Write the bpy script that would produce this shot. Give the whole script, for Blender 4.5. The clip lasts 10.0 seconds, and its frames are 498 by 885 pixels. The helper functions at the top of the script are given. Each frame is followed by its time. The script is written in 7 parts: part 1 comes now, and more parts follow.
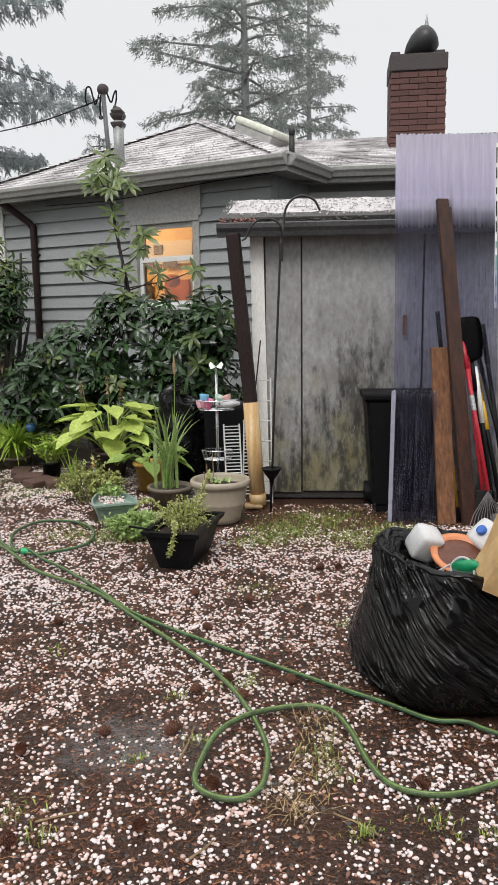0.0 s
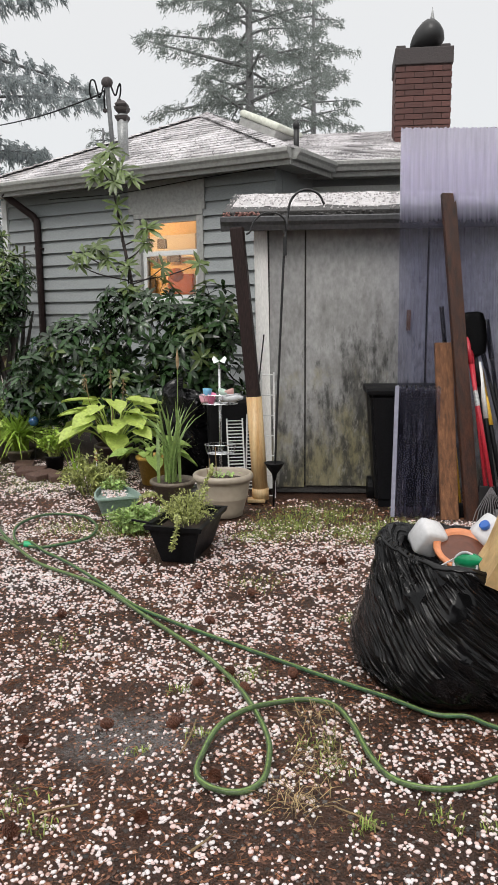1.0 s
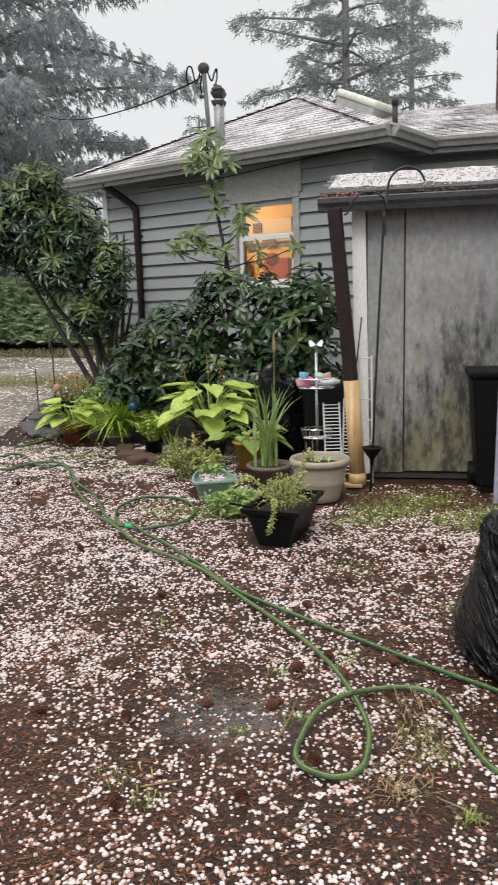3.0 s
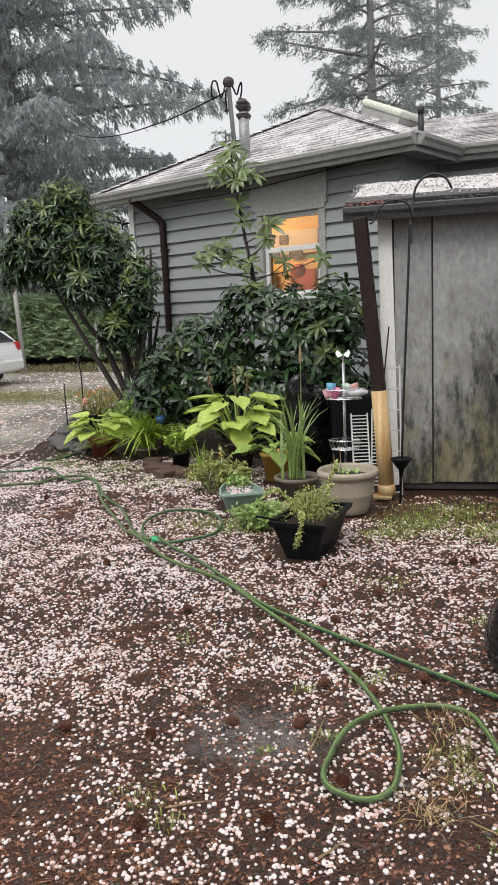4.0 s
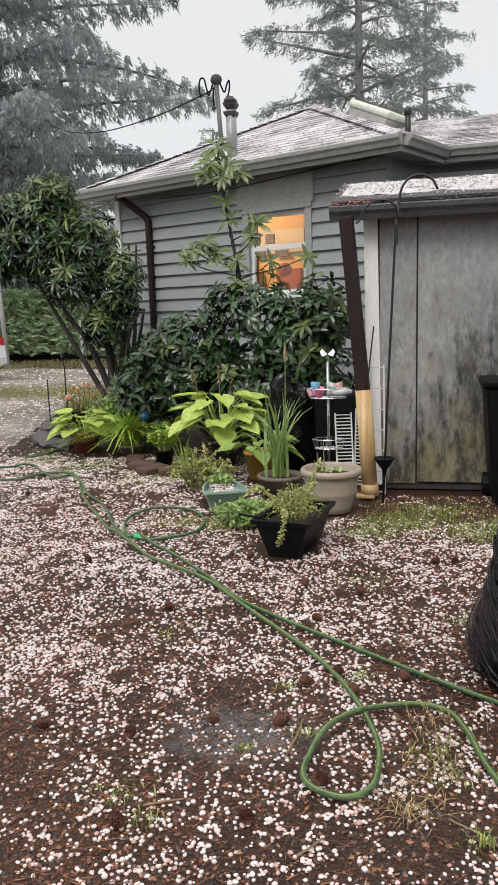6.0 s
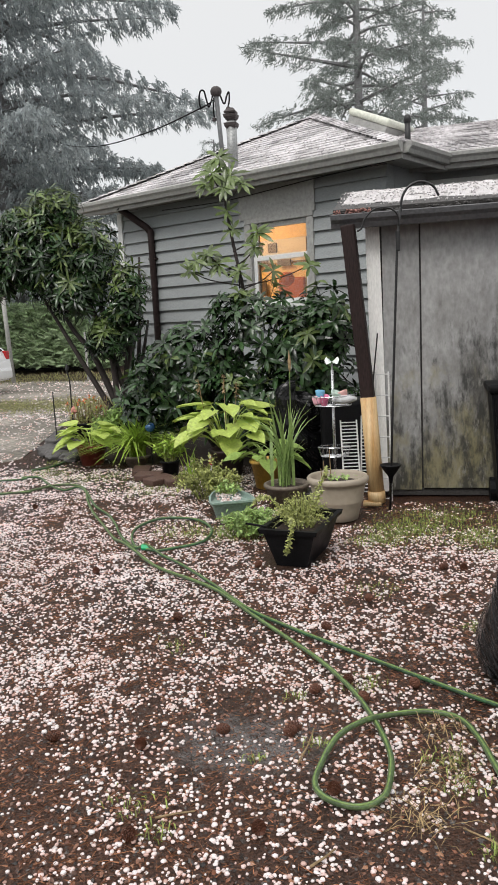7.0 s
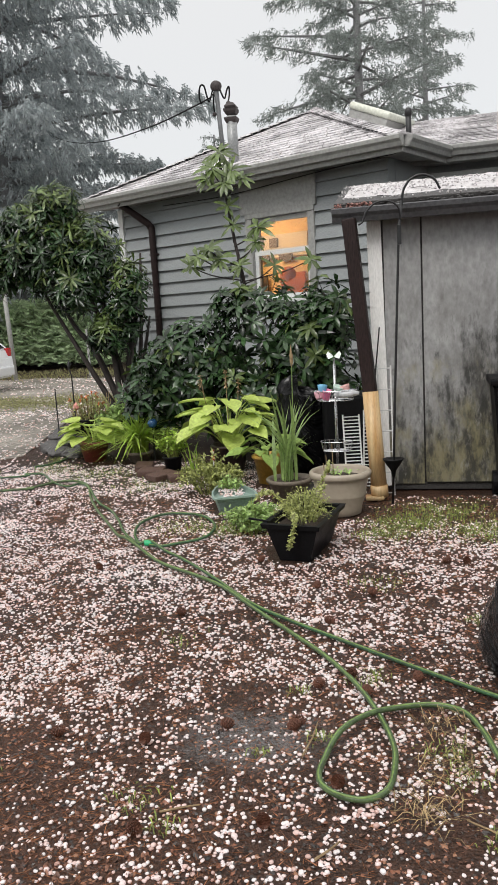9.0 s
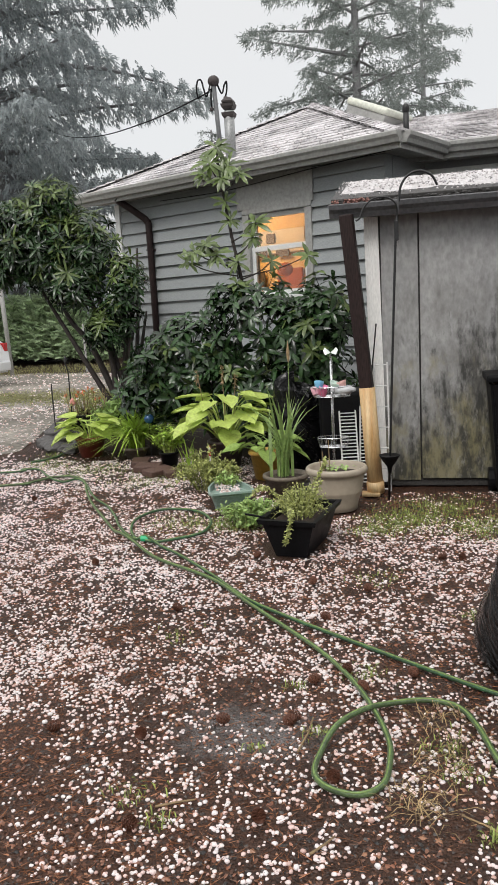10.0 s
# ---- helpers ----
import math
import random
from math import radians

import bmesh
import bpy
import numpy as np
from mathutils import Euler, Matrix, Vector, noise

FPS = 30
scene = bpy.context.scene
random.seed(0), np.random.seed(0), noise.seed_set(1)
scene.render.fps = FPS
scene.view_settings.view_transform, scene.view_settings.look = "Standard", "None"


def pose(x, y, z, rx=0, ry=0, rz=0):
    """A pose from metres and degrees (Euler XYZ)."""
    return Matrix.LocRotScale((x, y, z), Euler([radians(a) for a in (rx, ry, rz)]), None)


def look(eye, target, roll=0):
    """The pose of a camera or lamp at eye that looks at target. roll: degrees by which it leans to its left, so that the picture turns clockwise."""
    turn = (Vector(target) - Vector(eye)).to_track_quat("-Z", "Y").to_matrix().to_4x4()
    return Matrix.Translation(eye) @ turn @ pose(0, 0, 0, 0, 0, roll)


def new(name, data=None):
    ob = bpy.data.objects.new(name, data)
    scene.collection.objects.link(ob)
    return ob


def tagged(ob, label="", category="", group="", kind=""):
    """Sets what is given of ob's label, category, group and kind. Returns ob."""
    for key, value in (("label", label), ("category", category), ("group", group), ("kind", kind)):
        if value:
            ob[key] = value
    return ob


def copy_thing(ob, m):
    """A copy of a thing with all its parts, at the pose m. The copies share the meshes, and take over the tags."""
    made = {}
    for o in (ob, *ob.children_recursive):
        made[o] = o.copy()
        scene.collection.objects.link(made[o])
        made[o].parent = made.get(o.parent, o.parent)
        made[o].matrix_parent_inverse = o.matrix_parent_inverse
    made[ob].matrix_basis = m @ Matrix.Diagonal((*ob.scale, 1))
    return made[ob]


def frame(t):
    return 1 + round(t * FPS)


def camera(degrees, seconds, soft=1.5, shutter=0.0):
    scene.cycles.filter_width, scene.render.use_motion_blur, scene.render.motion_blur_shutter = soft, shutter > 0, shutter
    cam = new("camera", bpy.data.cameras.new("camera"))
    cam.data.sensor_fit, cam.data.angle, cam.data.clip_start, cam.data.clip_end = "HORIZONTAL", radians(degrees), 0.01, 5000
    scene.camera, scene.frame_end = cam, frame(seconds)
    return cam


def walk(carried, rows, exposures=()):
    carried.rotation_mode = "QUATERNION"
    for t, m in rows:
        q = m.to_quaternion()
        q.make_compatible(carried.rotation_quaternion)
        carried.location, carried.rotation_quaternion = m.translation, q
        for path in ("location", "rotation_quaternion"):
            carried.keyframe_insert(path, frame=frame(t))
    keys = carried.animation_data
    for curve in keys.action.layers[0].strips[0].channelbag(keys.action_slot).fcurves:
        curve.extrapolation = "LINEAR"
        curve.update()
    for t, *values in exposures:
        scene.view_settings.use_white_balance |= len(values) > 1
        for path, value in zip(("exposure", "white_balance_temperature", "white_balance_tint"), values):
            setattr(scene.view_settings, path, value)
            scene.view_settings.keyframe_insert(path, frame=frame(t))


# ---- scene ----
cam = camera(36.0, 10.0, soft=1.6, shutter=0.5)
ROWS = [
    # seconds, x, y, z, yaw, pitch, roll
    (0, 0.000, 0.000, 1.500, 0.00, -9.49, -0.80),
    (0.5, 0.002, -0.004, 1.503, 0.08, -9.70, -0.70),
    (1, -0.002, 0.003, 1.494, 0.21, -9.85, -0.56),
    (1.5, -0.001, 0.004, 1.495, 0.83, -10.13, -0.45),
    (2, -0.005, 0.008, 1.488, 2.09, -10.37, -0.33),
    (2.5, -0.015, 0.011, 1.483, 4.29, -10.57, -0.90),
    (3, -0.023, 0.020, 1.484, 7.36, -10.82, -1.72),
    (3.2, -0.025, 0.025, 1.484, 8.45, -10.80, -2.05),
    (3.75, -0.015, 0.055, 1.479, 9.60, -10.20, -2.70),
    (4.3, -0.004, 0.082, 1.474, 9.59, -9.65, -2.60),
    (4.5, -0.006, 0.088, 1.473, 9.33, -9.78, -1.85),
    (5, -0.007, 0.080, 1.468, 8.74, -10.23, -0.62),
    (5.5, -0.007, 0.079, 1.463, 8.49, -10.17, -1.14),
    (7, -0.006, 0.077, 1.464, 8.80, -9.23, -2.89),
    (7.5, -0.004, 0.077, 1.464, 9.06, -9.08, -3.28),
    (8, -0.004, 0.078, 1.462, 9.16, -9.12, -3.44),
    (8.5, -0.006, 0.079, 1.460, 9.12, -9.29, -3.42),
    (9, -0.004, 0.078, 1.460, 9.02, -9.55, -3.32),
    (9.5, -0.004, 0.077, 1.460, 8.85, -9.75, -3.19),
    (10, -0.004, 0.077, 1.460, 8.77, -9.87, -3.11),
]


def aim(x, y, z, yaw, pitch, roll):
    """The camera's pose from its place, yaw to the left, pitch up and roll."""
    a, p = radians(yaw), radians(pitch)
    d = Vector((-math.sin(a) * math.cos(p), math.cos(a) * math.cos(p), math.sin(p)))
    eye = Vector((x, y, z))
    return look(eye, eye + 2 * d, roll)


walk(cam, [(r[0], aim(*r[1:])) for r in ROWS])

# ---------------------------------------------------------------- light
world = bpy.data.worlds.new("overcast_sky")
scene.world = world
world.use_nodes = True
wn, wl = world.node_tree.nodes, world.node_tree.links
wn.clear()
sky = wn.new("ShaderNodeTexSky")
sky.sky_type, sky.sun_disc = "NISHITA", False
sky.sun_elevation, sky.sun_rotation = radians(48), radians(200)
sky_bg, cloud_bg = wn.new("ShaderNodeBackground"), wn.new("ShaderNodeBackground")
sky_bg.inputs[1].default_value = 0.02
wl.new(sky.outputs[0], sky_bg.inputs[0])
# the closed, bright cloud layer, a little darker towards the horizon
wc, wsep, wramp = wn.new("ShaderNodeTexCoord"), wn.new("ShaderNodeSeparateXYZ"), wn.new("ShaderNodeValToRGB")
wl.new(wc.outputs["Generated"], wsep.inputs[0])
wl.new(wsep.outputs["Z"], wramp.inputs[0])
wramp.color_ramp.elements[0].position, wramp.color_ramp.elements[0].color = 0.0, (0.735, 0.73, 0.715, 1)
wramp.color_ramp.elements[1].position, wramp.color_ramp.elements[1].color = 0.40, (0.80, 0.79, 0.77, 1)
zenith = wramp.color_ramp.elements.new(1.0)
zenith.color = (1.75, 1.72, 1.68, 1)
wl.new(wramp.outputs[0], cloud_bg.inputs[0])
cloud_bg.inputs[1].default_value = 1.0
wadd, wout = wn.new("ShaderNodeAddShader"), wn.new("ShaderNodeOutputWorld")
wl.new(sky_bg.outputs[0], wadd.inputs[0])
wl.new(cloud_bg.outputs[0], wadd.inputs[1])
wl.new(wadd.outputs[0], wout.inputs[0])

sun_data = bpy.data.lights.new("sun", "SUN")
sun_data.energy, sun_data.angle, sun_data.color = 1.6, radians(25), (1.0, 0.97, 0.93)
sun = new("sun", sun_data)
sun.matrix_world = look((-4, -9, 14), (0, 3, 0))

# ---------------------------------------------------------------- materials


def mat(name, base, rough=0.6, vary=0.25, scale=8.0, fine=60.0, bump=0.15, metal=0.0, tint=None, island=0.0, spec=0.5, stretch=(1, 1, 1), coat=0.0, both=0.0):
    """A procedural surface: two scales of noise in the colour and roughness, and a fine relief."""
    m = bpy.data.materials.new(name)
    m.use_nodes = True
    n, l = m.node_tree.nodes, m.node_tree.links
    b = n["Principled BSDF"]
    co, mp = n.new("ShaderNodeTexCoord"), n.new("ShaderNodeMapping")
    mp.inputs["Scale"].default_value = stretch
    l.new(co.outputs["Object"], mp.inputs[0])
    n1, n2 = n.new("ShaderNodeTexNoise"), n.new("ShaderNodeTexNoise")
    for node, s, d in ((n1, scale, 5), (n2, fine, 3)):
        node.inputs["Scale"].default_value, node.inputs["Detail"].default_value = s, d
        l.new(mp.outputs[0], node.inputs["Vector"])
    other = tint or tuple(c * 0.45 for c in base)
    ramp = n.new("ShaderNodeValToRGB")
    ramp.color_ramp.elements[0].position, ramp.color_ramp.elements[1].position = 0.5 - 0.28, 0.5 + 0.25
    lo = tuple(base[i] * (1 - vary) + other[i] * vary for i in range(3))
    ramp.color_ramp.elements[0].color, ramp.color_ramp.elements[1].color = (*other, 1) if tint else (*lo, 1), (*base, 1)
    l.new(n1.outputs["Fac"], ramp.inputs[0])
    hsv, mul = n.new("ShaderNodeHueSaturation"), n.new("ShaderNodeMapRange")
    mul.inputs["To Min"].default_value, mul.inputs["To Max"].default_value = 1 - vary, 1 + vary
    mul.inputs["From Min"].default_value, mul.inputs["From Max"].default_value = 0.25, 0.75
    l.new(n2.outputs["Fac"], mul.inputs[0])
    l.new(ramp.outputs[0], hsv.inputs["Color"])
    if island:
        geo, ir, mm = n.new("ShaderNodeNewGeometry"), n.new("ShaderNodeMapRange"), n.new("ShaderNodeMath")
        ir.inputs["To Min"].default_value, ir.inputs["To Max"].default_value = 1 - island, 1 + island
        l.new(geo.outputs["Random Per Island"], ir.inputs[0])
        mm.operation = "MULTIPLY"
        l.new(mul.outputs[0], mm.inputs[0])
        l.new(ir.outputs[0], mm.inputs[1])
        l.new(mm.outputs[0], hsv.inputs["Value"])
    else:
        l.new(mul.outputs[0], hsv.inputs["Value"])
    l.new(hsv.outputs[0], b.inputs["Base Color"])
    rr = n.new("ShaderNodeMapRange")
    rr.inputs["To Min"].default_value, rr.inputs["To Max"].default_value = max(0.03, rough - 0.15), min(1, rough + 0.15)
    l.new(n1.outputs["Fac"], rr.inputs[0])
    l.new(rr.outputs[0], b.inputs["Roughness"])
    b.inputs["Metallic"].default_value, b.inputs["Specular IOR Level"].default_value = metal, spec
    b.inputs["Coat Weight"].default_value = coat
    if bump:
        bp = n.new("ShaderNodeBump")
        bp.inputs["Strength"].default_value, bp.inputs["Distance"].default_value = bump, 0.01
        l.new(n2.outputs["Fac"], bp.inputs["Height"])
        l.new(bp.outputs[0], b.inputs["Normal"])
    if both:
        tr, mx = n.new("ShaderNodeBsdfTranslucent"), n.new("ShaderNodeMixShader")
        l.new(hsv.outputs[0], tr.inputs[0])
        mx.inputs[0].default_value = both
        l.new(b.outputs[0], mx.inputs[1])
        l.new(tr.outputs[0], mx.inputs[2])
        l.new(mx.outputs[0], n["Material Output"].inputs[0])
    return m


def nodes_of(m):
    return m.node_tree.nodes, m.node_tree.links, m.node_tree.nodes["Principled BSDF"]


M_SIDING = mat("painted_siding", (0.29, 0.31, 0.315), 0.55, 0.15, 2.5, 40, 0.1, stretch=(1, 1, 3))
M_FASCIA = mat("grey_fascia", (0.35, 0.35, 0.335), 0.5, 0.2, 3, 30, 0.1)
M_TRIM = mat("white_trim", (0.72, 0.73, 0.72), 0.45, 0.12, 5, 50, 0.06)
M_SHINGLE = mat("wet_shingles", (0.31, 0.295, 0.30), 0.55, 0.4, 5, 90, 0.4, island=0.5)
M_SHED = mat("shed_board", (0.335, 0.335, 0.33), 0.6, 0.22, 1.6, 34, 0.10, stretch=(1, 1, 0.55))
M_DARKWOOD = mat("dark_wet_wood", (0.075, 0.027, 0.014), 0.4, 0.6, 4, 40, 0.6, stretch=(8, 8, 0.6), tint=(0.012, 0.008, 0.007), spec=0.3)
M_WOOD = mat("weathered_plank", (0.27, 0.125, 0.06), 0.55, 0.6, 5, 45, 0.6, stretch=(10, 10, 0.4), tint=(0.07, 0.03, 0.016), spec=0.3)
M_BROWNMETAL = mat("brown_downspout", (0.025, 0.0145, 0.0135), 0.55, 0.45, 6, 45, 0.15, spec=0.22, stretch=(3, 3, 0.5))
M_BLACK = mat("black_plastic", (0.008, 0.008, 0.009), 0.45, 0.3, 10, 80, 0.08, spec=0.12)
M_BLACKMETAL = mat("black_iron", (0.015, 0.015, 0.016), 0.45, 0.3, 20, 90, 0.15)
M_MEMBRANE = mat("roof_edge_felt", (0.05, 0.047, 0.045), 0.6, 0.5, 12, 70, 0.5)
M_BRICK = mat("chimney_brick", (0.105, 0.043, 0.036), 0.7, 0.3, 12, 90, 0.4)
M_SOOT = mat("sooty_concrete", (0.055, 0.045, 0.045), 0.7, 0.4, 8, 60, 0.3)
M_MORTAR = mat("mortar", (0.075, 0.045, 0.04), 0.8, 0.3, 20, 90, 0.3)
M_GALV = mat("galvanised_pipe", (0.33, 0.34, 0.34), 0.45, 0.4, 8, 60, 0.15, metal=0.3)

# hail lying in the shingles' joints: a broken white speckle
_n, _l, _b = nodes_of(M_SHINGLE)
_co, _n1, _n2, _mu, _rp, _mx = _n.new("ShaderNodeTexCoord"), _n.new("ShaderNodeTexNoise"), _n.new("ShaderNodeTexNoise"), _n.new("ShaderNodeMath"), _n.new("ShaderNodeMapRange"), _n.new("ShaderNodeMix")
_n1.inputs["Scale"].default_value, _n1.inputs["Detail"].default_value = 42, 3
_n2.inputs["Scale"].default_value, _n2.inputs["Detail"].default_value = 2.2, 4
for _k in (_n1, _n2):
    _l.new(_co.outputs["Object"], _k.inputs["Vector"])
_mu.operation = "MULTIPLY"
_l.new(_n1.outputs["Fac"], _mu.inputs[0])
_l.new(_n2.outputs["Fac"], _mu.inputs[1])
_rp.inputs["From Min"].default_value, _rp.inputs["From Max"].default_value, _rp.inputs["To Max"].default_value = 0.20, 0.34, 0.85
_l.new(_mu.outputs[0], _rp.inputs[0])
_mx.data_type = "RGBA"
_l.new(_rp.outputs[0], _mx.inputs["Factor"])
_l.new(_b.inputs["Base Color"].links[0].from_socket, _mx.inputs["A"])
_mx.inputs["B"].default_value = (0.78, 0.75, 0.77, 1)
_l.new(_mx.outputs["Result"], _b.inputs["Base Color"])
M_PEEL = mat("peeling_white_paint", (0.9, 0.89, 0.86), 0.6, 0.12, 9, 50, 0.2, stretch=(2, 2, 0.5))

# ---------------------------------------------------------------- mesh helpers


def finish(bm, name, smooth=False):
    me = bpy.data.meshes.new(name)
    bm.to_mesh(me)
    bm.free()
    if smooth:
        me.polygons.foreach_set("use_smooth", [True] * len(me.polygons))
    return me


def part(name, bm, material, parent=None, label="", smooth=False, m=None):
    """Links a bmesh (or mesh) as one object under a thing or a part."""
    me = finish(bm, name, smooth) if isinstance(bm, bmesh.types.BMesh) else bm
    if material and not me.materials:
        me.materials.append(material)
    ob = new(name, me)
    if parent:
        ob.parent = parent
    if m is not None:
        ob.matrix_basis = m
    if label:
        tagged(ob, label)
    return ob


def thing(name, label, category, group="", kind="", m=None):
    ob = new(name)
    ob.empty_display_size = 0.1
    if m is not None:
        ob.matrix_basis = m
    return tagged(ob, label, category, group, kind)


def solo(name, bm, material, label, category, group="", kind="", smooth=False, m=None):
    return tagged(part(name, bm, material, None, "", smooth, m), label, category, group, kind)


def box(bm, c, s, m=None, bev=0.0):
    """A box of size s round c, with small bevels."""
    g = bmesh.ops.create_cube(bm, size=1.0, matrix=(m or Matrix()) @ Matrix.Translation(c) @ Matrix.Diagonal((*s, 1)))
    if bev:
        es = list({e for v in g["verts"] for e in v.link_edges})
        bmesh.ops.bevel(bm, geom=es, offset=bev, segments=2, affect="EDGES", profile=0.6)
    return bm


def bx(c, s, m=None, bev=0.0):
    return box(bmesh.new(), c, s, m, bev)


def tube(bm, pts, r, seg=8, caps=True, r1=None):
    """A round tube along points; r may taper to r1."""
    pts = [Vector(p) for p in pts]
    rings, up = [], Vector((0.13, 0.21, 1.0))
    for i, p in enumerate(pts):
        d = (pts[min(i + 1, len(pts) - 1)] - pts[max(i - 1, 0)]).normalized()
        a = d.cross(up)
        a = a.normalized() if a.length > 1e-3 else d.cross(Vector((1, 0, 0))).normalized()
        b = a.cross(d).normalized()
        up = b
        rad = r if r1 is None else r + (r1 - r) * i / max(1, len(pts) - 1)
        rings.append([bm.verts.new(p + rad * (math.cos(k * math.tau / seg) * a + math.sin(k * math.tau / seg) * b)) for k in range(seg)])
    for q, w in zip(rings, rings[1:]):
        for k in range(seg):
            bm.faces.new((q[k], w[k], w[(k + 1) % seg], q[(k + 1) % seg]))
    if caps:
        bm.faces.new(rings[0])
        bm.faces.new(rings[-1][::-1])
    return bm


def lathe(bm, profile, seg=28, c=(0, 0, 0)):
    """A turned shape from (radius, height) pairs."""
    rings = [[bm.verts.new((c[0] + r * math.cos(k * math.tau / seg), c[1] + r * math.sin(k * math.tau / seg), c[2] + z)) for k in range(seg)] for r, z in profile]
    for q, w in zip(rings, rings[1:]):
        for k in range(seg):
            bm.faces.new((q[k], q[(k + 1) % seg], w[(k + 1) % seg], w[k]))
    bm.faces.new(rings[0][::-1])
    bm.faces.new(rings[-1])
    return bm


def spline(pts, n=6):
    """A smooth line through the points."""
    p = [Vector(q) for q in pts]
    p = [2 * p[0] - p[1], *p, 2 * p[-1] - p[-2]]
    out = []
    for i in range(1, len(p) - 2):
        for k in range(n):
            t = k / n
            a, b, c, d = p[i - 1 : i + 3]
            out.append(0.5 * (2 * b + (c - a) * t + (2 * a - 5 * b + 4 * c - d) * t * t + (3 * b - a - 3 * c + d) * t**3))
    return out + [p[-2]]


def raw(name, verts, faces, smooth=False):
    me = bpy.data.meshes.new(name)
    me.from_pydata([tuple(v) for v in verts], [], faces)
    if smooth:
        me.polygons.foreach_set("use_smooth", [True] * len(me.polygons))
    return me


def prism(bm, poly, up):
    """A slab: a polygon pushed along a vector."""
    a, b = [bm.verts.new(p) for p in poly], [bm.verts.new(Vector(p) + Vector(up)) for p in poly]
    n = len(a)
    bm.faces.new(a[::-1])
    bm.faces.new(b)
    for k in range(n):
        bm.faces.new((a[k], a[(k + 1) % n], b[(k + 1) % n], b[k]))
    bmesh.ops.recalc_face_normals(bm, faces=bm.faces)
    return bm

# ---------------------------------------------------------------- the house: a wing at 30 degrees and the main part behind
# wing frame: x along the front eave, y back into the house, origin below the eave's near corner
WING = pose(0.41, 8.1, 0, 0, 0, -30)
MAIN = pose(0.96, 8.98, 0, 0, 0, -7)


def W(a, b, z=0.0):
    return WING @ Vector((a, b, z))


house = thing("house", "single-storey grey house with lap siding and a hail-dusted shingle hip roof", "house")

# walls of the wing, with the window's opening cut through the front
WX0, WX1, WT = -4.48, -0.35, 0.14
WIN = (-2.17, -1.36, 1.62, 2.56)
bm = bmesh.new()
for x0, x1, z0, z1 in ((WX0, WIN[0], 0, 2.98), (WIN[1], WX1, 0, 2.98), (WIN[0], WIN[1], 0, WIN[2]), (WIN[0], WIN[1], WIN[3], 2.98)):
    box(bm, ((x0 + x1) / 2, 0.36 + WT / 2, (z0 + z1) / 2), (x1 - x0, WT, z1 - z0), WING)
bmesh.ops.remove_doubles(bm, verts=bm.verts, dist=0.001)
wing_wall = part("wall", bm, M_SIDING, house)
for c, s in (((WX1 - WT / 2, 2.5, 1.49), (WT, 3.98, 2.98)), ((WX0 + WT / 2, 3.5, 1.49), (WT, 6.0, 2.98)), (((WX0 + WX1) / 2, 6.57, 1.49), (WX1 - WX0, WT, 2.98))):
    part("wall", bx(c, s, WING), M_SIDING, house)

# lap siding boards, each tilted out at its lower edge
board_cache = {}


def lap(x0, x1, z0, h, frame_m, y):
    key = round(x1 - x0, 3), h
    if key not in board_cache:
        b = bmesh.new()
        w = x1 - x0
        v = [b.verts.new(p) for p in ((0, 0, 0), (w, 0, 0), (w, 0.036, h), (0, 0.036, h), (0, 0.045, 0), (w, 0.045, 0), (w, 0.045, h), (0, 0.045, h))]
        for f in ((0, 1, 2, 3), (0, 4, 5, 1), (0, 3, 7, 4), (1, 5, 6, 2), (3, 2, 6, 7)):
            b.faces.new([v[k] for k in f])
        board_cache[key] = finish(b, "board")
    part("board", board_cache[key], M_SIDING, wing_wall, m=frame_m @ pose(x0, y, z0))


COURSE = 0.155
for i in range(18):
    z0 = 0.22 + i * COURSE
    h = min(COURSE - 0.004, 2.95 - z0)
    if z0 + h < WIN[2] - 0.05 or z0 > 2.95:
        spans = [(WX0 + 0.1, WX1)]
    else:
        spans = [(WX0 + 0.1, WIN[0] - 0.09), (WIN[1] + 0.09, WX1)]
    for s in spans:
        lap(s[0], s[1], z0, h, WING, 0.312)
part("corner_board", bx((WX0 + 0.045, 0.33, 1.55), (0.09, 0.05, 2.8), WING, 0.006), M_TRIM, house, "white corner board")
part("corner_board", bx((WX0 - 0.012, 0.42, 1.55), (0.024, 0.13, 2.8), WING, 0.004), M_TRIM, house, "white corner board")
# the plain panel over the window, up to the soffit
part("panel", bx(((WIN[0] + WIN[1]) / 2 - 0.02, 0.318, 2.80), (1.09, 0.03, 0.36), WING, 0.004), M_FASCIA, house, "plain grey panel above the window")

# window: white frame, two sashes, glass, a lit room behind
M_GLASS = bpy.data.materials.new("window_glass")
M_GLASS.use_nodes = True
_n, _l, _b = nodes_of(M_GLASS)
_n.remove(_b)
_g, _t, _m, _f = _n.new("ShaderNodeBsdfGlossy"), _n.new("ShaderNodeBsdfTransparent"), _n.new("ShaderNodeMixShader"), _n.new("ShaderNodeFresnel")
_g.inputs["Roughness"].default_value = 0.03
_f.inputs[0].default_value = 1.5
_l.new(_f.outputs[0], _m.inputs[0])
_l.new(_t.outputs[0], _m.inputs[1])
_l.new(_g.outputs[0], _m.inputs[2])
_l.new(_m.outputs[0], _n["Material Output"].inputs[0])

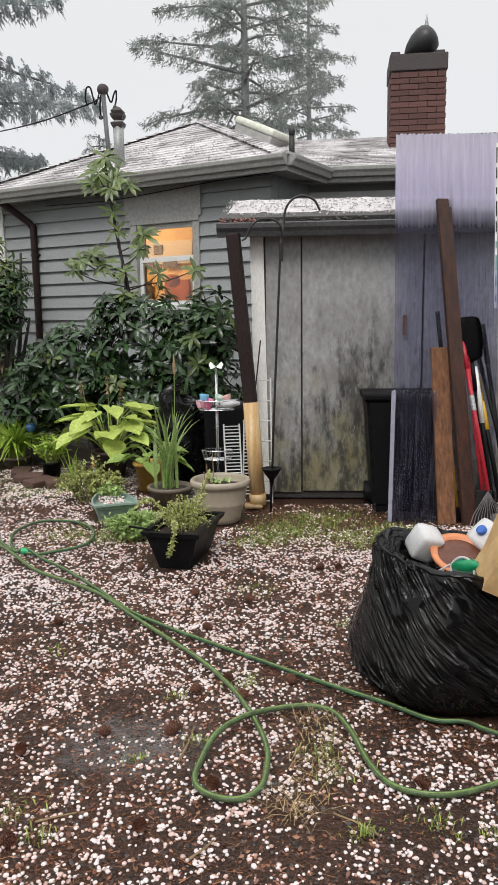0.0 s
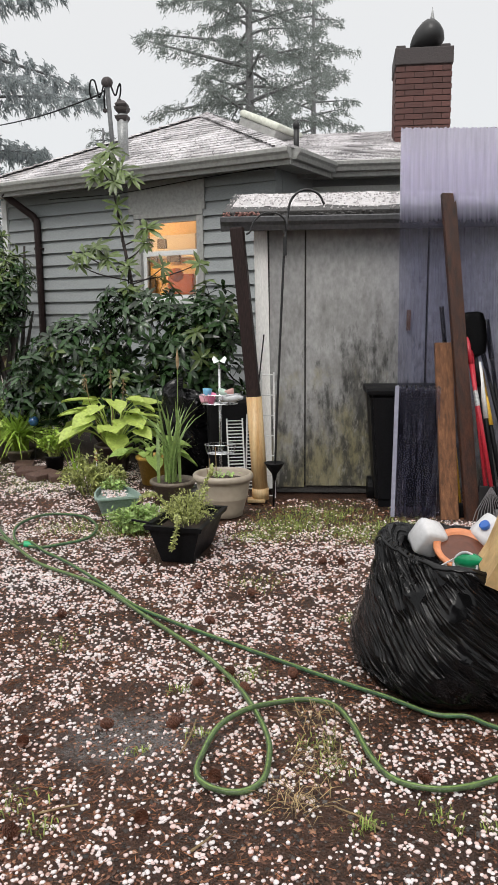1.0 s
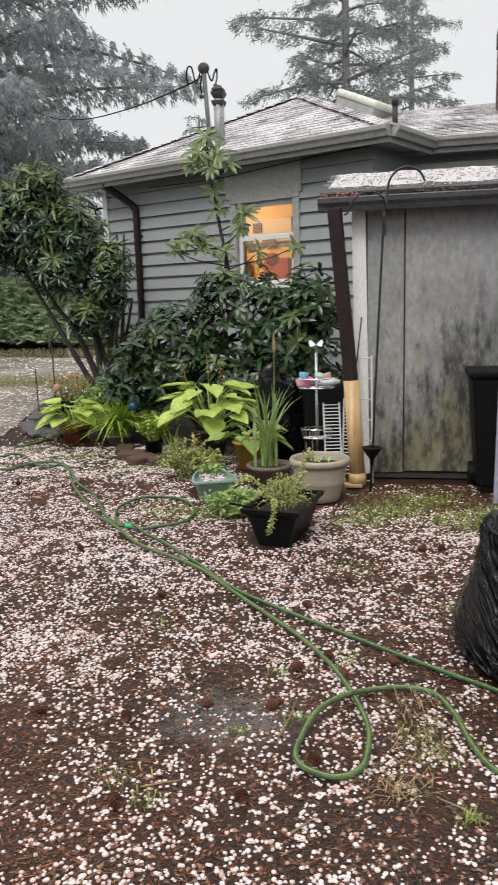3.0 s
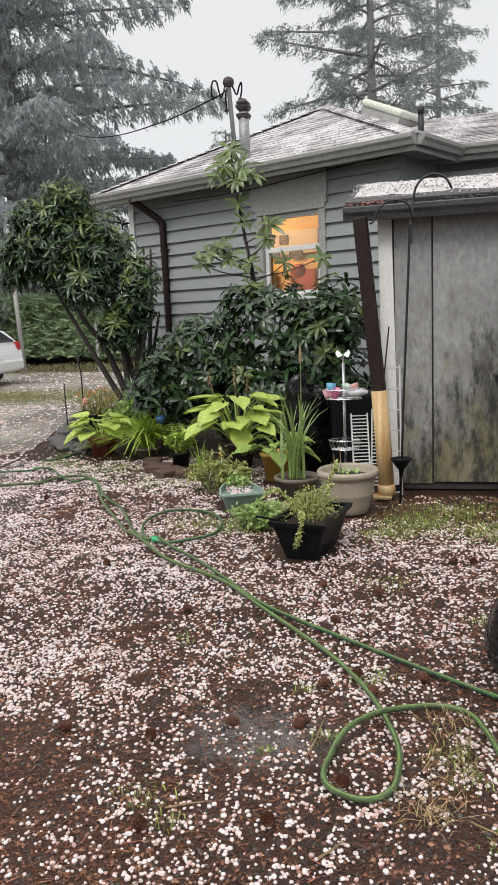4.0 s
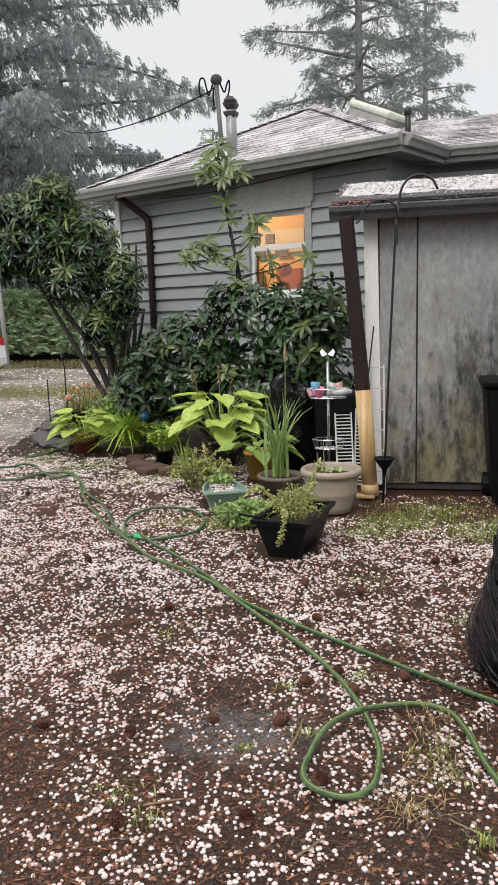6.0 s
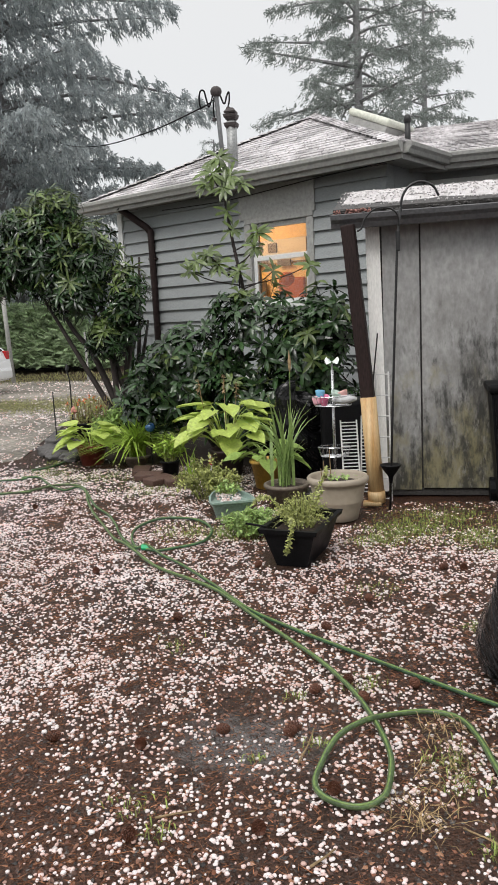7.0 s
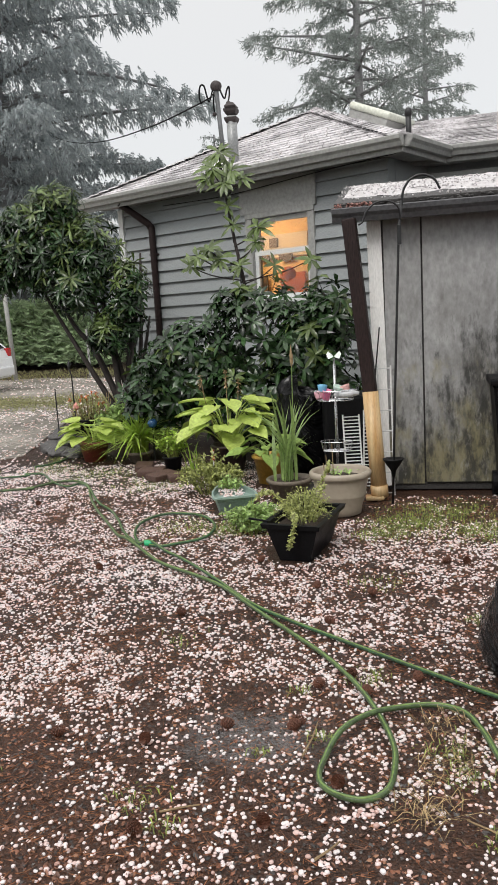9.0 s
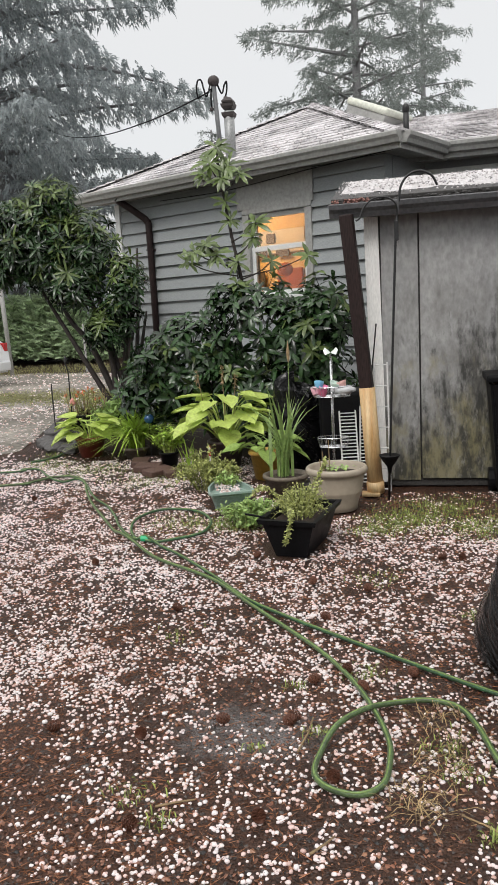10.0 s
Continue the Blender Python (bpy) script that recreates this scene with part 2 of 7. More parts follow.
window = part("window", bx(((WIN[0] + WIN[1]) / 2, 0.33, WIN[3] + 0.05), (WIN[1] - WIN[0] + 0.18, 0.05, 0.09), WING, 0.006), M_FASCIA, house, "white sash window glowing warm from inside")
for x in (WIN[0] - 0.045, WIN[1] + 0.045):
    part("frame", bx((x, 0.33, (WIN[2] + WIN[3]) / 2), (0.09, 0.05, WIN[3] - WIN[2]), WING, 0.006), M_FASCIA, window)
part("sill", bx(((WIN[0] + WIN[1]) / 2, 0.315, WIN[2] - 0.03), (WIN[1] - WIN[0] + 0.24, 0.1, 0.05), WING, 0.008), M_TRIM, window)
zm = 2.16
for z0, z1, y in ((WIN[2], zm + 0.02, 0.375), (zm - 0.02, WIN[3], 0.40)):
    b = bmesh.new()
    for x in (WIN[0] + 0.025, WIN[1] - 0.025):
        box(b, (x, y, (z0 + z1) / 2), (0.05, 0.035, z1 - z0), WING)
    for z in (z0 + 0.025, z1 - 0.025):
        box(b, ((WIN[0] + WIN[1]) / 2, y, z), (WIN[1] - WIN[0] - 0.1, 0.035, 0.05), WING)
    part("sash", b, M_TRIM, window)
    pane = part("pane", bx(((WIN[0] + WIN[1]) / 2, y, (z0 + z1) / 2), (WIN[1] - WIN[0] - 0.1, 0.005, z1 - z0 - 0.1), WING), M_GLASS, window)
    pane.visible_shadow = False

# roof: hip end over the wing and a ridge running back, then the main roof
EZ, AZ = 3.09, 4.20
A = (-2.55, 2.40)
RB = 5.2


def roof_face(corners, parent, rows, name="shingles"):
    """Overlapping shingle tabs laid row by row over a sloping four-sided face: lower-left, lower-right, upper-right, upper-left."""
    ll, lr, ur, ul = [Vector(c) for c in corners]
    nrm = (lr - ll).cross(ul - ll)
    nrm = (nrm if nrm.length > 1e-6 else (lr - ll).cross(ur - ll)).normalized()
    rnd = random.Random(len(name) + rows)
    vs, fs = [], []
    for i in range(rows):
        t0, t1 = i / rows, min(1.0, (i + 1.35) / rows)
        a0, b0, a1, b1 = ll.lerp(ul, t0), lr.lerp(ur, t0), ll.lerp(ul, t1), lr.lerp(ur, t1)
        w = (b0 - a0).length
        if w < 0.06:
            continue
        n = max(1, round(w / 0.30))
        off = rnd.random() * 0.5
        cuts = [0.0] + sorted(min(0.999, max(0.001, (k + off + rnd.uniform(-0.08, 0.08)) / n)) for k in range(n)) + [1.0]
        for s0, s1 in zip(cuts, cuts[1:]):
            if (s1 - s0) * w < 0.02:
                continue
            g = 0.004 / w
            lift = rnd.uniform(0.010, 0.016)
            q = [a0.lerp(b0, s0 + g) + nrm * lift, a0.lerp(b0, s1 - g) + nrm * lift, a1.lerp(b1, s1 - g) + nrm * 0.002, a1.lerp(b1, s0 + g) + nrm * 0.002]
            k = len(vs)
            vs += q + [q[0] - nrm * 0.012, q[1] - nrm * 0.012]
            fs += [(k, k + 1, k + 2, k + 3), (k + 4, k + 5, k + 1, k)]
    ob = part(name, raw(name, vs, fs), M_SHINGLE, parent)
    tagged(ob, kind="stuff")
    return ob


M_DECK = mat("roof_felt", (0.12, 0.11, 0.11), 0.8, 0.3, 6, 50, 0.2)
bm = bmesh.new()
cL, cR, cA, cB, cBR, cBL = W(-4.84, 0, EZ), W(0, 0, EZ), W(*A, AZ), W(A[0], RB, AZ), W(0, RB, EZ), W(-4.84, RB, EZ)
for f in ((cL, cR, cA), (cR, cBR, cB, cA), (cBL, cL, cA, cB)):
    prism(bm, [p - Vector((0, 0, 0.05)) for p in f], (0, 0, 0.05))
roof = part("roof", bm, M_DECK, house, "wet grey shingle hip roof dusted with hail")
roof_face((cL, cR, cA, cA), roof, 20)
roof_face((cR, cBR, cB, cA), roof, 20)
roof_face((cBL, cL, cA, cB), roof, 20)
# ridge caps along both hips
for p, q in ((cR, cA), (cL, cA), (cA, cB)):
    n = int((q - p).length / 0.14)
    d = (q - p).normalized()
    side = d.cross(Vector((0, 0, 1))).normalized()
    vs, fs = [], []
    for i in range(n):
        a, b = p + d * (i * 0.14 - 0.02), p + d * (i * 0.14 + 0.17)
        k = len(vs)
        lo, hi = Vector((0, 0, 0.042)), Vector((0, 0, 0.024))
        drop = Vector((0, 0, -0.035))
        vs += [a + side * 0.12 + drop + lo, a + lo, a - side * 0.12 + drop + lo, b + side * 0.12 + drop + hi, b + hi, b - side * 0.12 + drop + hi]
        vs += [a + side * 0.12 + drop + lo * 0.4, a + lo * 0.4, a - side * 0.12 + drop + lo * 0.4]
        fs += [(k, k + 1, k + 4, k + 3), (k + 1, k + 2, k + 5, k + 4), (k + 6, k + 7, k + 1, k), (k + 7, k + 8, k + 2, k + 1)]
    tagged(part("ridge_cap", raw("ridge_cap", vs, fs), M_SHINGLE, roof), kind="stuff")

# soffit, fascia and gutters
part("soffit", prism(bmesh.new(), [W(-4.82, 0.02, 2.985), W(-0.02, 0.02, 2.985), W(-0.02, RB, 2.985), W(-0.36, RB, 2.985), W(-0.36, 0.36, 2.985), W(-4.82, 0.36, 2.985)], (0, 0, 0.015)), M_FASCIA, house)


def gutter(length, name="gutter", material=M_FASCIA, m=None, h=0.105, d=0.11, parent=None):
    """An open K-style gutter along x, its back at y = 0, its mouth up."""
    prof = [(0, 0), (-d * 0.55, 0), (-d * 0.72, h * 0.35), (-d * 0.95, h * 0.6), (-d, h * 0.92), (-d * 0.93, h), (-d * 0.88, h * 0.9), (-d * 0.83, h * 0.62), (-d * 0.62, h * 0.38), (-d * 0.5, 0.012), (-0.006, 0.012), (-0.006, h), (0, h)]
    b = bmesh.new()
    r0, r1 = [[b.verts.new((x, y, z)) for y, z in prof] for x in (0, length)]
    k = len(prof)
    for i in range(k):
        b.faces.new((r0[i], r0[(i + 1) % k], r1[(i + 1) % k], r1[i]))
    for x in (0.004, length - 0.004):
        b.faces.new([b.verts.new((x, y, z)) for y, z in prof[:6] + [(0, h)]])
    bmesh.ops.recalc_face_normals(b, faces=b.faces)
    return part(name, b, material, parent, m=m)


part("fascia", bx((-2.42, 0.013, 3.0), (4.84, 0.026, 0.13), WING, 0.004), M_FASCIA, house)
gutter(4.88, m=WING @ pose(-4.86, 0.0, 2.985), parent=house)
part("fascia", bx((-0.013, 0.56, 3.0), (0.026, 1.06, 0.13), WING, 0.004), M_FASCIA, house)
gutter(1.0, m=WING @ pose(0.0, 0.02, 2.985, 0, 0, 90), parent=house)

# main part behind the shed
part("wall", bx((3.2, 0.45, 1.49), (7.0, 0.14, 2.98), MAIN), M_SIDING, house)
part("wall", bx((6.63, 3.5, 1.49), (0.14, 5.96, 2.98), MAIN), M_SIDING, house)
part("soffit", bx((3.2, 0.2, 2.99), (7.4, 0.4, 0.02), MAIN), M_FASCIA, house)
part("fascia", bx((3.2, 0.0, 3.02), (7.4, 0.03, 0.15), MAIN, 0.004), M_FASCIA, house)
gutter(7.3, m=MAIN @ pose(-0.35, -0.015, 3.0), parent=house)
part("trim_board", bx((3.2, 0.365, 2.86), (7.0, 0.03, 0.08), MAIN, 0.004), M_TRIM, house, "white trim board under the soffit")
m0, m1, m2, m3 = MAIN @ Vector((-2.6, -0.05, 3.10)), MAIN @ Vector((7.0, -0.05, 3.10)), MAIN @ Vector((7.0, 3.1, 4.07)), MAIN @ Vector((-2.6, 3.1, 4.07))
m0 = MAIN @ Vector((-0.5, -0.05, 3.10))
part("roof", prism(bmesh.new(), [p - Vector((0, 0, 0.05)) for p in (m0, m1, m2, m3)], (0, 0, 0.05)), M_DECK, house, "wet grey shingle roof dusted with hail")
mr = house.children[-1]
roof_face((m0, m1, m2, m3), mr, 24)
m4, m5 = MAIN @ Vector((7.0, 6.3, 3.1)), MAIN @ Vector((-2.6, 6.3, 3.1))
part("roof", prism(bmesh.new(), [p - Vector((0, 0, 0.05)) for p in (m3, m2, m4, m5)], (0, 0, 0.05)), M_DECK, house)

# a plain lit room behind the window
room = thing("lit_room", "warm lit room with pale walls seen through the window", "room", kind="structure", m=WING)
M_ROOM = mat("warm_plaster", (0.72, 0.55, 0.30), 0.8, 0.2, 2, 30, 0.05)
b = bmesh.new()
for c, s in (((-2.4, 2.6, 1.9), (3.8, 0.05, 2.0)), ((-4.28, 1.55, 1.9), (0.05, 2.1, 2.0)), ((-0.5, 1.55, 1.9), (0.05, 2.1, 2.0)), ((-2.4, 1.55, 0.9), (3.8, 2.1, 0.05)), ((-2.4, 1.55, 2.93), (3.8, 2.1, 0.05))):
    box(b, c, s)
part("wall", b, M_ROOM, room)
M_INDOOR = mat("dark_cupboard", (0.10, 0.09, 0.10), 0.5, 0.3, 4, 40, 0.0)
M_REDCLOTH = mat("red_orange_curtain", (0.50, 0.14, 0.04), 0.8, 0.3, 5, 40, 0.1, both=0.2)
M_PALE = mat("pale_cupboard", (0.50, 0.50, 0.52), 0.5, 0.1, 4, 40, 0.0)
for x, z, w, h, mt, nm in ((-2.15, 2.24, 1.2, 0.34, M_PALE, "wall_cupboard"), (-2.42, 2.30, 0.16, 0.13, M_INDOOR, "picture"), (-2.16, 2.29, 0.16, 0.14, M_INDOOR, "picture"), (-2.35, 2.08, 0.2, 0.12, M_INDOOR, "picture"), (-1.95, 2.06, 0.24, 0.10, M_INDOOR, "picture"), (-1.85, 1.68, 0.45, 0.30, M_REDCLOTH, "curtain"), (-2.45, 1.66, 0.3, 0.3, M_INDOOR, "picture")):
    part(nm, bx((x - 1.3, 2.53 if nm != "picture" else 2.49, z + 0.2), (w, 0.05 if nm != "picture" else 0.02, h), None, 0.004), mt, room)
part("round_shade", lathe(bmesh.new(), [(0.03, 0), (0.10, 0.05), (0.11, 0.12), (0.07, 0.19), (0.02, 0.2)], 18, (-3.0, 2.2, 1.9)), M_REDCLOTH, room, smooth=True)
lamp_data = bpy.data.lights.new("ceiling_lamp", "POINT")
lamp_data.energy, lamp_data.color, lamp_data.shadow_soft_size = 46, (1.0, 0.64, 0.30), 0.15
lamp = new("ceiling_lamp", lamp_data)
lamp.location = W(-3.6, 1.5, 2.72)

# ---------------------------------------------------------------- the shed
SHED = pose(0.10, 6.13, 0, 0, 0, -4)   # x along the front, y back
shed = thing("shed", "grey board-clad shed with mould stains and a hail-covered flat roof", "shed", m=SHED)
SH = 2.14


def stain(m, colour, scale, lo, hi, strength, stretch, low, blot=None):
    """Mould and algae blotches that thin out upwards, over a material's base colour."""
    n, l, pb = nodes_of(m)
    src = pb.inputs["Base Color"].links[0].from_socket
    co, mp, no, rp, mx = n.new("ShaderNodeTexCoord"), n.new("ShaderNodeMapping"), n.new("ShaderNodeTexNoise"), n.new("ShaderNodeMapRange"), n.new("ShaderNodeMix")
    mp.inputs["Scale"].default_value = stretch
    l.new(co.outputs["Object"], mp.inputs[0])
    l.new(mp.outputs[0], no.inputs["Vector"])
    no.inputs["Scale"].default_value, no.inputs["Detail"].default_value, no.inputs["Roughness"].default_value = scale, 8, 0.7
    sep, hr, ad = n.new("ShaderNodeSeparateXYZ"), n.new("ShaderNodeMapRange"), n.new("ShaderNodeMath")
    l.new(co.outputs["Object"], sep.inputs[0])
    l.new(sep.outputs["Z"], hr.inputs[0])
    hr.inputs["From Min"].default_value, hr.inputs["From Max"].default_value = low
    hr.inputs["To Min"].default_value, hr.inputs["To Max"].default_value = 0.14, -0.2
    ad.operation = "ADD"
    l.new(no.outputs["Fac"], ad.inputs[0])
    l.new(hr.outputs[0], ad.inputs[1])
    rp.inputs["From Min"].default_value, rp.inputs["From Max"].default_value, rp.inputs["To Max"].default_value = lo, hi, strength
    total = ad.outputs[0]
    if blot:
        # a large growth spreading from one damp spot: x, z, radii, weight
        bm_, gr, mu = n.new("ShaderNodeMapping"), n.new("ShaderNodeTexGradient"), n.new("ShaderNodeMath")
        bm_.inputs["Location"].default_value = (-blot[0] / blot[2], 0, -blot[1] / blot[3])
        bm_.inputs["Scale"].default_value = (1 / blot[2], 0, 1 / blot[3])
        l.new(co.outputs["Object"], bm_.inputs[0])
        gr.gradient_type = "SPHERICAL"
        l.new(bm_.outputs[0], gr.inputs[0])
        mu.operation, mu.inputs[1].default_value = "MULTIPLY_ADD", blot[4]
        l.new(gr.outputs["Fac"], mu.inputs[0])
        l.new(total, mu.inputs[2])
        total = mu.outputs[0]
    l.new(total, rp.inputs[0])
    mx.data_type = "RGBA"
    l.new(rp.outputs[0], mx.inputs["Factor"])
    l.new(src, mx.inputs["A"])
    mx.inputs["B"].default_value = (*colour, 1)
    l.new(mx.outputs["Result"], pb.inputs["Base Color"])


stain(M_SHED, (0.075, 0.070, 0.058), 4.5, 0.42, 0.76, 0.85, (1, 1, 0.4), (0.0, 2.0), (0.80, 0.95, 0.5, 0.85, 0.19))
stain(M_SHED, (0.23, 0.205, 0.10), 5.0, 0.44, 0.64, 0.75, (1, 1, 0.55), (-0.1, 1.3), (0.85, 0.35, 0.7, 0.6, 0.12))
stain(M_SHED, (0.03, 0.03, 0.027), 13, 0.53, 0.70, 0.9, (1, 1, 0.35), (0.0, 2.2), (0.82, 0.95, 0.45, 0.85, 0.17))
stain(M_SHED, (0.36, 0.35, 0.32), 30, 0.60, 0.72, 0.5, (1, 1, 0.3), (-1.0, 3.0), (0.80, 0.9, 0.6, 0.8, 0.10))
# carcass behind the boards
for c, s in (((1.6, 0.075, SH / 2 + 0.04), (3.05, 0.05, SH - 0.1)), ((0.03, 0.75, SH / 2 + 0.1), (0.05, 1.28, SH + 0.1)), ((3.13, 0.75, SH / 2 + 0.1), (0.05, 1.28, SH + 0.1)), ((1.6, 1.42, SH / 2 + 0.1), (3.1, 0.05, SH + 0.2))):
    part("wall", bx(c, s), M_MEMBRANE, shed)
part("board", bx((0.185, 0.035, 1.09), (0.275, 0.022, 2.07), None, 0.002), M_SHED, shed, "narrow grey board beside the door")
door = part("door", bx((0.80, 0.03, 1.10), (0.93, 0.03, 2.06), None, 0.003), M_SHED, shed, "plain grey door stained with mould and algae")
part("door", bx((1.73, 0.03, 1.10), (0.90, 0.03, 2.06), None, 0.003), M_SHED, shed, "plain grey board door behind the plastic sheet")
part("board", bx((2.66, 0.035, 1.09), (0.93, 0.022, 2.07), None, 0.002), M_SHED, shed)
part("handle", bx((1.13, -0.01, 1.40), (0.028, 0.04, 0.16), None, 0.008), M_WOOD, door, "small wooden pull")
part("corner_board", bx((0.0, 0.016, 1.09), (0.105, 0.03, 2.09), pose(0.012, 0, 0, 0, -0.9, 0), 0.003), M_PEEL, shed, "peeling white corner board")
part("side_board", bx((-0.012, 0.75, 1.09), (0.02, 1.3, 2.09), None, 0.003), M_PEEL, shed, "white side boards")
# sill coloured felt-dark: the shadow under the boards put into its colour
part("sill", bx((1.6, 0.07, 0.035), (3.1, 0.06, 0.06), None, 0.006), M_MEMBRANE, shed)
# roof slab with felt edge and a gutter in front
RZ = 2.20
slope = math.atan2(0.26, 1.05)
RM = pose(0, 0, RZ, math.degrees(slope), 0, 0)
shed_roof = part("roof", bx((1.45, 0.50, 0.03), (3.5, 1.25, 0.05), RM, 0.006), M_MEMBRANE, shed, "dark felt roof edge under hail")
part("fascia", bx((1.45, -0.10, 2.15), (3.46, 0.03, 0.13), None, 0.004), M_MEMBRANE, shed)
gutter(3.5, material=mat("grey_gutter", (0.085, 0.085, 0.09), 0.4, 0.35, 4, 40, 0.1), m=pose(-0.31, -0.118, 2.08), parent=shed, h=0.10, d=0.10)

# ---------------------------------------------------------------- ground
M_GROUND = mat("wet_gravel_soil", (0.072, 0.034, 0.021), 0.42, 0.6, 1.3, 80, 1.0, tint=(0.022, 0.016, 0.013), spec=0.35)
_n, _l, _b = nodes_of(M_GROUND)
# fine gravel relief and dark pits between the stones
_co, _vo, _vr, _mx, _bp = _n.new("ShaderNodeTexCoord"), _n.new("ShaderNodeTexVoronoi"), _n.new("ShaderNodeValToRGB"), _n.new("ShaderNodeMix"), _n.new("ShaderNodeBump")
_vo.inputs["Scale"].default_value = 130
_l.new(_co.outputs["Object"], _vo.inputs["Vector"])
_vr.color_ramp.elements[0].position, _vr.color_ramp.elements[0].color = 0.0, (1.9, 1.75, 1.65, 1)
_vr.color_ramp.elements[1].position, _vr.color_ramp.elements[1].color = 0.75, (0.25, 0.22, 0.2, 1)
_l.new(_vo.outputs["Distance"], _vr.inputs[0])
_mx.data_type, _mx.blend_type = "RGBA", "MULTIPLY"
_mx.inputs["Factor"].default_value = 0.45
_l.new(_b.inputs["Base Color"].links[0].from_socket, _mx.inputs["A"])
_l.new(_vr.outputs[0], _mx.inputs["B"])
_l.new(_mx.outputs["Result"], _b.inputs["Base Color"])
_bp.inputs["Strength"].default_value, _bp.inputs["Distance"].default_value, _bp.invert = 0.6, 0.008, True
_l.new(_vo.outputs["Distance"], _bp.inputs["Height"])
_l.new(_b.inputs["Normal"].links[0].from_socket, _bp.inputs["Normal"])
_l.new(_bp.outputs[0], _b.inputs["Normal"])
# a shallow film of standing water
_mp, _gr, _no, _ad, _rp, _rm = _n.new("ShaderNodeMapping"), _n.new("ShaderNodeTexGradient"), _n.new("ShaderNodeTexNoise"), _n.new("ShaderNodeMath"), _n.new("ShaderNodeMapRange"), _n.new("ShaderNodeMix")
_mp.vector_type = "POINT"
_mp.inputs["Location"].default_value = (0.42 / 0.62, -2.52 / 0.42, 0)
_mp.inputs["Scale"].default_value = (1 / 0.62, 1 / 0.42, 1)
_gr.gradient_type = "SPHERICAL"
_l.new(_co.outputs["Object"], _mp.inputs[0])
_l.new(_mp.outputs[0], _gr.inputs[0])
_no.inputs["Scale"].default_value, _no.inputs["Detail"].default_value, _no.inputs["Roughness"].default_value = 16, 8, 0.75
_l.new(_co.outputs["Object"], _no.inputs["Vector"])
_ad.operation = "MULTIPLY"
_l.new(_gr.outputs["Fac"], _ad.inputs[0])
_l.new(_no.outputs["Fac"], _ad.inputs[1])
_rp.inputs["From Min"].default_value, _rp.inputs["From Max"].default_value, _rp.inputs["To Max"].default_value = 0.24, 0.40, 1.0
_l.new(_ad.outputs[0], _rp.inputs[0])
_l.new(_b.inputs["Roughness"].links[0].from_socket, _rm.inputs["A"])
_rm.inputs["B"].default_value = 0.12
_l.new(_rp.outputs[0], _rm.inputs["Factor"])
_l.new(_rm.outputs["Result"], _b.inputs["Roughness"])
# grey melting slush in the wet hollow
_sl, _sf = _n.new("ShaderNodeMix"), _n.new("ShaderNodeMath")
_sl.data_type = "RGBA"
_sf.operation, _sf.inputs[1].default_value = "MULTIPLY", 0.75
_l.new(_rp.outputs[0], _sf.inputs[0])
_l.new(_sf.outputs[0], _sl.inputs["Factor"])
_l.new(_b.inputs["Base Color"].links[0].from_socket, _sl.inputs["A"])
_sl.inputs["B"].default_value = (0.13, 0.122, 0.12, 1)
_l.new(_sl.outputs["Result"], _b.inputs["Base Color"])
_sp = _n.new("ShaderNodeMapRange")
_sp.inputs["To Min"].default_value, _sp.inputs["To Max"].default_value = 0.25, 0.8
_l.new(_rp.outputs[0], _sp.inputs[0])
_l.new(_sp.outputs[0], _b.inputs["Specular IOR Level"])
rng = np.random.default_rng(4)
xs = np.concatenate([np.linspace(-60, -9, 12), np.linspace(-8, 4, 120), np.linspace(5, 60, 10)])
ys = np.concatenate([np.linspace(-30, 0, 6), np.linspace(0.3, 9, 90), np.linspace(10, 120, 14)])
vs, fs = [], []
for j, y in enumerate(ys):
    for i, x in enumerate(xs):
        vs.append((x, y, 0.012 * (noise.noise((x * 1.7, y * 1.7, 0)) + 0.5 * noise.noise((x * 6, y * 6, 3))) - 0.006))
nx = len(xs)
for j in range(len(ys) - 1):
    for i in range(nx - 1):
        fs.append((j * nx + i, j * nx + i + 1, (j + 1) * nx + i + 1, (j + 1) * nx + i))
ground = tagged(part("ground", raw("ground", vs, fs, True), M_GROUND), "wet brown gravelly soil yard strewn with hailstones", "ground", kind="structure")

# unseen dark wall added behind the camera to darken reflections and horizon light
tagged(part("wall_south", bx((0.5, -4.2, 1.6), (15.0, 0.16, 3.2), None, 0.01), mat("unseen_wall_dark", (0.055, 0.045, 0.038), 0.7, 0.4, 3, 40, 0.3, stretch=(6, 1, 0.4))), "unseen plain dark wall added behind the camera to darken reflections", "wall", kind="structure")

# misty hills closing the distance; the mist's paleness is put in as emission
vs, fs = [], []
for i in range(61):
    a = radians(-75 + 2.5 * i)
    h = 62 + 22 * noise.noise((i * 0.11, 3, 0)) + 6 * noise.noise((i * 0.5, 7, 0)) + (26 if i > 36 else 0) * (i - 36) / 24
    vs += [(-math.sin(a) * 480, math.cos(a) * 480, -2), (-math.sin(a) * 480, math.cos(a) * 480, h)]
    if i:
        fs.append((2 * i - 2, 2 * i, 2 * i + 1, 2 * i - 1))
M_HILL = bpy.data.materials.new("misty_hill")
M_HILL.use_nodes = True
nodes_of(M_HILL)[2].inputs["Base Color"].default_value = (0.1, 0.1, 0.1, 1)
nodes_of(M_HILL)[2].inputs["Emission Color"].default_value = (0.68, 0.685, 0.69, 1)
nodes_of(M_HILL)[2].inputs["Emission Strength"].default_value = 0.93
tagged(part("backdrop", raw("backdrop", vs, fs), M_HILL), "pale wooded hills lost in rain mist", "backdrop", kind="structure")

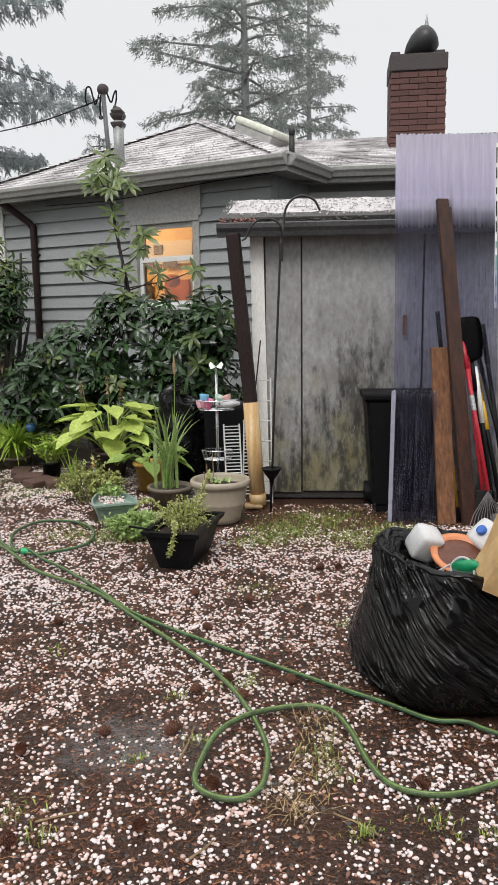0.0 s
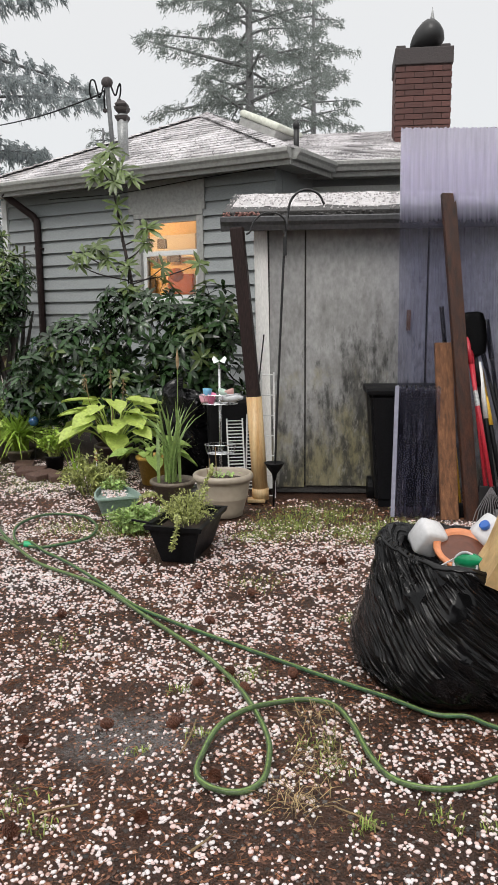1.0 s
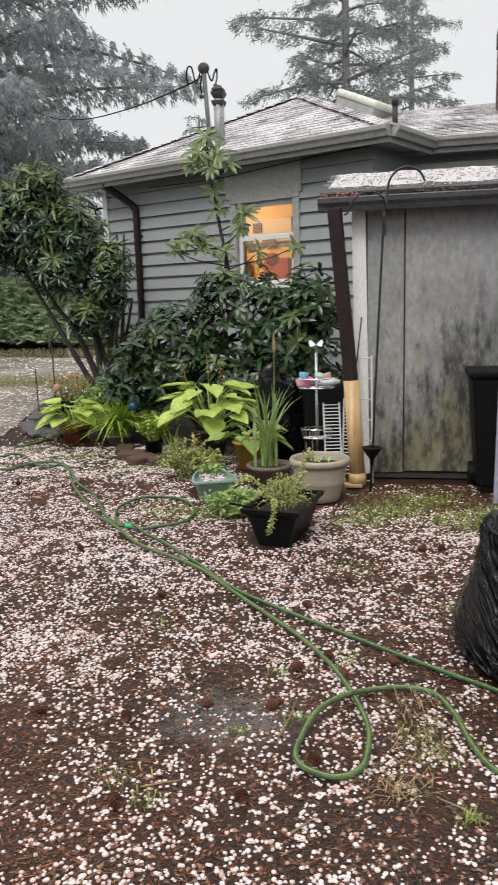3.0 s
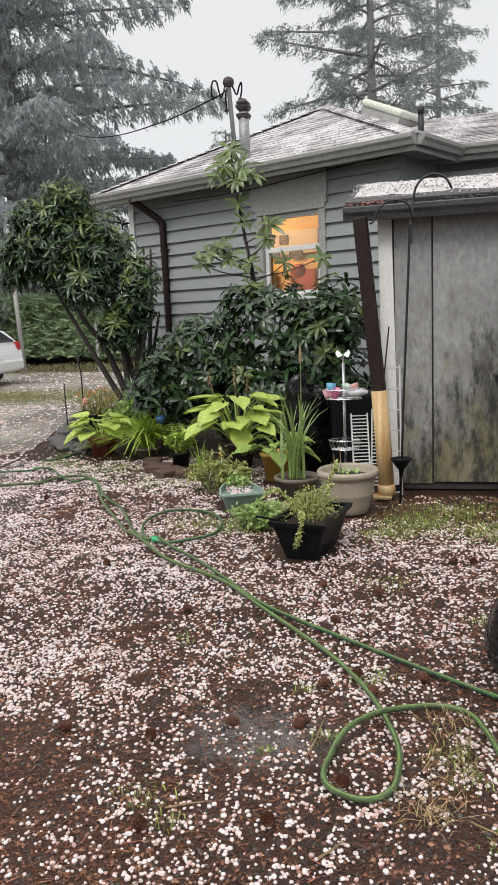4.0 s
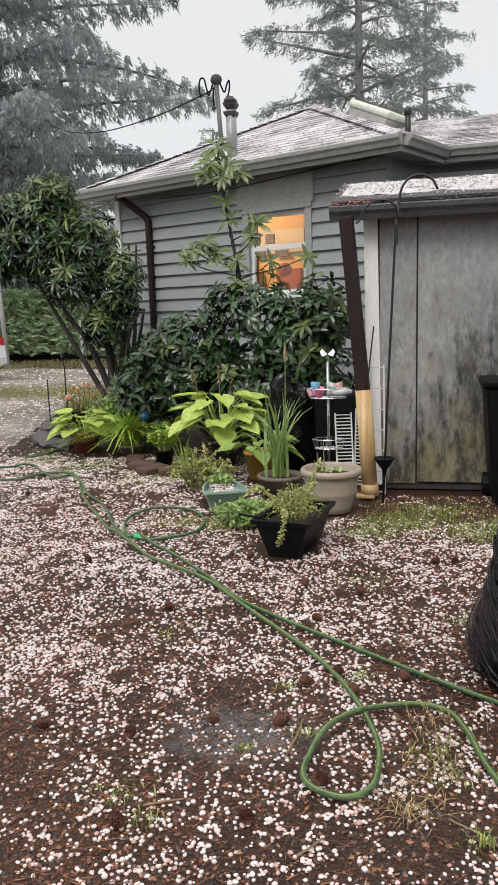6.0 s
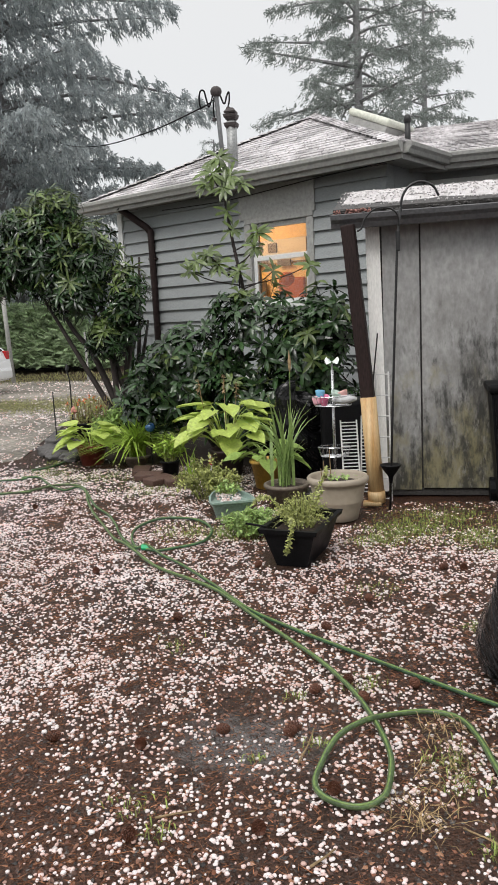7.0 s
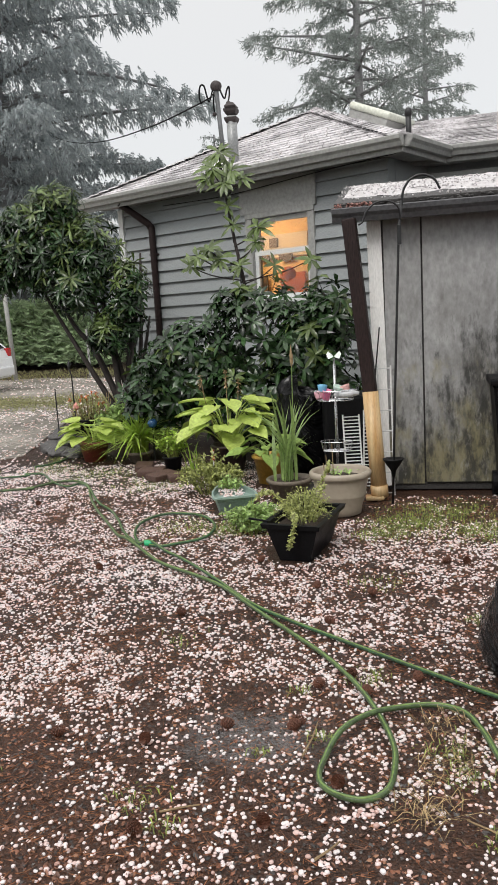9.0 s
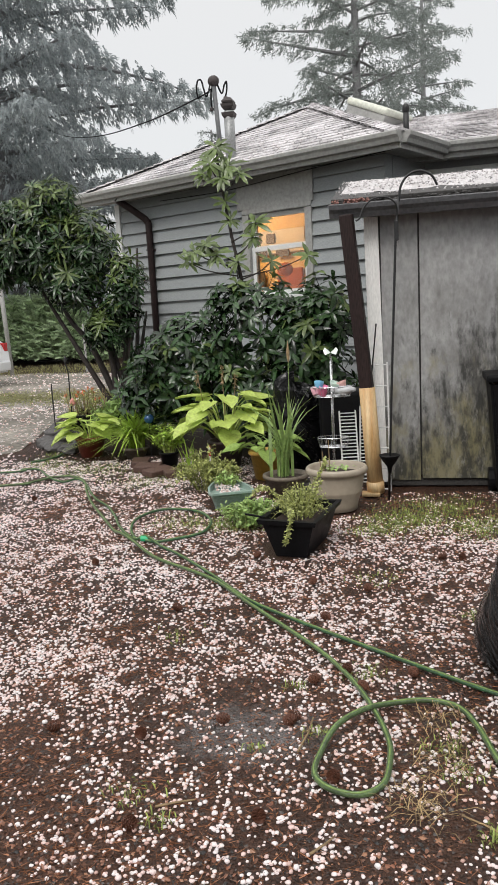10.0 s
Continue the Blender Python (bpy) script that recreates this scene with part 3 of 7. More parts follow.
# the gravel drive, pale with hail, past the bed
M_DRIVE = mat("pale_gravel_drive", (0.34, 0.31, 0.27), 0.6, 0.75, 0.9, 16, 1.0, tint=(0.10, 0.088, 0.07), spec=0.35)
rim = [(-3.9, 8.2), (-4.6, 7.2), (-6.5, 6.2), (-12, 5.0), (-40, 4.0), (-40, 20.4), (-16, 20.6), (-9, 20.4), (-5.6, 19.0), (-4.9, 14.0), (-4.4, 10.4)]
tagged(part("drive", prism(bmesh.new(), [(x, y, -0.02) for x, y in rim], (0, 0, 0.027)), M_DRIVE), "pale wet gravel drive with melting hail", "drive", kind="structure")

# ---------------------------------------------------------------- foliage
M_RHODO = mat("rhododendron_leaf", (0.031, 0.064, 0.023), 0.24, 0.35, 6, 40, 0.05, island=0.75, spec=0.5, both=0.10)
M_RHODO_LIGHT = mat("pale_young_leaf", (0.115, 0.165, 0.048), 0.3, 0.3, 6, 40, 0.1, island=0.4, both=0.2)
M_BARK = mat("wet_bark", (0.032, 0.024, 0.021), 0.7, 0.4, 12, 60, 0.5)
M_HOSTA = mat("hosta_leaf", (0.52, 0.64, 0.16), 0.42, 0.25, 7, 40, 0.15, both=0.25)
M_HOSTA_DARK = mat("green_hosta_leaf", (0.30, 0.43, 0.11), 0.4, 0.3, 7, 40, 0.15, both=0.22)
M_BLADE = mat("grass_blade", (0.36, 0.52, 0.08), 0.4, 0.3, 8, 40, 0.05, island=0.35, both=0.25)
M_IRIS = mat("iris_blade", (0.28, 0.40, 0.13), 0.4, 0.3, 8, 40, 0.05, island=0.3, both=0.2)
M_HERB = mat("small_herb_leaf", (0.29, 0.42, 0.13), 0.5, 0.3, 8, 40, 0.05, island=0.45, both=0.2)
M_CREEP = mat("creeping_leaf", (0.36, 0.39, 0.13), 0.5, 0.3, 8, 40, 0.05, island=0.45, both=0.2)
M_DRY = mat("dry_stalk", (0.30, 0.21, 0.11), 0.7, 0.3, 10, 50, 0.1, island=0.4)
# needles and bark paled grey: distant rain mist put into the base colours
M_CONIFER = mat("wet_conifer_needles_misted", (0.47, 0.51, 0.52), 1.0, 0.2, 0.7, 9, 0.0, island=0.2, both=0.5, spec=0.1)
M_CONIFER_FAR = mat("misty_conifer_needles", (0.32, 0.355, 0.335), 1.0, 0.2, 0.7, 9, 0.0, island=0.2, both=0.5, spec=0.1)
M_TRUNK = mat("conifer_bark_misted", (0.25, 0.25, 0.255), 0.8, 0.35, 4, 30, 0.4)
# hedge green lightened too: mist across the drive put into its colour
M_HEDGE = mat("juniper_hedge_misted", (0.38, 0.50, 0.28), 0.65, 0.35, 2, 20, 0.0, island=0.45, both=0.2)
M_SOIL = mat("potting_soil", (0.045, 0.03, 0.022), 0.8, 0.4, 20, 90, 0.6)


class Cloud:
    """Collects many small leaves into one mesh."""

    def __init__(self):
        self.v, self.f = [], []

    def leaf(self, p, d, n, length, width, droop=0.25, fold=0.15):
        """A pointed leaf from p along d, folded on its midrib and bent down."""
        d, n = d.normalized(), n.normalized()
        s = d.cross(n)
        s = s.normalized() if s.length > 1e-4 else Vector((1, 0, 0))
        n = s.cross(d)
        k = len(self.v)
        for t, w in ((0.0, 0.07), (0.34, 0.44), (0.74, 0.47)):
            c = p + d * (t * length) - n * (droop * length * t * t)
            self.v += [c + s * (w * width) + n * (fold * width * w * 2), c, c - s * (w * width) + n * (fold * width * w * 2)]
        self.v.append(p + d * length - n * (droop * length))
        for a in (k, k + 3):
            self.f += [(a, a + 1, a + 4, a + 3), (a + 1, a + 2, a + 5, a + 4)]
        self.f += [(k + 6, k + 7, k + 9), (k + 7, k + 8, k + 9)]

    def blade(self, pts, width):
        """A strap leaf along points, tapering to its tip."""
        k, n = len(self.v), len(pts)
        for i, p in enumerate(pts):
            d = (pts[min(i + 1, n - 1)] - pts[max(i - 1, 0)]).normalized()
            s = d.cross(Vector((0, 0, 1)))
            s = s.normalized() if s.length > 1e-3 else Vector((1, 0, 0))
            w = width * (0.75 + 0.25 * math.sin(math.pi * i / n)) * (1 - (i / (n - 1)) ** 3)
            self.v += [p + s * w / 2, p - s * w / 2]
        for i in range(n - 1):
            a = k + 2 * i
            self.f.append((a, a + 1, a + 3, a + 2))

    def spike(self, p, q, w):
        """A thin flat needle spray from p to q."""
        d = (q - p).normalized()
        s = d.cross(Vector((random.uniform(-1, 1), random.uniform(-1, 1), random.uniform(-0.3, 0.3))))
        s = s.normalized() * w if s.length > 1e-4 else Vector((w, 0, 0))
        k = len(self.v)
        self.v += [p + s, q, p - s]
        self.f.append((k, k + 1, k + 2))

    def mesh(self, name, smooth=True):
        return raw(name, self.v, self.f, smooth)


def unit(rnd):
    while True:
        v = Vector((rnd.uniform(-1, 1), rnd.uniform(-1, 1), rnd.uniform(-1, 1)))
        if 0.05 < v.length < 1:
            return v.normalized()


def whorl(cl, p, axis, rnd, n=8, length=0.13, width=0.042, open_=0.75):
    """A rosette of leaves round a twig's tip."""
    a = axis.orthogonal().normalized()
    b = axis.cross(a).normalized()
    turn = rnd.random() * math.tau
    for k in range(n):
        t = turn + k * math.tau / n + rnd.uniform(-0.25, 0.25)
        out = (a * math.cos(t) + b * math.sin(t)) * open_ + axis * rnd.uniform(0.0, 0.6)
        L = length * rnd.uniform(0.7, 1.15)
        cl.leaf(p + axis * rnd.uniform(-0.02, 0.02), out, axis, L, width * rnd.uniform(0.8, 1.15), rnd.uniform(0.2, 0.75))


def bush(name, label, blobs, count, stems, seed, leaf=0.13, light=0.12, slim=0.35):
    """A large evergreen shrub: stems, twigs and rosettes over overlapping lobes (centre, radii)."""
    rnd = random.Random(seed)
    ob = thing(name, label, "shrub")
    wood = bmesh.new()
    for pts, r in stems:
        b = bmesh.new()
        tube(b, spline(pts, 5), r, 7, True, r * 0.4)
        part("stem", b, M_BARK, ob, smooth=True)
    cl, young = Cloud(), Cloud()
    vol = [a[1][0] * a[1][1] * a[1][2] for a in blobs]
    for _ in range(count):
        c, rad = rnd.choices(blobs, [v ** 0.7 for v in vol])[0]
        d = unit(rnd)
        if d.y > 0.3 and rnd.random() < 0.7:
            d.y = -d.y
        k = rnd.uniform(0.6, 1.05)
        p = Vector(c) + Vector((d.x * rad[0], d.y * rad[1], d.z * rad[2])) * k
        axis = (Vector((d.x, d.y, d.z * 0.6 + 0.55)) + 0.4 * unit(rnd)).normalized()
        q = p - axis * rnd.uniform(0.1, 0.22) - Vector((0, 0, 0.05))
        tube(wood, [q, p], 0.005, 4, False, 0.003)
        # more pale leaves on upward sides: young growth, and top light put into colour
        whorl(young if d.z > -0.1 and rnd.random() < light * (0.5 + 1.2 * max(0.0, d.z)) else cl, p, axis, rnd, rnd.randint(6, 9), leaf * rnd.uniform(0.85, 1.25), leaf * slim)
    tagged(part("branchwork", wood, M_BARK, ob), kind="stuff")
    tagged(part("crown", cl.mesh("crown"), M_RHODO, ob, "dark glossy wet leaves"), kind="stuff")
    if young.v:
        tagged(part("young_foliage", young.mesh("young_foliage"), M_RHODO_LIGHT, ob, "lighter young and top-lit leaves"), kind="stuff")
    return ob


rhodo = bush("rhododendron", "broad dark green rhododendron with glossy wet leaves below the window", [((-1.05, 7.75, 1.25), (0.62, 0.42, 0.60)), ((-0.55, 7.65, 1.05), (0.50, 0.40, 0.62)), ((-1.75, 7.75, 0.95), (0.58, 0.42, 0.50)), ((-0.9, 7.65, 0.6), (0.9, 0.45, 0.45)), ((-2.2, 7.95, 0.7), (0.45, 0.35, 0.42)), ((-0.35, 7.55, 1.35), (0.28, 0.3, 0.4))], 640, [([(-1.3, 7.9, 0.0), (-1.35, 7.85, 0.7), (-1.2, 7.8, 1.4)], 0.04), ([(-1.1, 7.9, 0.0), (-0.8, 7.8, 0.7), (-0.5, 7.7, 1.3)], 0.035), ([(-1.5, 7.95, 0.0), (-1.8, 7.85, 0.5), (-2.0, 7.8, 0.9)], 0.03)], 3)
# the leggy shoot in front of the window
rnd = random.Random(12)
shoot = thing("rhododendron_shoot", "tall leggy rhododendron shoot with tufts of leaves before the siding", "shrub")
part("stem", tube(bmesh.new(), spline([(-1.12, 7.75, 1.2), (-1.18, 7.78, 1.75), (-1.26, 7.8, 2.2), (-1.33, 7.8, 2.7), (-1.36, 7.8, 3.0)], 5), 0.022, 7, True, 0.009), M_BARK, shoot, smooth=True)
cl = Cloud()
tips = [((-1.36, 7.8, 3.02), 10, 0.17), ((-1.42, 7.72, 2.86), 9, 0.17), ((-1.24, 7.75, 2.84), 9, 0.17), ((-1.5, 7.8, 2.78), 8, 0.15), ((-1.3, 7.7, 2.72), 8, 0.16), ((-1.15, 7.78, 2.76), 7, 0.14), ((-1.3, 7.76, 2.5), 7, 0.14), ((-1.26, 7.76, 2.32), 6, 0.13), ((-1.5, 7.7, 2.1), 9, 0.16), ((-1.62, 7.72, 2.04), 8, 0.15), ((-1.4, 7.7, 2.0), 8, 0.15), ((-1.0, 7.7, 2.28), 9, 0.16), ((-1.03, 7.68, 2.14), 7, 0.14), ((-1.2, 7.72, 1.92), 7, 0.14), ((-0.5, 7.6, 1.93), 8, 0.14), ((-0.86, 7.66, 1.9), 7, 0.13), ((-1.7, 7.75, 1.95), 6, 0.13)]
for p, n, L in tips:
    p = Vector(p)
    stem_at = Vector((-1.2 - 0.13 * (p.z - 1.8), 7.79, p.z - 0.16))
    if (p - stem_at).length > 0.1:
        part("twig", tube(bmesh.new(), spline([stem_at, stem_at.lerp(p, 0.6) - Vector((0, 0, 0.03)), p], 3), 0.008, 5, False, 0.005), M_BARK, shoot)
    whorl(cl, p, Vector((rnd.uniform(-0.5, 0.5), -0.8, 0.6)).normalized(), rnd, n + 3, L * 1.0, L * 0.27, 0.9)
tagged(part("foliage", cl.mesh("foliage"), M_RHODO_LIGHT, shoot), kind="stuff")

bush("rhododendron", "tall rhododendron with bare dark stems at the house corner", [((-3.75, 9.15, 2.42), (0.62, 0.5, 0.52)), ((-4.1, 9.15, 2.28), (0.38, 0.42, 0.36)), ((-3.25, 9.1, 2.25), (0.40, 0.4, 0.50)), ((-3.35, 9.05, 1.85), (0.34, 0.34, 0.30)), ((-2.85, 9.1, 1.55), (0.25, 0.25, 0.3)), ((-4.35, 9.1, 2.05), (0.22, 0.25, 0.2)), ((-3.55, 9.0, 2.85), (0.3, 0.3, 0.22)), ((-4.0, 9.0, 2.65), (0.25, 0.3, 0.2)), ((-3.05, 9.0, 1.30), (0.24, 0.22, 0.22)), ((-2.72, 8.95, 1.85), (0.22, 0.22, 0.34)), ((-3.55, 9.0, 1.95), (0.4, 0.3, 0.25))], 940, [([(-2.95, 9.2, 0.1), (-2.9, 9.2, 0.8), (-2.85, 9.2, 1.3), (-2.98, 9.2, 2.2)], 0.055), ([(-2.98, 9.2, 0.3), (-3.3, 9.2, 1.1), (-3.55, 9.2, 1.45), (-3.8, 9.2, 2.0)], 0.045), ([(-2.9, 9.2, 0.5), (-3.1, 9.15, 1.3), (-3.35, 9.15, 1.9), (-3.4, 9.15, 2.4)], 0.04), ([(-2.9, 9.25, 0.3), (-2.72, 9.3, 1.0), (-2.62, 9.35, 1.5)], 0.035), ([(-2.85, 9.25, 0.2), (-2.78, 9.5, 1.4), (-2.75, 9.6, 2.28)], 0.035), ([(-3.0, 9.15, 0.1), (-3.02, 9.1, 0.9), (-3.12, 9.1, 1.7)], 0.05), ([(-2.92, 9.12, 0.1), (-2.80, 9.1, 0.9), (-2.72, 9.1, 1.6)], 0.045), ([(-3.02, 9.18, 0.25), (-3.5, 9.15, 1.15), (-3.9, 9.15, 1.9)], 0.04)], 5, 0.135, 0.55, 0.24)


# ---------------------------------------------------------------- conifers
def conifer(name, label, x, y, height, low, reach, seed, material, branches=90, hang=0.5, sprays=26, fat=1.0):
    """A tall conifer: tapered trunk, whorled limbs, and hanging sprays of needles along each limb."""
    rnd = random.Random(seed)
    random.seed(seed)
    ob = thing(name, label, "tree")
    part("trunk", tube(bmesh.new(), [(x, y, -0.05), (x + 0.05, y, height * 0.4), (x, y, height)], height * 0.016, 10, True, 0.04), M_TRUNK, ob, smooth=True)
    wood, cl = bmesh.new(), Cloud()
    for i in range(branches):
        t = (i + rnd.random()) / branches
        z = low + (height - low) * t
        a = i * 2.4 + rnd.uniform(-0.4, 0.4)
        L = reach * (1 - t) ** 0.75 * rnd.uniform(0.5, 1.12) + 0.3
        d = Vector((math.cos(a), math.sin(a), 0))
        tip_lift = rnd.uniform(-0.28, 0.02)
        pts = [Vector((x, y, z)) + d * (L * s) + Vector((0, 0, L * (0.12 * s + tip_lift * s * s))) for s in (0, 0.25, 0.5, 0.75, 1.0)]
        tube(wood, pts, 0.03 + 0.012 * L, 5, False, 0.01)
        line = spline(pts, 4)
        side = d.cross(Vector((0, 0, 1)))
        n = max(8, int(sprays * L / 2))
        for k in range(n):
            s = 0.12 + 0.88 * rnd.random() ** 0.8
            p = line[min(len(line) - 1, int(s * (len(line) - 1)))]
            w = L * 0.28 * (1.15 - s) + 0.15
            off = side * rnd.uniform(-w, w)
            q = p + off * 0.95 + d * abs(rnd.gauss(0, 0.12)) + Vector((0, 0, rnd.uniform(-0.1, 0.1)))
            sway = d * rnd.uniform(0.02, 0.22) + side * rnd.uniform(-0.2, 0.2) + Vector((0, 0, -hang * rnd.uniform(0.05, 0.6)))
            for _ in range(rnd.randint(10, 14)):
                o = q + sway * rnd.uniform(-0.2, 1.1) + 0.07 * unit(rnd)
                e = o + sway * 0.5 + unit(rnd) * rnd.uniform(0.05, 0.15)
                cl.spike(o, e, rnd.uniform(0.007, 0.019) * fat)
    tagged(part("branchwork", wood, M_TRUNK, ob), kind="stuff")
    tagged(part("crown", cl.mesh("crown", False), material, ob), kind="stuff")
    return ob


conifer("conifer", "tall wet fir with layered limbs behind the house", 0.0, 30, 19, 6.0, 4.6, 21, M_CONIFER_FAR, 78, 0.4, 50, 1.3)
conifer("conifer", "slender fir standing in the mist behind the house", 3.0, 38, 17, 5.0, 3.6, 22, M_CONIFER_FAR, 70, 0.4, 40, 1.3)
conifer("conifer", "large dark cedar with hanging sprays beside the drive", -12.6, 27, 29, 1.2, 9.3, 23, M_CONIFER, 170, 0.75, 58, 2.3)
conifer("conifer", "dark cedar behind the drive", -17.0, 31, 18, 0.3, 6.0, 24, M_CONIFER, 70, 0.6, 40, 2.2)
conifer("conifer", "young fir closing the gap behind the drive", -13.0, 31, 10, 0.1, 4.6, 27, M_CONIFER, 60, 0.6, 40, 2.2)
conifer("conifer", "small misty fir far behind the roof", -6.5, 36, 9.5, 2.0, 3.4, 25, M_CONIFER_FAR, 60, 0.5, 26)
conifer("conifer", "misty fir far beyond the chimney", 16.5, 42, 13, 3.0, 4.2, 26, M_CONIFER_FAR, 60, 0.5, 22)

# juniper hedge across the drive
rnd = random.Random(31)
random.seed(31)
hedge = thing("hedge", "low spreading green juniper hedge across the drive", "hedge")
part("stems", tube(bmesh.new(), [(-20, 25, 0.0), (-17, 25, 0.7), (-13, 25, 0.75), (-9.5, 25, 0.6), (-8.8, 25, 0.0)], 0.12, 6), M_BARK, hedge)
cl = Cloud()
for _ in range(12000):
    x = rnd.uniform(-20, -8.2)
    zt = 2.25 + 0.40 * noise.noise((x * 0.6, 0, 7)) - (0.8 if x > -9 else 0)
    z = zt * (0.06 + 0.94 * rnd.random() ** 0.75)
    p = Vector((x, 25 + rnd.uniform(-1.0, 0.8), z))
    for _k in range(3):
        cl.spike(p, p + Vector((rnd.uniform(-0.36, 0.36), rnd.uniform(-0.3, 0.1), rnd.uniform(-0.04, 0.2))), rnd.uniform(0.03, 0.06))
tagged(part("foliage", cl.mesh("foliage", False), M_HEDGE, hedge), kind="stuff")
tagged(part("wood_fence", bx((-16, 26.5, 0.75), (22, 0.06, 1.5), None, 0.01), M_BARK), "dark board fence behind the hedge", "fence", kind="structure")

# ---------------------------------------------------------------- hosta, lilies, iris and herbs


def hosta_mesh(L, w, droop, seed):
    """A broad heart-shaped leaf with pleats, bent over, growing along +x from its stalk."""
    rnd = random.Random(seed)
    b = bmesh.new()
    rows = []
    prof = [(0.0, 0.10), (0.06, 0.36), (0.18, 0.49), (0.38, 0.5), (0.6, 0.40), (0.8, 0.22), (1.0, 0.0)]
    for t, hw in prof:
        row = []
        for s in (-1, -0.66, -0.33, 0, 0.33, 0.66, 1):
            back = -0.09 * L * abs(s) * (1 if t < 0.1 else 0)
            z = -droop * L * t * t + 0.10 * w * (abs(s) ** 1.5) + (0.018 * w if s in (-0.66, 0.66) else 0) + rnd.uniform(-0.012, 0.012) * w
            row.append(b.verts.new((t * L + back, s * hw * w, z)))
        rows.append(row)
    for q, r in zip(rows, rows[1:]):
        for k in range(6):
            b.faces.new((q[k], r[k], r[k + 1], q[k + 1]))
    bmesh.ops.remove_doubles(b, verts=b.verts, dist=1e-5)
    return finish(b, "leaf", True)


def pot_round(r_top, r_bot, h, rim=0.015, wall=0.012):
    b = bmesh.new()
    lathe(b, [(r_bot * 0.9, 0.0), (r_bot, 0.004), (r_top - 0.004, h - rim * 2.2), (r_top + rim * 0.4, h - rim * 2.1), (r_top + rim, h - rim * 1.4), (r_top + rim, h - 0.004), (r_top + rim * 0.6, h), (r_top - wall, h), (r_top - wall - 0.004, h - 0.03), (r_bot * 0.6, h - 0.07)])
    return b


def soil_disc(r, z):
    b = bmesh.new()
    lathe(b, [(r, z - 0.02), (r, z), (r * 0.6, z + 0.008), (0.01, z + 0.014)], 20)
    return b


def hosta(label, x, y, z, n, L, material, pot, seed, spread=1.0, height=0.3):
    """A clump of hosta in its pot; pot: (radius, height, material)."""
    rnd = random.Random(seed)
    ob = thing("hosta", label, "plant", m=pose(x, y, z))
    if pot:
        part("pot", pot_round(pot[0], pot[0] * 0.72, pot[1]), pot[2], ob, smooth=True)
        part("soil", soil_disc(pot[0] * 0.9, pot[1] - 0.04), M_SOIL, ob)
    base = Vector((0, 0, (pot[1] - 0.04) if pot else 0.0))
    kinds = [hosta_mesh(L * k, L * k * 0.80, dr, seed + i) for i, (k, dr) in enumerate(((1.0, 0.32), (0.85, 0.45), (1.1, 0.22), (0.75, 0.30)))]
    stalks = bmesh.new()
    for i in range(n):
        a = i * 2.39996 + rnd.uniform(-0.3, 0.3)
        t = i / n
        out = spread * (0.10 + 0.75 * L * (1 - t * 0.75)) * rnd.uniform(0.85, 1.2)
        up = height * (0.42 + 0.75 * t) * rnd.uniform(0.85, 1.15)
        p = base + Vector((math.cos(a) * out, math.sin(a) * out, up))
        tube(stalks, spline([base + Vector((math.cos(a) * 0.03, math.sin(a) * 0.03, 0)), base.lerp(p, 0.55) + Vector((0, 0, up * 0.2)), p], 3), 0.006, 5, False, 0.004)
        part("leaf", kinds[i % 4], material, ob, m=Matrix.Translation(p) @ Euler((rnd.uniform(-0.3, 0.3), rnd.uniform(0.0, 0.45) - 0.35 * t, a + rnd.uniform(-0.35, 0.35))).to_matrix().to_4x4())
    tagged(part("stalkwork", stalks, material, ob), kind="stuff")
    return ob


M_TERRA = mat("red_plastic_pot", (0.20, 0.045, 0.03), 0.4, 0.25, 8, 50, 0.08)
M_YELLOWPOT = mat("ochre_pot", (0.45, 0.27, 0.05), 0.45, 0.25, 6, 50, 0.1)
M_BEIGE = mat("beige_plastic_pot", (0.35, 0.30, 0.235), 0.45, 0.08, 3, 30, 0.02)
M_GREENPOT = mat("sea_green_planter", (0.26, 0.35, 0.31), 0.4, 0.2, 6, 50, 0.08)
M_DARKPOT = mat("dark_brown_pot", (0.045, 0.025, 0.025), 0.4, 0.3, 8, 50, 0.1)
M_GREYPOT = mat("grey_brown_pot", (0.16, 0.13, 0.10), 0.55, 0.3, 8, 50, 0.15)

big = hosta("large yellow-green hosta with broad leaves in a dark pot", -1.30, 7.1, 0.0, 44, 0.235, M_HOSTA, (0.17, 0.26, M_DARKPOT), 41, 1.3, 0.40)
hosta("pale green hosta in a dark red pot", -2.90, 7.80, 0.0, 34, 0.20, M_HOSTA, (0.16, 0.22, M_TERRA), 42, 1.05, 0.20)
hosta("small green hosta in an ochre pot", -0.86, 6.55, 0.0, 18, 0.17, M_HOSTA_DARK, (0.14, 0.25, M_YELLOWPOT), 43, 1.0, 0.14)
# spent flower stalks of the large hosta
rnd = random.Random(44)
for dx, h in ((-0.24, 0.62), (0.0, 0.66), (0.12, 0.58)):
    b = tube(bmesh.new(), spline([(dx * 0.4, 0, 0.28), (dx * 0.8, -0.02, 0.6), (dx, -0.03, 0.3 + h)], 4), 0.004, 5)
    part("flower_stalk", b, M_DRY, big, "dried flower stalk")
    cl = Cloud()
    for k in range(26):
        p = Vector((dx, -0.03, 0.3 + h - 0.16 * rnd.random()))
        cl.leaf(p, unit(rnd) + Vector((0, 0, -0.3)), Vector((0, 0, 1)), 0.035, 0.016)
    tagged(part("seed_head", cl.mesh("seed_head"), M_DRY, big), kind="stuff")


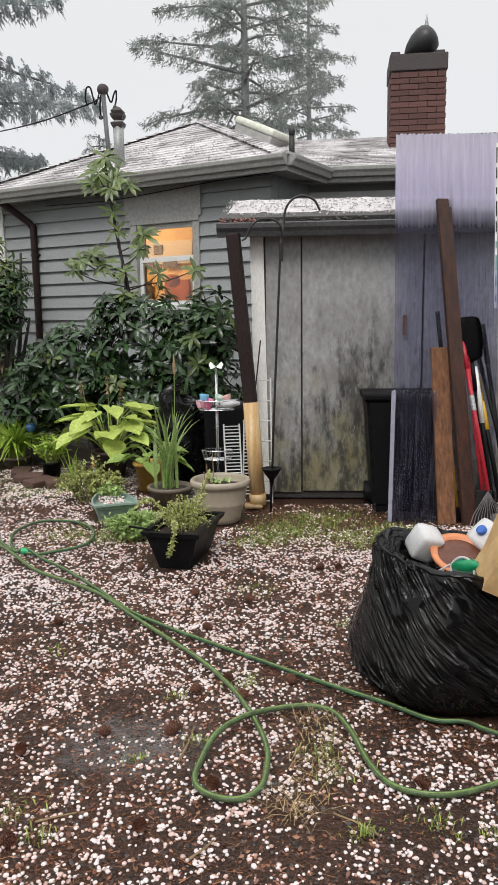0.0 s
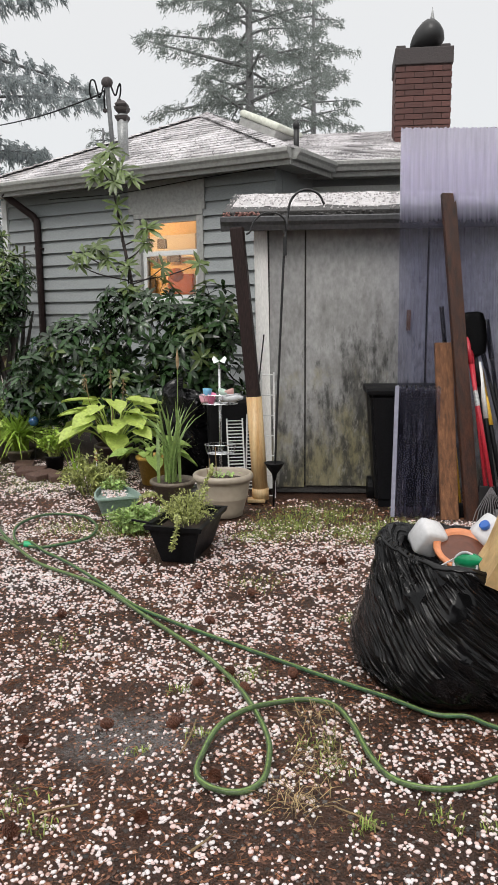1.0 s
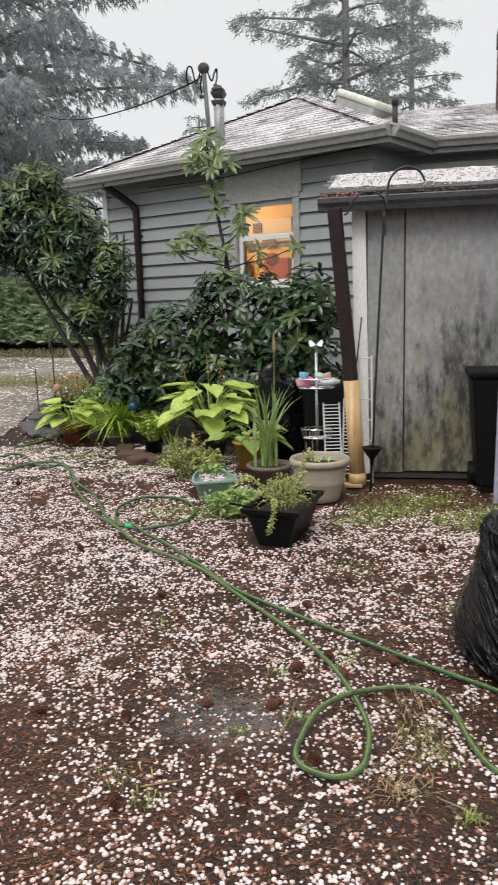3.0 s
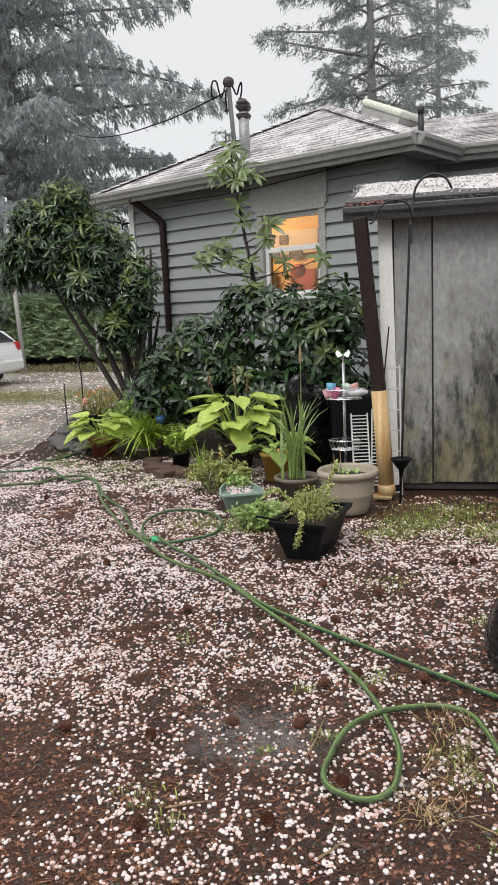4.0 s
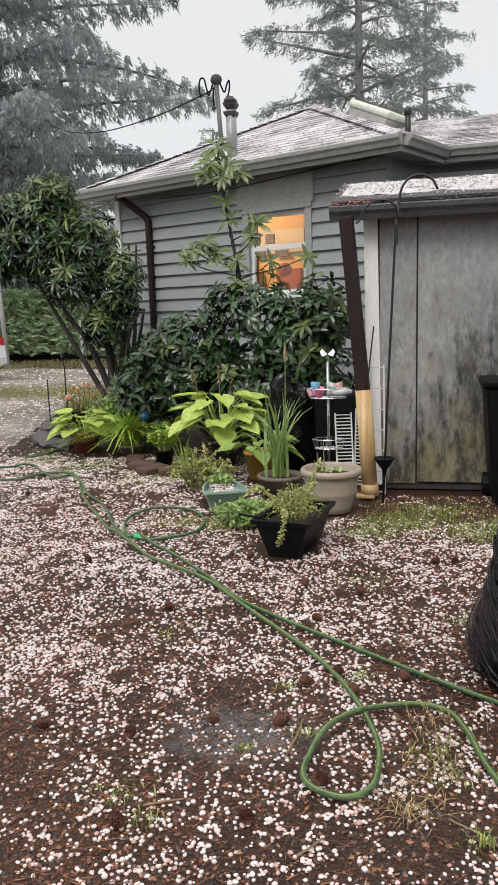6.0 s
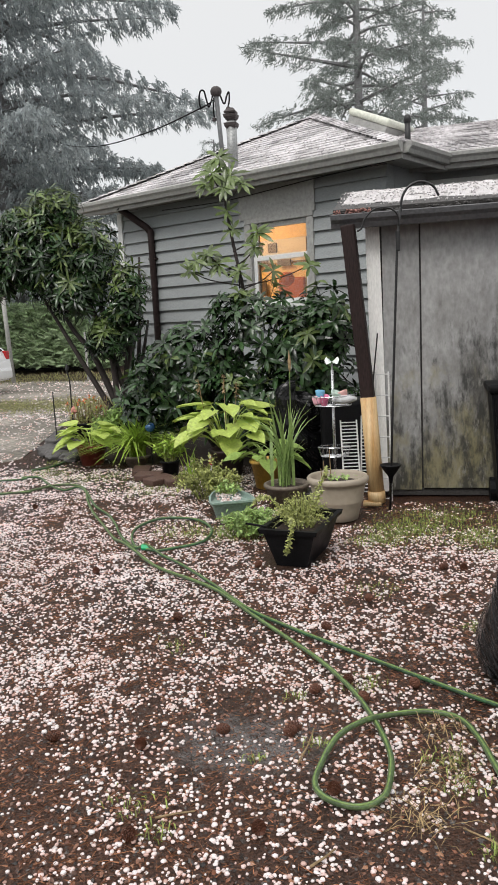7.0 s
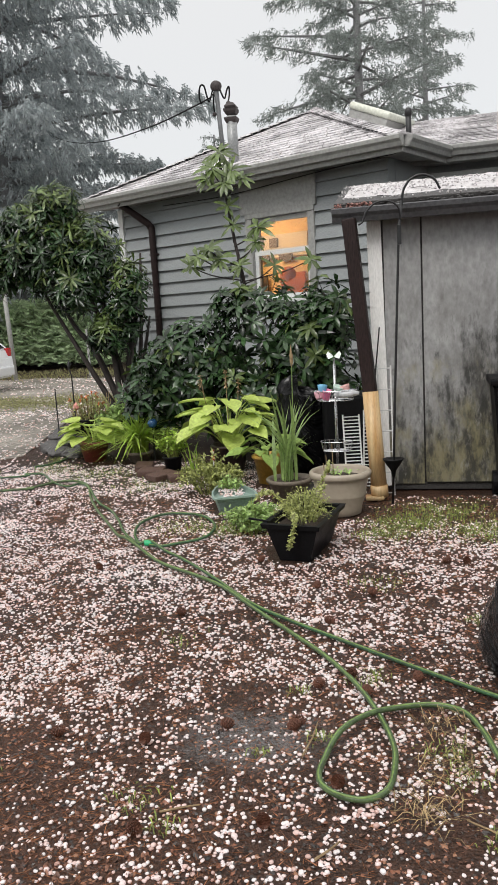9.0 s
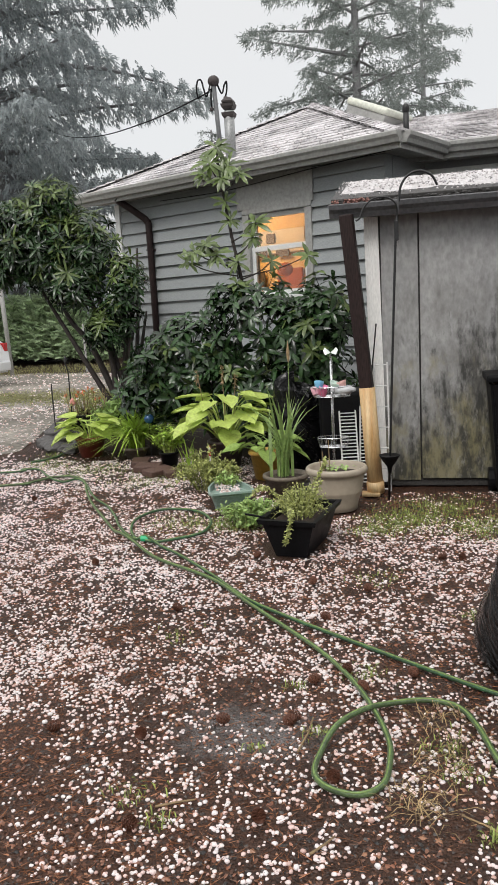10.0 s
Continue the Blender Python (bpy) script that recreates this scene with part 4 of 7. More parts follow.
def tuft(name, label, x, y, z, n, length, width, lean, material, seed, pot=None, rise=1.0):
    """A clump of strap leaves that arch outwards."""
    rnd = random.Random(seed)
    ob = thing(name, label, "plant", m=pose(x, y, z))
    base = 0.0
    if pot:
        part("pot", pot_round(pot[0], pot[0] * 0.75, pot[1]), pot[2], ob, smooth=True)
        part("soil", soil_disc(pot[0] * 0.9, pot[1] - 0.03), M_SOIL, ob)
        base = pot[1] - 0.03
    cl = Cloud()
    for _ in range(n):
        a, L, k = rnd.random() * math.tau, length * rnd.uniform(0.55, 1.1), lean * rnd.uniform(0.3, 1.25)
        d = Vector((math.cos(a), math.sin(a), 0))
        p = Vector((rnd.gauss(0, 0.03), rnd.gauss(0, 0.03), base))
        cl.blade([p + d * (L * k * s * s) + Vector((0, 0, L * rise * (s - 0.55 * k * s**2.4))) for s in (0, 0.2, 0.4, 0.6, 0.8, 1.0)], width * rnd.uniform(0.7, 1.2))
    tagged(part("foliage", cl.mesh("foliage"), material, ob), kind="stuff")
    return ob


tuft("daylily", "bright green daylily clump in a dark green pot", -2.38, 7.70, 0.0, 280, 0.62, 0.021, 1.3, M_BLADE, 51, (0.13, 0.11, M_GREYPOT))
iris = tuft("iris", "upright grey-green iris blades in a grey pot", -0.63, 5.95, 0.0, 34, 0.82, 0.026, 0.50, M_IRIS, 52, (0.17, 0.17, M_GREYPOT))
part("flower_stalk", tube(bmesh.new(), [(0.02, 0, 0.15), (0.05, 0, 0.7), (0.06, -0.02, 1.08)], 0.006, 5, True, 0.003), M_IRIS, iris)
part("seed_head", lathe(bmesh.new(), [(0.002, 0), (0.011, 0.03), (0.013, 0.08), (0.006, 0.13), (0.001, 0.17)], 8, (0.06, -0.02, 1.04)), M_DRY, iris)
tuft("daylily", "thin lily shoots beside the hosta", -1.62, 6.95, 0.0, 14, 0.36, 0.022, 0.4, M_BLADE, 53)


def herb(name, label, x, y, z, rx, ry, h, n, leaf, material, seed, stems=40, trail=0.0):
    """A loose mound of fine-leaved stems."""
    rnd = random.Random(seed)
    ob = thing(name, label, "plant", m=pose(x, y, z))
    cl, st = Cloud(), bmesh.new()
    for i in range(stems):
        a, r = rnd.random() * math.tau, math.sqrt(rnd.random())
        tip = Vector((math.cos(a) * rx * r * 1.1, math.sin(a) * ry * r * 1.1, h * (1.05 - 0.6 * r) * rnd.uniform(0.6, 1.15) - trail * max(0, r - 0.75) * 4 * rnd.random()))
        root = Vector((tip.x * 0.35, tip.y * 0.35, 0))
        line = spline([root, root.lerp(tip, 0.5) + Vector((0, 0, h * 0.22)), tip], 4)
        tube(st, line, 0.003, 4, False, 0.0015)
        for _ in range(n // stems):
            p = line[rnd.randrange(2, len(line))] + 0.02 * unit(rnd)
            cl.leaf(p, unit(rnd) + Vector((0, 0, 0.2)), Vector((rnd.uniform(-0.4, 0.4), rnd.uniform(-0.4, 0.4), 1)), leaf * rnd.uniform(0.6, 1.3), leaf * 0.55)
    tagged(part("stalkwork", st, M_CREEP, ob), kind="stuff")
    tagged(part("foliage", cl.mesh("foliage"), material, ob), kind="stuff")
    return ob


herb("herb", "feathery grey-green herb beside the green planter", -1.30, 6.15, 0.0, 0.27, 0.22, 0.36, 2600, 0.030, M_CREEP, 61, 80)
herb("herb", "low green herb growing round the planters", -0.80, 5.28, 0.0, 0.25, 0.24, 0.12, 2400, 0.024, M_HERB, 62, 90)
herb("herb", "fine green herb against the black planter", -0.80, 5.05, 0.0, 0.17, 0.18, 0.20, 800, 0.030, M_HERB, 63, 50)
mini = herb("herb", "small bright green herb in a black nursery pot", -1.86, 7.08, 0.15, 0.15, 0.13, 0.26, 900, 0.034, M_BLADE, 64, 40)
part("pot", pot_round(0.09, 0.07, 0.16, 0.008), M_BLACK, mini, smooth=True, m=pose(0, 0, -0.15))
herb("herb", "leafy green perennials in the rock bed", -2.75, 8.5, 0.15, 0.4, 0.3, 0.42, 1200, 0.06, M_HERB, 65, 70)
herb("herb", "loose leafy greens by the drive", -2.45, 8.3, 0.15, 0.3, 0.25, 0.32, 800, 0.05, M_BLADE, 66, 50)

# ---------------------------------------------------------------- on the roofs
# brick chimney on the main roof
CH = pose(2.27, 10.75, 0, 0, 0, -7)
chimney = thing("chimney", "red brick chimney with a sooty crown and a pointed metal cowl", "chimney", m=CH)
CZ0, CZ1, CHW = 3.3, 4.54, 0.35
part("core", bx((0, 0, (CZ0 + CZ1) / 2), (CHW * 2 - 0.03, CHW * 2 - 0.03, CZ1 - CZ0)), M_MORTAR, chimney)
brick_long, brick_short = finish(bx((0, 0, 0), (0.226, 0.09, 0.062), None, 0.004), "brick"), finish(bx((0, 0, 0), (0.09, 0.226, 0.062), None, 0.004), "brick")
half_long, half_short = finish(bx((0, 0, 0), (0.109, 0.09, 0.062), None, 0.004), "brick"), finish(bx((0, 0, 0), (0.09, 0.109, 0.062), None, 0.004), "brick")
n, l, pb = nodes_of(M_BRICK)
src = pb.inputs["Base Color"].links[0].from_socket
oi, hv, mr_ = n.new("ShaderNodeObjectInfo"), n.new("ShaderNodeHueSaturation"), n.new("ShaderNodeMapRange")
mr_.inputs["To Min"].default_value, mr_.inputs["To Max"].default_value = 0.7, 1.15
l.new(oi.outputs["Random"], mr_.inputs[0])
l.new(mr_.outputs[0], hv.inputs["Value"])
l.new(src, hv.inputs["Color"])
l.new(hv.outputs[0], pb.inputs["Base Color"])
for i in range(17):
    z = CZ0 + 0.036 + i * 0.072
    run = [(-0.2333, 0), (0.0, 0), (0.2333, 0)] if i % 2 else [(-0.2917, 1), (-0.1167, 0), (0.1167, 0), (0.2917, 1)]
    for x, half in run:
        part("brick", half_long if half else brick_long, M_BRICK, chimney, m=pose(x, -CHW + 0.042, z))
        if abs(x) < 0.25 or half and x > 0:
            part("brick", half_short if half else brick_short, M_BRICK, chimney, m=pose(CHW - 0.042, x, z))
            part("brick", half_short if half else brick_short, M_BRICK, chimney, m=pose(-CHW + 0.042, x, z))
M_CROWN = M_SOOT
part("crown", bx((0, 0, CZ1 + 0.10), (CHW * 2 + 0.03, CHW * 2 + 0.03, 0.20), None, 0.012), M_CROWN, chimney, "sooty projecting brick crown")
for x in (-0.29, 0.27):
    part("lug", bx((x, -0.1, CZ1 + 0.225), (0.12, 0.4, 0.05), None, 0.015), M_CROWN, chimney)
b = bmesh.new()
tube(b, [(0.05, 0, CZ1 + 0.2), (0.05, 0, CZ1 + 0.3)], 0.10, 14)
part("flue", b, M_BLACKMETAL, chimney, smooth=True)
# a turned cowl: a drop-shaped hood that points down to one side
b = lathe(bmesh.new(), [(0.004, -0.27), (0.05, -0.235), (0.105, -0.17), (0.155, -0.08), (0.185, 0.02), (0.185, 0.09), (0.155, 0.15), (0.09, 0.185), (0.01, 0.195)], 24)
part("cowl", b, M_BLACKMETAL, chimney, "dark drop-shaped metal cowl", True, pose(0.07, 0, CZ1 + 0.43, 0, 58, 0))
part("finial", lathe(bmesh.new(), [(0.035, 0), (0.03, 0.05), (0.012, 0.14), (0.002, 0.2)], 10, (0.12, 0, CZ1 + 0.585)), M_GALV, chimney, "pointed metal finial", True)

# vent pipe, flue stack, skylight, weatherhead
vent = thing("vent_pipe", "short black vent pipe on the roof", "vent pipe")
part("pipe", tube(bmesh.new(), [(0.57, 9.75, 3.25), (0.57, 9.75, 3.68)], 0.034, 12, True), M_BLACKMETAL, vent, smooth=True)
part("cap", lathe(bmesh.new(), [(0.04, 0), (0.042, 0.05), (0.034, 0.08), (0.01, 0.095)], 12, (0.57, 9.75, 3.63)), M_BLACKMETAL, vent, smooth=True)
stack = thing("flue_stack", "galvanised flue stack with a dark tiered cap", "flue", m=pose(-1.5, 9.6, 0, 0, 0, 40))
part("pipe", tube(bmesh.new(), [(0, 0, 3.2), (0, 0, 3.78)], 0.062, 16), M_GALV, stack, smooth=True)
for z, r in ((3.70, 0.10), (3.80, 0.105)):
    part("collar", lathe(bmesh.new(), [(r * 0.75, 0), (r, 0.03), (r * 1.08, 0.06), (r * 0.7, 0.065)], 4, (0, 0, z)), M_SOOT, stack)
part("cap", lathe(bmesh.new(), [(0.09, 0), (0.10, 0.02), (0.05, 0.06), (0.01, 0.07)], 4, (0, 0, 3.87)), M_SOOT, stack)
sky_l = thing("skylight", "domed skylight with a pale curb on the roof", "skylight", m=WING @ Matrix.Translation((-1.85, 2.9, 3.90)) @ pose(0, 0, 0, 0, 24, 0))
part("curb", bx((0, 0, 0.06), (0.62, 0.7, 0.16), None, 0.01), M_FASCIA, sky_l)
M_DOME = mat("cloudy_acrylic", (0.62, 0.64, 0.55), 0.25, 0.15, 4, 30, 0.03)
b = bx((0, 0, 0.19), (0.68, 0.76, 0.10), None, 0.045)
part("dome", b, M_DOME, sky_l, smooth=True)
mast = thing("service_mast", "grey service mast with a weatherhead and looped wires", "mast", m=pose(-1.79, 10.55, 0))
part("pole", tube(bmesh.new(), [(0.02, 0, 3.3), (-0.04, 0, 4.36)], 0.030, 12), mat("dull_grey_conduit", (0.13, 0.135, 0.14), 0.5, 0.3, 8, 50, 0.1), mast, smooth=True)
b = bmesh.new()
bmesh.ops.create_uvsphere(b, u_segments=12, v_segments=8, radius=0.07)
for v in b.verts:
    v.co.x *= 1.1
part("weatherhead", b, M_SOOT, mast, "dark weatherhead cap", True, pose(-0.04, 0, 4.40))
for pts in ([(-0.08, 0, 4.38), (-0.14, 0, 4.22), (-0.17, 0, 4.3), (-0.2, 0, 4.42), (-0.25, 0, 4.42), (-0.27, 0, 4.3), (-0.25, 0, 4.2)], [(0.0, 0, 4.38), (0.06, 0, 4.24), (0.10, 0, 4.34), (0.13, 0, 4.38), (0.13, 0, 4.28), (0.11, 0, 4.2)], [(-0.07, 0, 4.33), (-0.085, 0, 4.2), (-0.08, 0, 4.08)]):
    part("wire_loop", tube(bmesh.new(), spline(pts, 5), 0.011, 6), M_BLACK, mast, smooth=True)
part("insulator", lathe(bmesh.new(), [(0.01, 0), (0.03, 0.015), (0.03, 0.04), (0.01, 0.055)], 8, (-0.08, 0, 4.03)), M_SOOT, mast)
part("insulator", lathe(bmesh.new(), [(0.01, 0), (0.03, 0.015), (0.03, 0.04), (0.01, 0.055)], 8, (0.11, 0, 4.15)), M_SOOT, mast)
solo("service_cable", tube(bmesh.new(), spline([(-1.88, 10.55, 4.3), (-2.05, 10.6, 4.23), (-3.6, 13.6, 4.7), (-6.0, 18.2, 5.6), (-9.0, 24.0, 7.05), (-14, 34, 10.0)], 8), 0.011, 6), M_BLACK, "black twisted overhead service cable", "cable", smooth=True)
solo("soffit_cable", tube(bmesh.new(), spline([W(-3.6, 0.3, 2.90), W(-2.7, 0.29, 2.88), W(-2.2, 0.28, 2.89), W(-1.2, 0.28, 2.95), W(-0.2, 0.24, 2.98)], 6), 0.005, 6), M_BLACK, "thin dark cable slung under the eave", "cable", smooth=True)
# downspout of the house
dsp = thing("downspout", "dark brown house downspout with an offset bend", "downspout")
part("pipe", tube(bmesh.new(), spline([W(-4.12, 0.02, 2.98), W(-4.08, 0.08, 2.92), W(-3.92, 0.22, 2.76), W(-3.84, 0.28, 2.66), W(-3.82, 0.285, 2.4), W(-3.82, 0.285, 0.1)], 3), 0.045, 10), M_BROWNMETAL, dsp, smooth=True)
for z in (2.3, 1.2):
    part("strap", bx((-3.82, 0.30, z), (0.13, 0.06, 0.025), WING, 0.003), M_BROWNMETAL, dsp)

# ---------------------------------------------------------------- shed side things
S = SHED
# hail lying on the shed roof
M_HAIL = mat("hail_ice", (0.80, 0.79, 0.79), 0.35, 0.08, 30, 120, 0.05, island=0.12, tint=(0.70, 0.62, 0.60))
# each stone its own tone: clear white, pinkish, or soil-stained
_n, _l, _b = nodes_of(M_HAIL)
_geo, _rp = _n.new("ShaderNodeNewGeometry"), _n.new("ShaderNodeValToRGB")
_rp.color_ramp.elements[0].color, _rp.color_ramp.elements[1].color = (0.97, 0.93, 0.935, 1), (0.58, 0.36, 0.30, 1)
for _p, _c in ((0.45, (0.96, 0.875, 0.87, 1)), (0.86, (0.90, 0.70, 0.66, 1))):
    _e = _rp.color_ramp.elements.new(_p)
    _e.color = _c
_l.new(_geo.outputs["Random Per Island"], _rp.inputs[0])
_l.new(_rp.outputs[0], _b.inputs["Base Color"])
# cloudy ice passes light on from stone to stone
_tr, _mx = _n.new("ShaderNodeBsdfTranslucent"), _n.new("ShaderNodeMixShader")
_l.new(_rp.outputs[0], _tr.inputs[0])
_mx.inputs[0].default_value = 0.30
_l.new(_b.outputs[0], _mx.inputs[1])
_l.new(_tr.outputs[0], _mx.inputs[2])
_l.new(_mx.outputs[0], _n["Material Output"].inputs[0])
M_HAIL_LAYER = mat("packed_hail", (0.66, 0.64, 0.645), 0.5, 0.25, 14, 90, 0.9, tint=(0.40, 0.37, 0.37))


def ico(level):
    b = bmesh.new()
    if level == 0:
        lathe(b, [(0.01, -1.0), (1.0, 0.0), (0.01, 1.0)], 4)
        bmesh.ops.remove_doubles(b, verts=b.verts, dist=0.05)
        bmesh.ops.triangulate(b, faces=b.faces[:])
    else:
        bmesh.ops.create_icosphere(b, subdivisions=level, radius=1.0)
    b.verts.index_update()
    v = np.array([p.co[:] for p in b.verts])
    f = np.array([[q.index for q in t.verts] for t in b.faces])
    b.free()
    return v, f


def scatter(name, pts, radii, level, seed, squash=0.85, rough=0.07, tilt=0.0):
    """Many little stones in one mesh."""
    r = np.random.default_rng(seed)
    bv, bf = ico(level)
    n = len(pts)
    sc = radii[:, None, None] * r.uniform(0.8, 1.15, (n, 1, 3))
    sc[:, :, 2] *= squash
    v = bv[None] * sc * r.uniform(1 - rough, 1 + rough, (n, len(bv), 1))
    a = r.uniform(0, math.tau, (n, 1))
    x, y = v[:, :, 0] * np.cos(a) - v[:, :, 1] * np.sin(a), v[:, :, 0] * np.sin(a) + v[:, :, 1] * np.cos(a)
    lean = r.uniform(-tilt, tilt, (n, 1))
    v = (np.stack([x, y, v[:, :, 2] + lean * x], 2) + pts[:, None]).reshape(-1, 3)
    f = (bf[None] + (np.arange(n) * len(bv))[:, None, None]).reshape(-1, 3)
    me = bpy.data.meshes.new(name)
    me.vertices.add(len(v))
    me.vertices.foreach_set("co", v.ravel())
    me.loops.add(f.size)
    me.loops.foreach_set("vertex_index", f.ravel().astype(np.int32))
    me.polygons.add(len(f))
    me.polygons.foreach_set("loop_start", np.arange(0, f.size, 3, dtype=np.int32))
    me.polygons.foreach_set("use_smooth", np.full(len(f), level > 0))
    me.update(calc_edges=True)
    return me


gx, gy = 90, 26
vs, fs = [], []
for j in range(gy):
    for i in range(gx):
        x, y = -0.26 + 3.4 * i / (gx - 1), 0.13 + 0.95 * j / (gy - 1)
        edge = min(1, j / 2, (gx - 1 - i) / 2, i / 2, (gy - 1 - j) / 2)
        h = 0.054 + edge * (0.008 + 0.012 * noise.noise((x * 5, y * 5, 1)) + 0.010 * noise.noise((x * 24, y * 24, 5)))
        y += (0.14 * noise.noise((x * 3, 2, 0)) + 0.08 * noise.noise((x * 11, 4, 0))) * (1 - j / 5) if j < 5 else 0
        vs.append(RM @ Vector((x, y, h)))
for j in range(gy - 1):
    for i in range(gx - 1):
        a = j * gx + i
        fs.append((a, a + 1, a + gx + 1, a + gx))
tagged(part("hail_layer", raw("hail_layer", [S @ v for v in vs], fs, True), M_HAIL_LAYER), "layer of white hail lying on the shed roof", "hail", kind="stuff")
r = np.random.default_rng(9)
n = 1100
p = np.stack([r.uniform(-0.3, 3.1, n), r.uniform(-0.11, 1.05, n) ** 1.0, np.zeros(n)], 1)
p = p[p[:, 1] < 0.85]
out = np.array([(S @ (RM @ Vector((a, b, 0.066 + (0.014 if b > 0.05 else 0.0)))))[:] for a, b, c in p])
tagged(part("roof_hail", scatter("roof_hail", out, r.uniform(0.005, 0.011, len(out)), 1, 5), M_HAIL_LAYER), "loose hailstones along the shed roof edge", "hail", kind="stuff")
# litter in the gutter: brown needles and clods with hail at the open end
r = np.random.default_rng(19)
n = 380
gp = np.array([(S @ Vector((x, y, z)))[:] for x, y, z in zip(r.uniform(-0.29, 3.1, n), r.uniform(-0.20, -0.02, n), r.uniform(2.17, 2.205, n))])
tagged(part("gutter_litter", scatter("gutter_litter", gp, r.uniform(0.008, 0.026, n), 1, 6, 0.6), M_MEMBRANE), "dark wet leaf litter along the roof edge", "litter", kind="stuff")
n = 260
gp = np.array([(S @ Vector((x, y, z)))[:] for x, y, z in zip(-0.29 + 0.28 * r.random(n), r.uniform(-0.21, -0.03, n), r.uniform(2.175, 2.21, n))])
M_REDLITTER = mat("red_brown_litter", (0.27, 0.13, 0.11), 0.6, 0.4, 30, 90, 0.2, island=0.5)
tagged(part("gutter_needles", scatter("gutter_needles", gp, r.uniform(0.005, 0.012, n), 1, 8), M_REDLITTER), "red-brown needles and hail in the gutter's end", "litter", kind="stuff")

# leaning downspout: brown upper length in a cream lower pipe
leader = thing("shed_downspout", "brown shed downspout leaning into a stained cream pipe", "downspout")
M_CREAM = mat("stained_cream_pipe", (0.66, 0.52, 0.30), 0.45, 0.2, 2.4, 40, 0.08, tint=(0.40, 0.17, 0.025), stretch=(7, 7, 0.6))


def leaning(p0, p1, w, d, bev):
    """A rectangular length between two points."""
    p0, p1 = Vector(p0), Vector(p1)
    q = (p1 - p0).to_track_quat("Z", "Y").to_matrix().to_4x4()
    return bx((0, 0, (p1 - p0).length / 2), (w, d, (p1 - p0).length), Matrix.Translation(p0) @ q, bev)


part("upper_pipe", leaning((0.02, 5.90, 0.80), (-0.10, 5.93, 2.10), 0.074, 0.10, 0.012), M_BROWNMETAL, leader)
part("lower_pipe", tube(bmesh.new(), [(0.065, 5.885, 0.05), (0.018, 5.90, 0.83)], 0.060, 16), M_CREAM, leader, "stained cream plastic pipe", True)
part("collar", tube(bmesh.new(), [(0.066, 5.885, 0.02), (0.062, 5.885, 0.11)], 0.067, 16), M_CREAM, leader, smooth=True)
part("shoe", bx((0.03, 5.86, 0.018), (0.14, 0.10, 0.03), pose(0, 0, 0, 0, 0, 0), 0.012), M_CREAM, leader)

# shepherd's hook with two crooks and a dish at its foot
hook = thing("shepherd_hook", "tall black iron shepherd's hook with two crooks leaning at the shed", "garden hook")
part("pole", tube(bmesh.new(), [(0.16, 5.75, -0.02), (0.19, 5.76, 0.7), (0.25, 5.78, 1.97), (0.275, 5.78, 2.18)], 0.0095, 8), M_BLACKMETAL, hook, smooth=True)
part("crook", tube(bmesh.new(), spline([(0.275, 5.78, 2.15), (0.29, 5.78, 2.25), (0.34, 5.78, 2.32), (0.42, 5.78, 2.345), (0.50, 5.78, 2.31), (0.54, 5.78, 2.24)], 5), 0.0085, 8), M_BLACKMETAL, hook, smooth=True)
part("crook", tube(bmesh.new(), spline([(0.262, 5.76, 2.05), (0.25, 5.74, 2.13), (0.19, 5.73, 2.175), (0.10, 5.73, 2.175), (0.03, 5.73, 2.12), (0.0, 5.73, 2.05), (-0.03, 5.73, 2.03)], 5), 0.007, 8), M_BLACKMETAL, hook, smooth=True)
part("bracket", bx((0.253, 5.775, 1.95), (0.03, 0.03, 0.14), None, 0.006), M_BLACKMETAL, hook)
part("dish", lathe(bmesh.new(), [(0.012, 0.0), (0.02, 0.05), (0.05, 0.09), (0.075, 0.13), (0.078, 0.138), (0.06, 0.13)], 18, (0.17, 5.75, 0.20)), M_BLACK, hook, "black cone-shaped dish", True)
solo("metal_rod", tube(bmesh.new(), [(0.0, 5.98, 0.0), (0.02, 5.99, 0.6), (0.10, 6.02, 1.30)], 0.006, 6), M_BLACKMETAL, "thin rusty rod leaning against the corner board", "rod")

# white wire racks leaning at the corner
M_WHITEWIRE = mat("white_coated_wire", (0.70, 0.70, 0.69), 0.4, 0.12, 10, 60, 0.03)


def wire_rack(label, x, y, w, h, lean, turn, bars):
    ob = thing("wire_rack", label, "rack", m=pose(x, y, 0.01, -lean, 0, turn))
    for px in (-w / 2, w / 2):
        part("side_wire", tube(bmesh.new(), [(px, 0, 0), (px, 0, h)], 0.007, 6), M_WHITEWIRE, ob)
    for i in range(bars):
        z = 0.02 + (h - 0.04) * i / (bars - 1)
        part("cross_wire", tube(bmesh.new(), [(-w / 2, 0, z), (w / 2, 0, z)], 0.005, 5), M_WHITEWIRE, ob)
    return ob


wire_rack("white wire shelf leaning behind the pot", -0.12, 6.12, 0.13, 0.62, 16, 8, 22)
wire_rack("narrow white wire shelf leaning behind the pot", 0.0, 6.2, 0.11, 0.64, 14, -6, 22)
wire_rack("tall white wire rack leaning at the shed corner", 0.13, 5.95, 0.10, 1.0, 4, 4, 7)

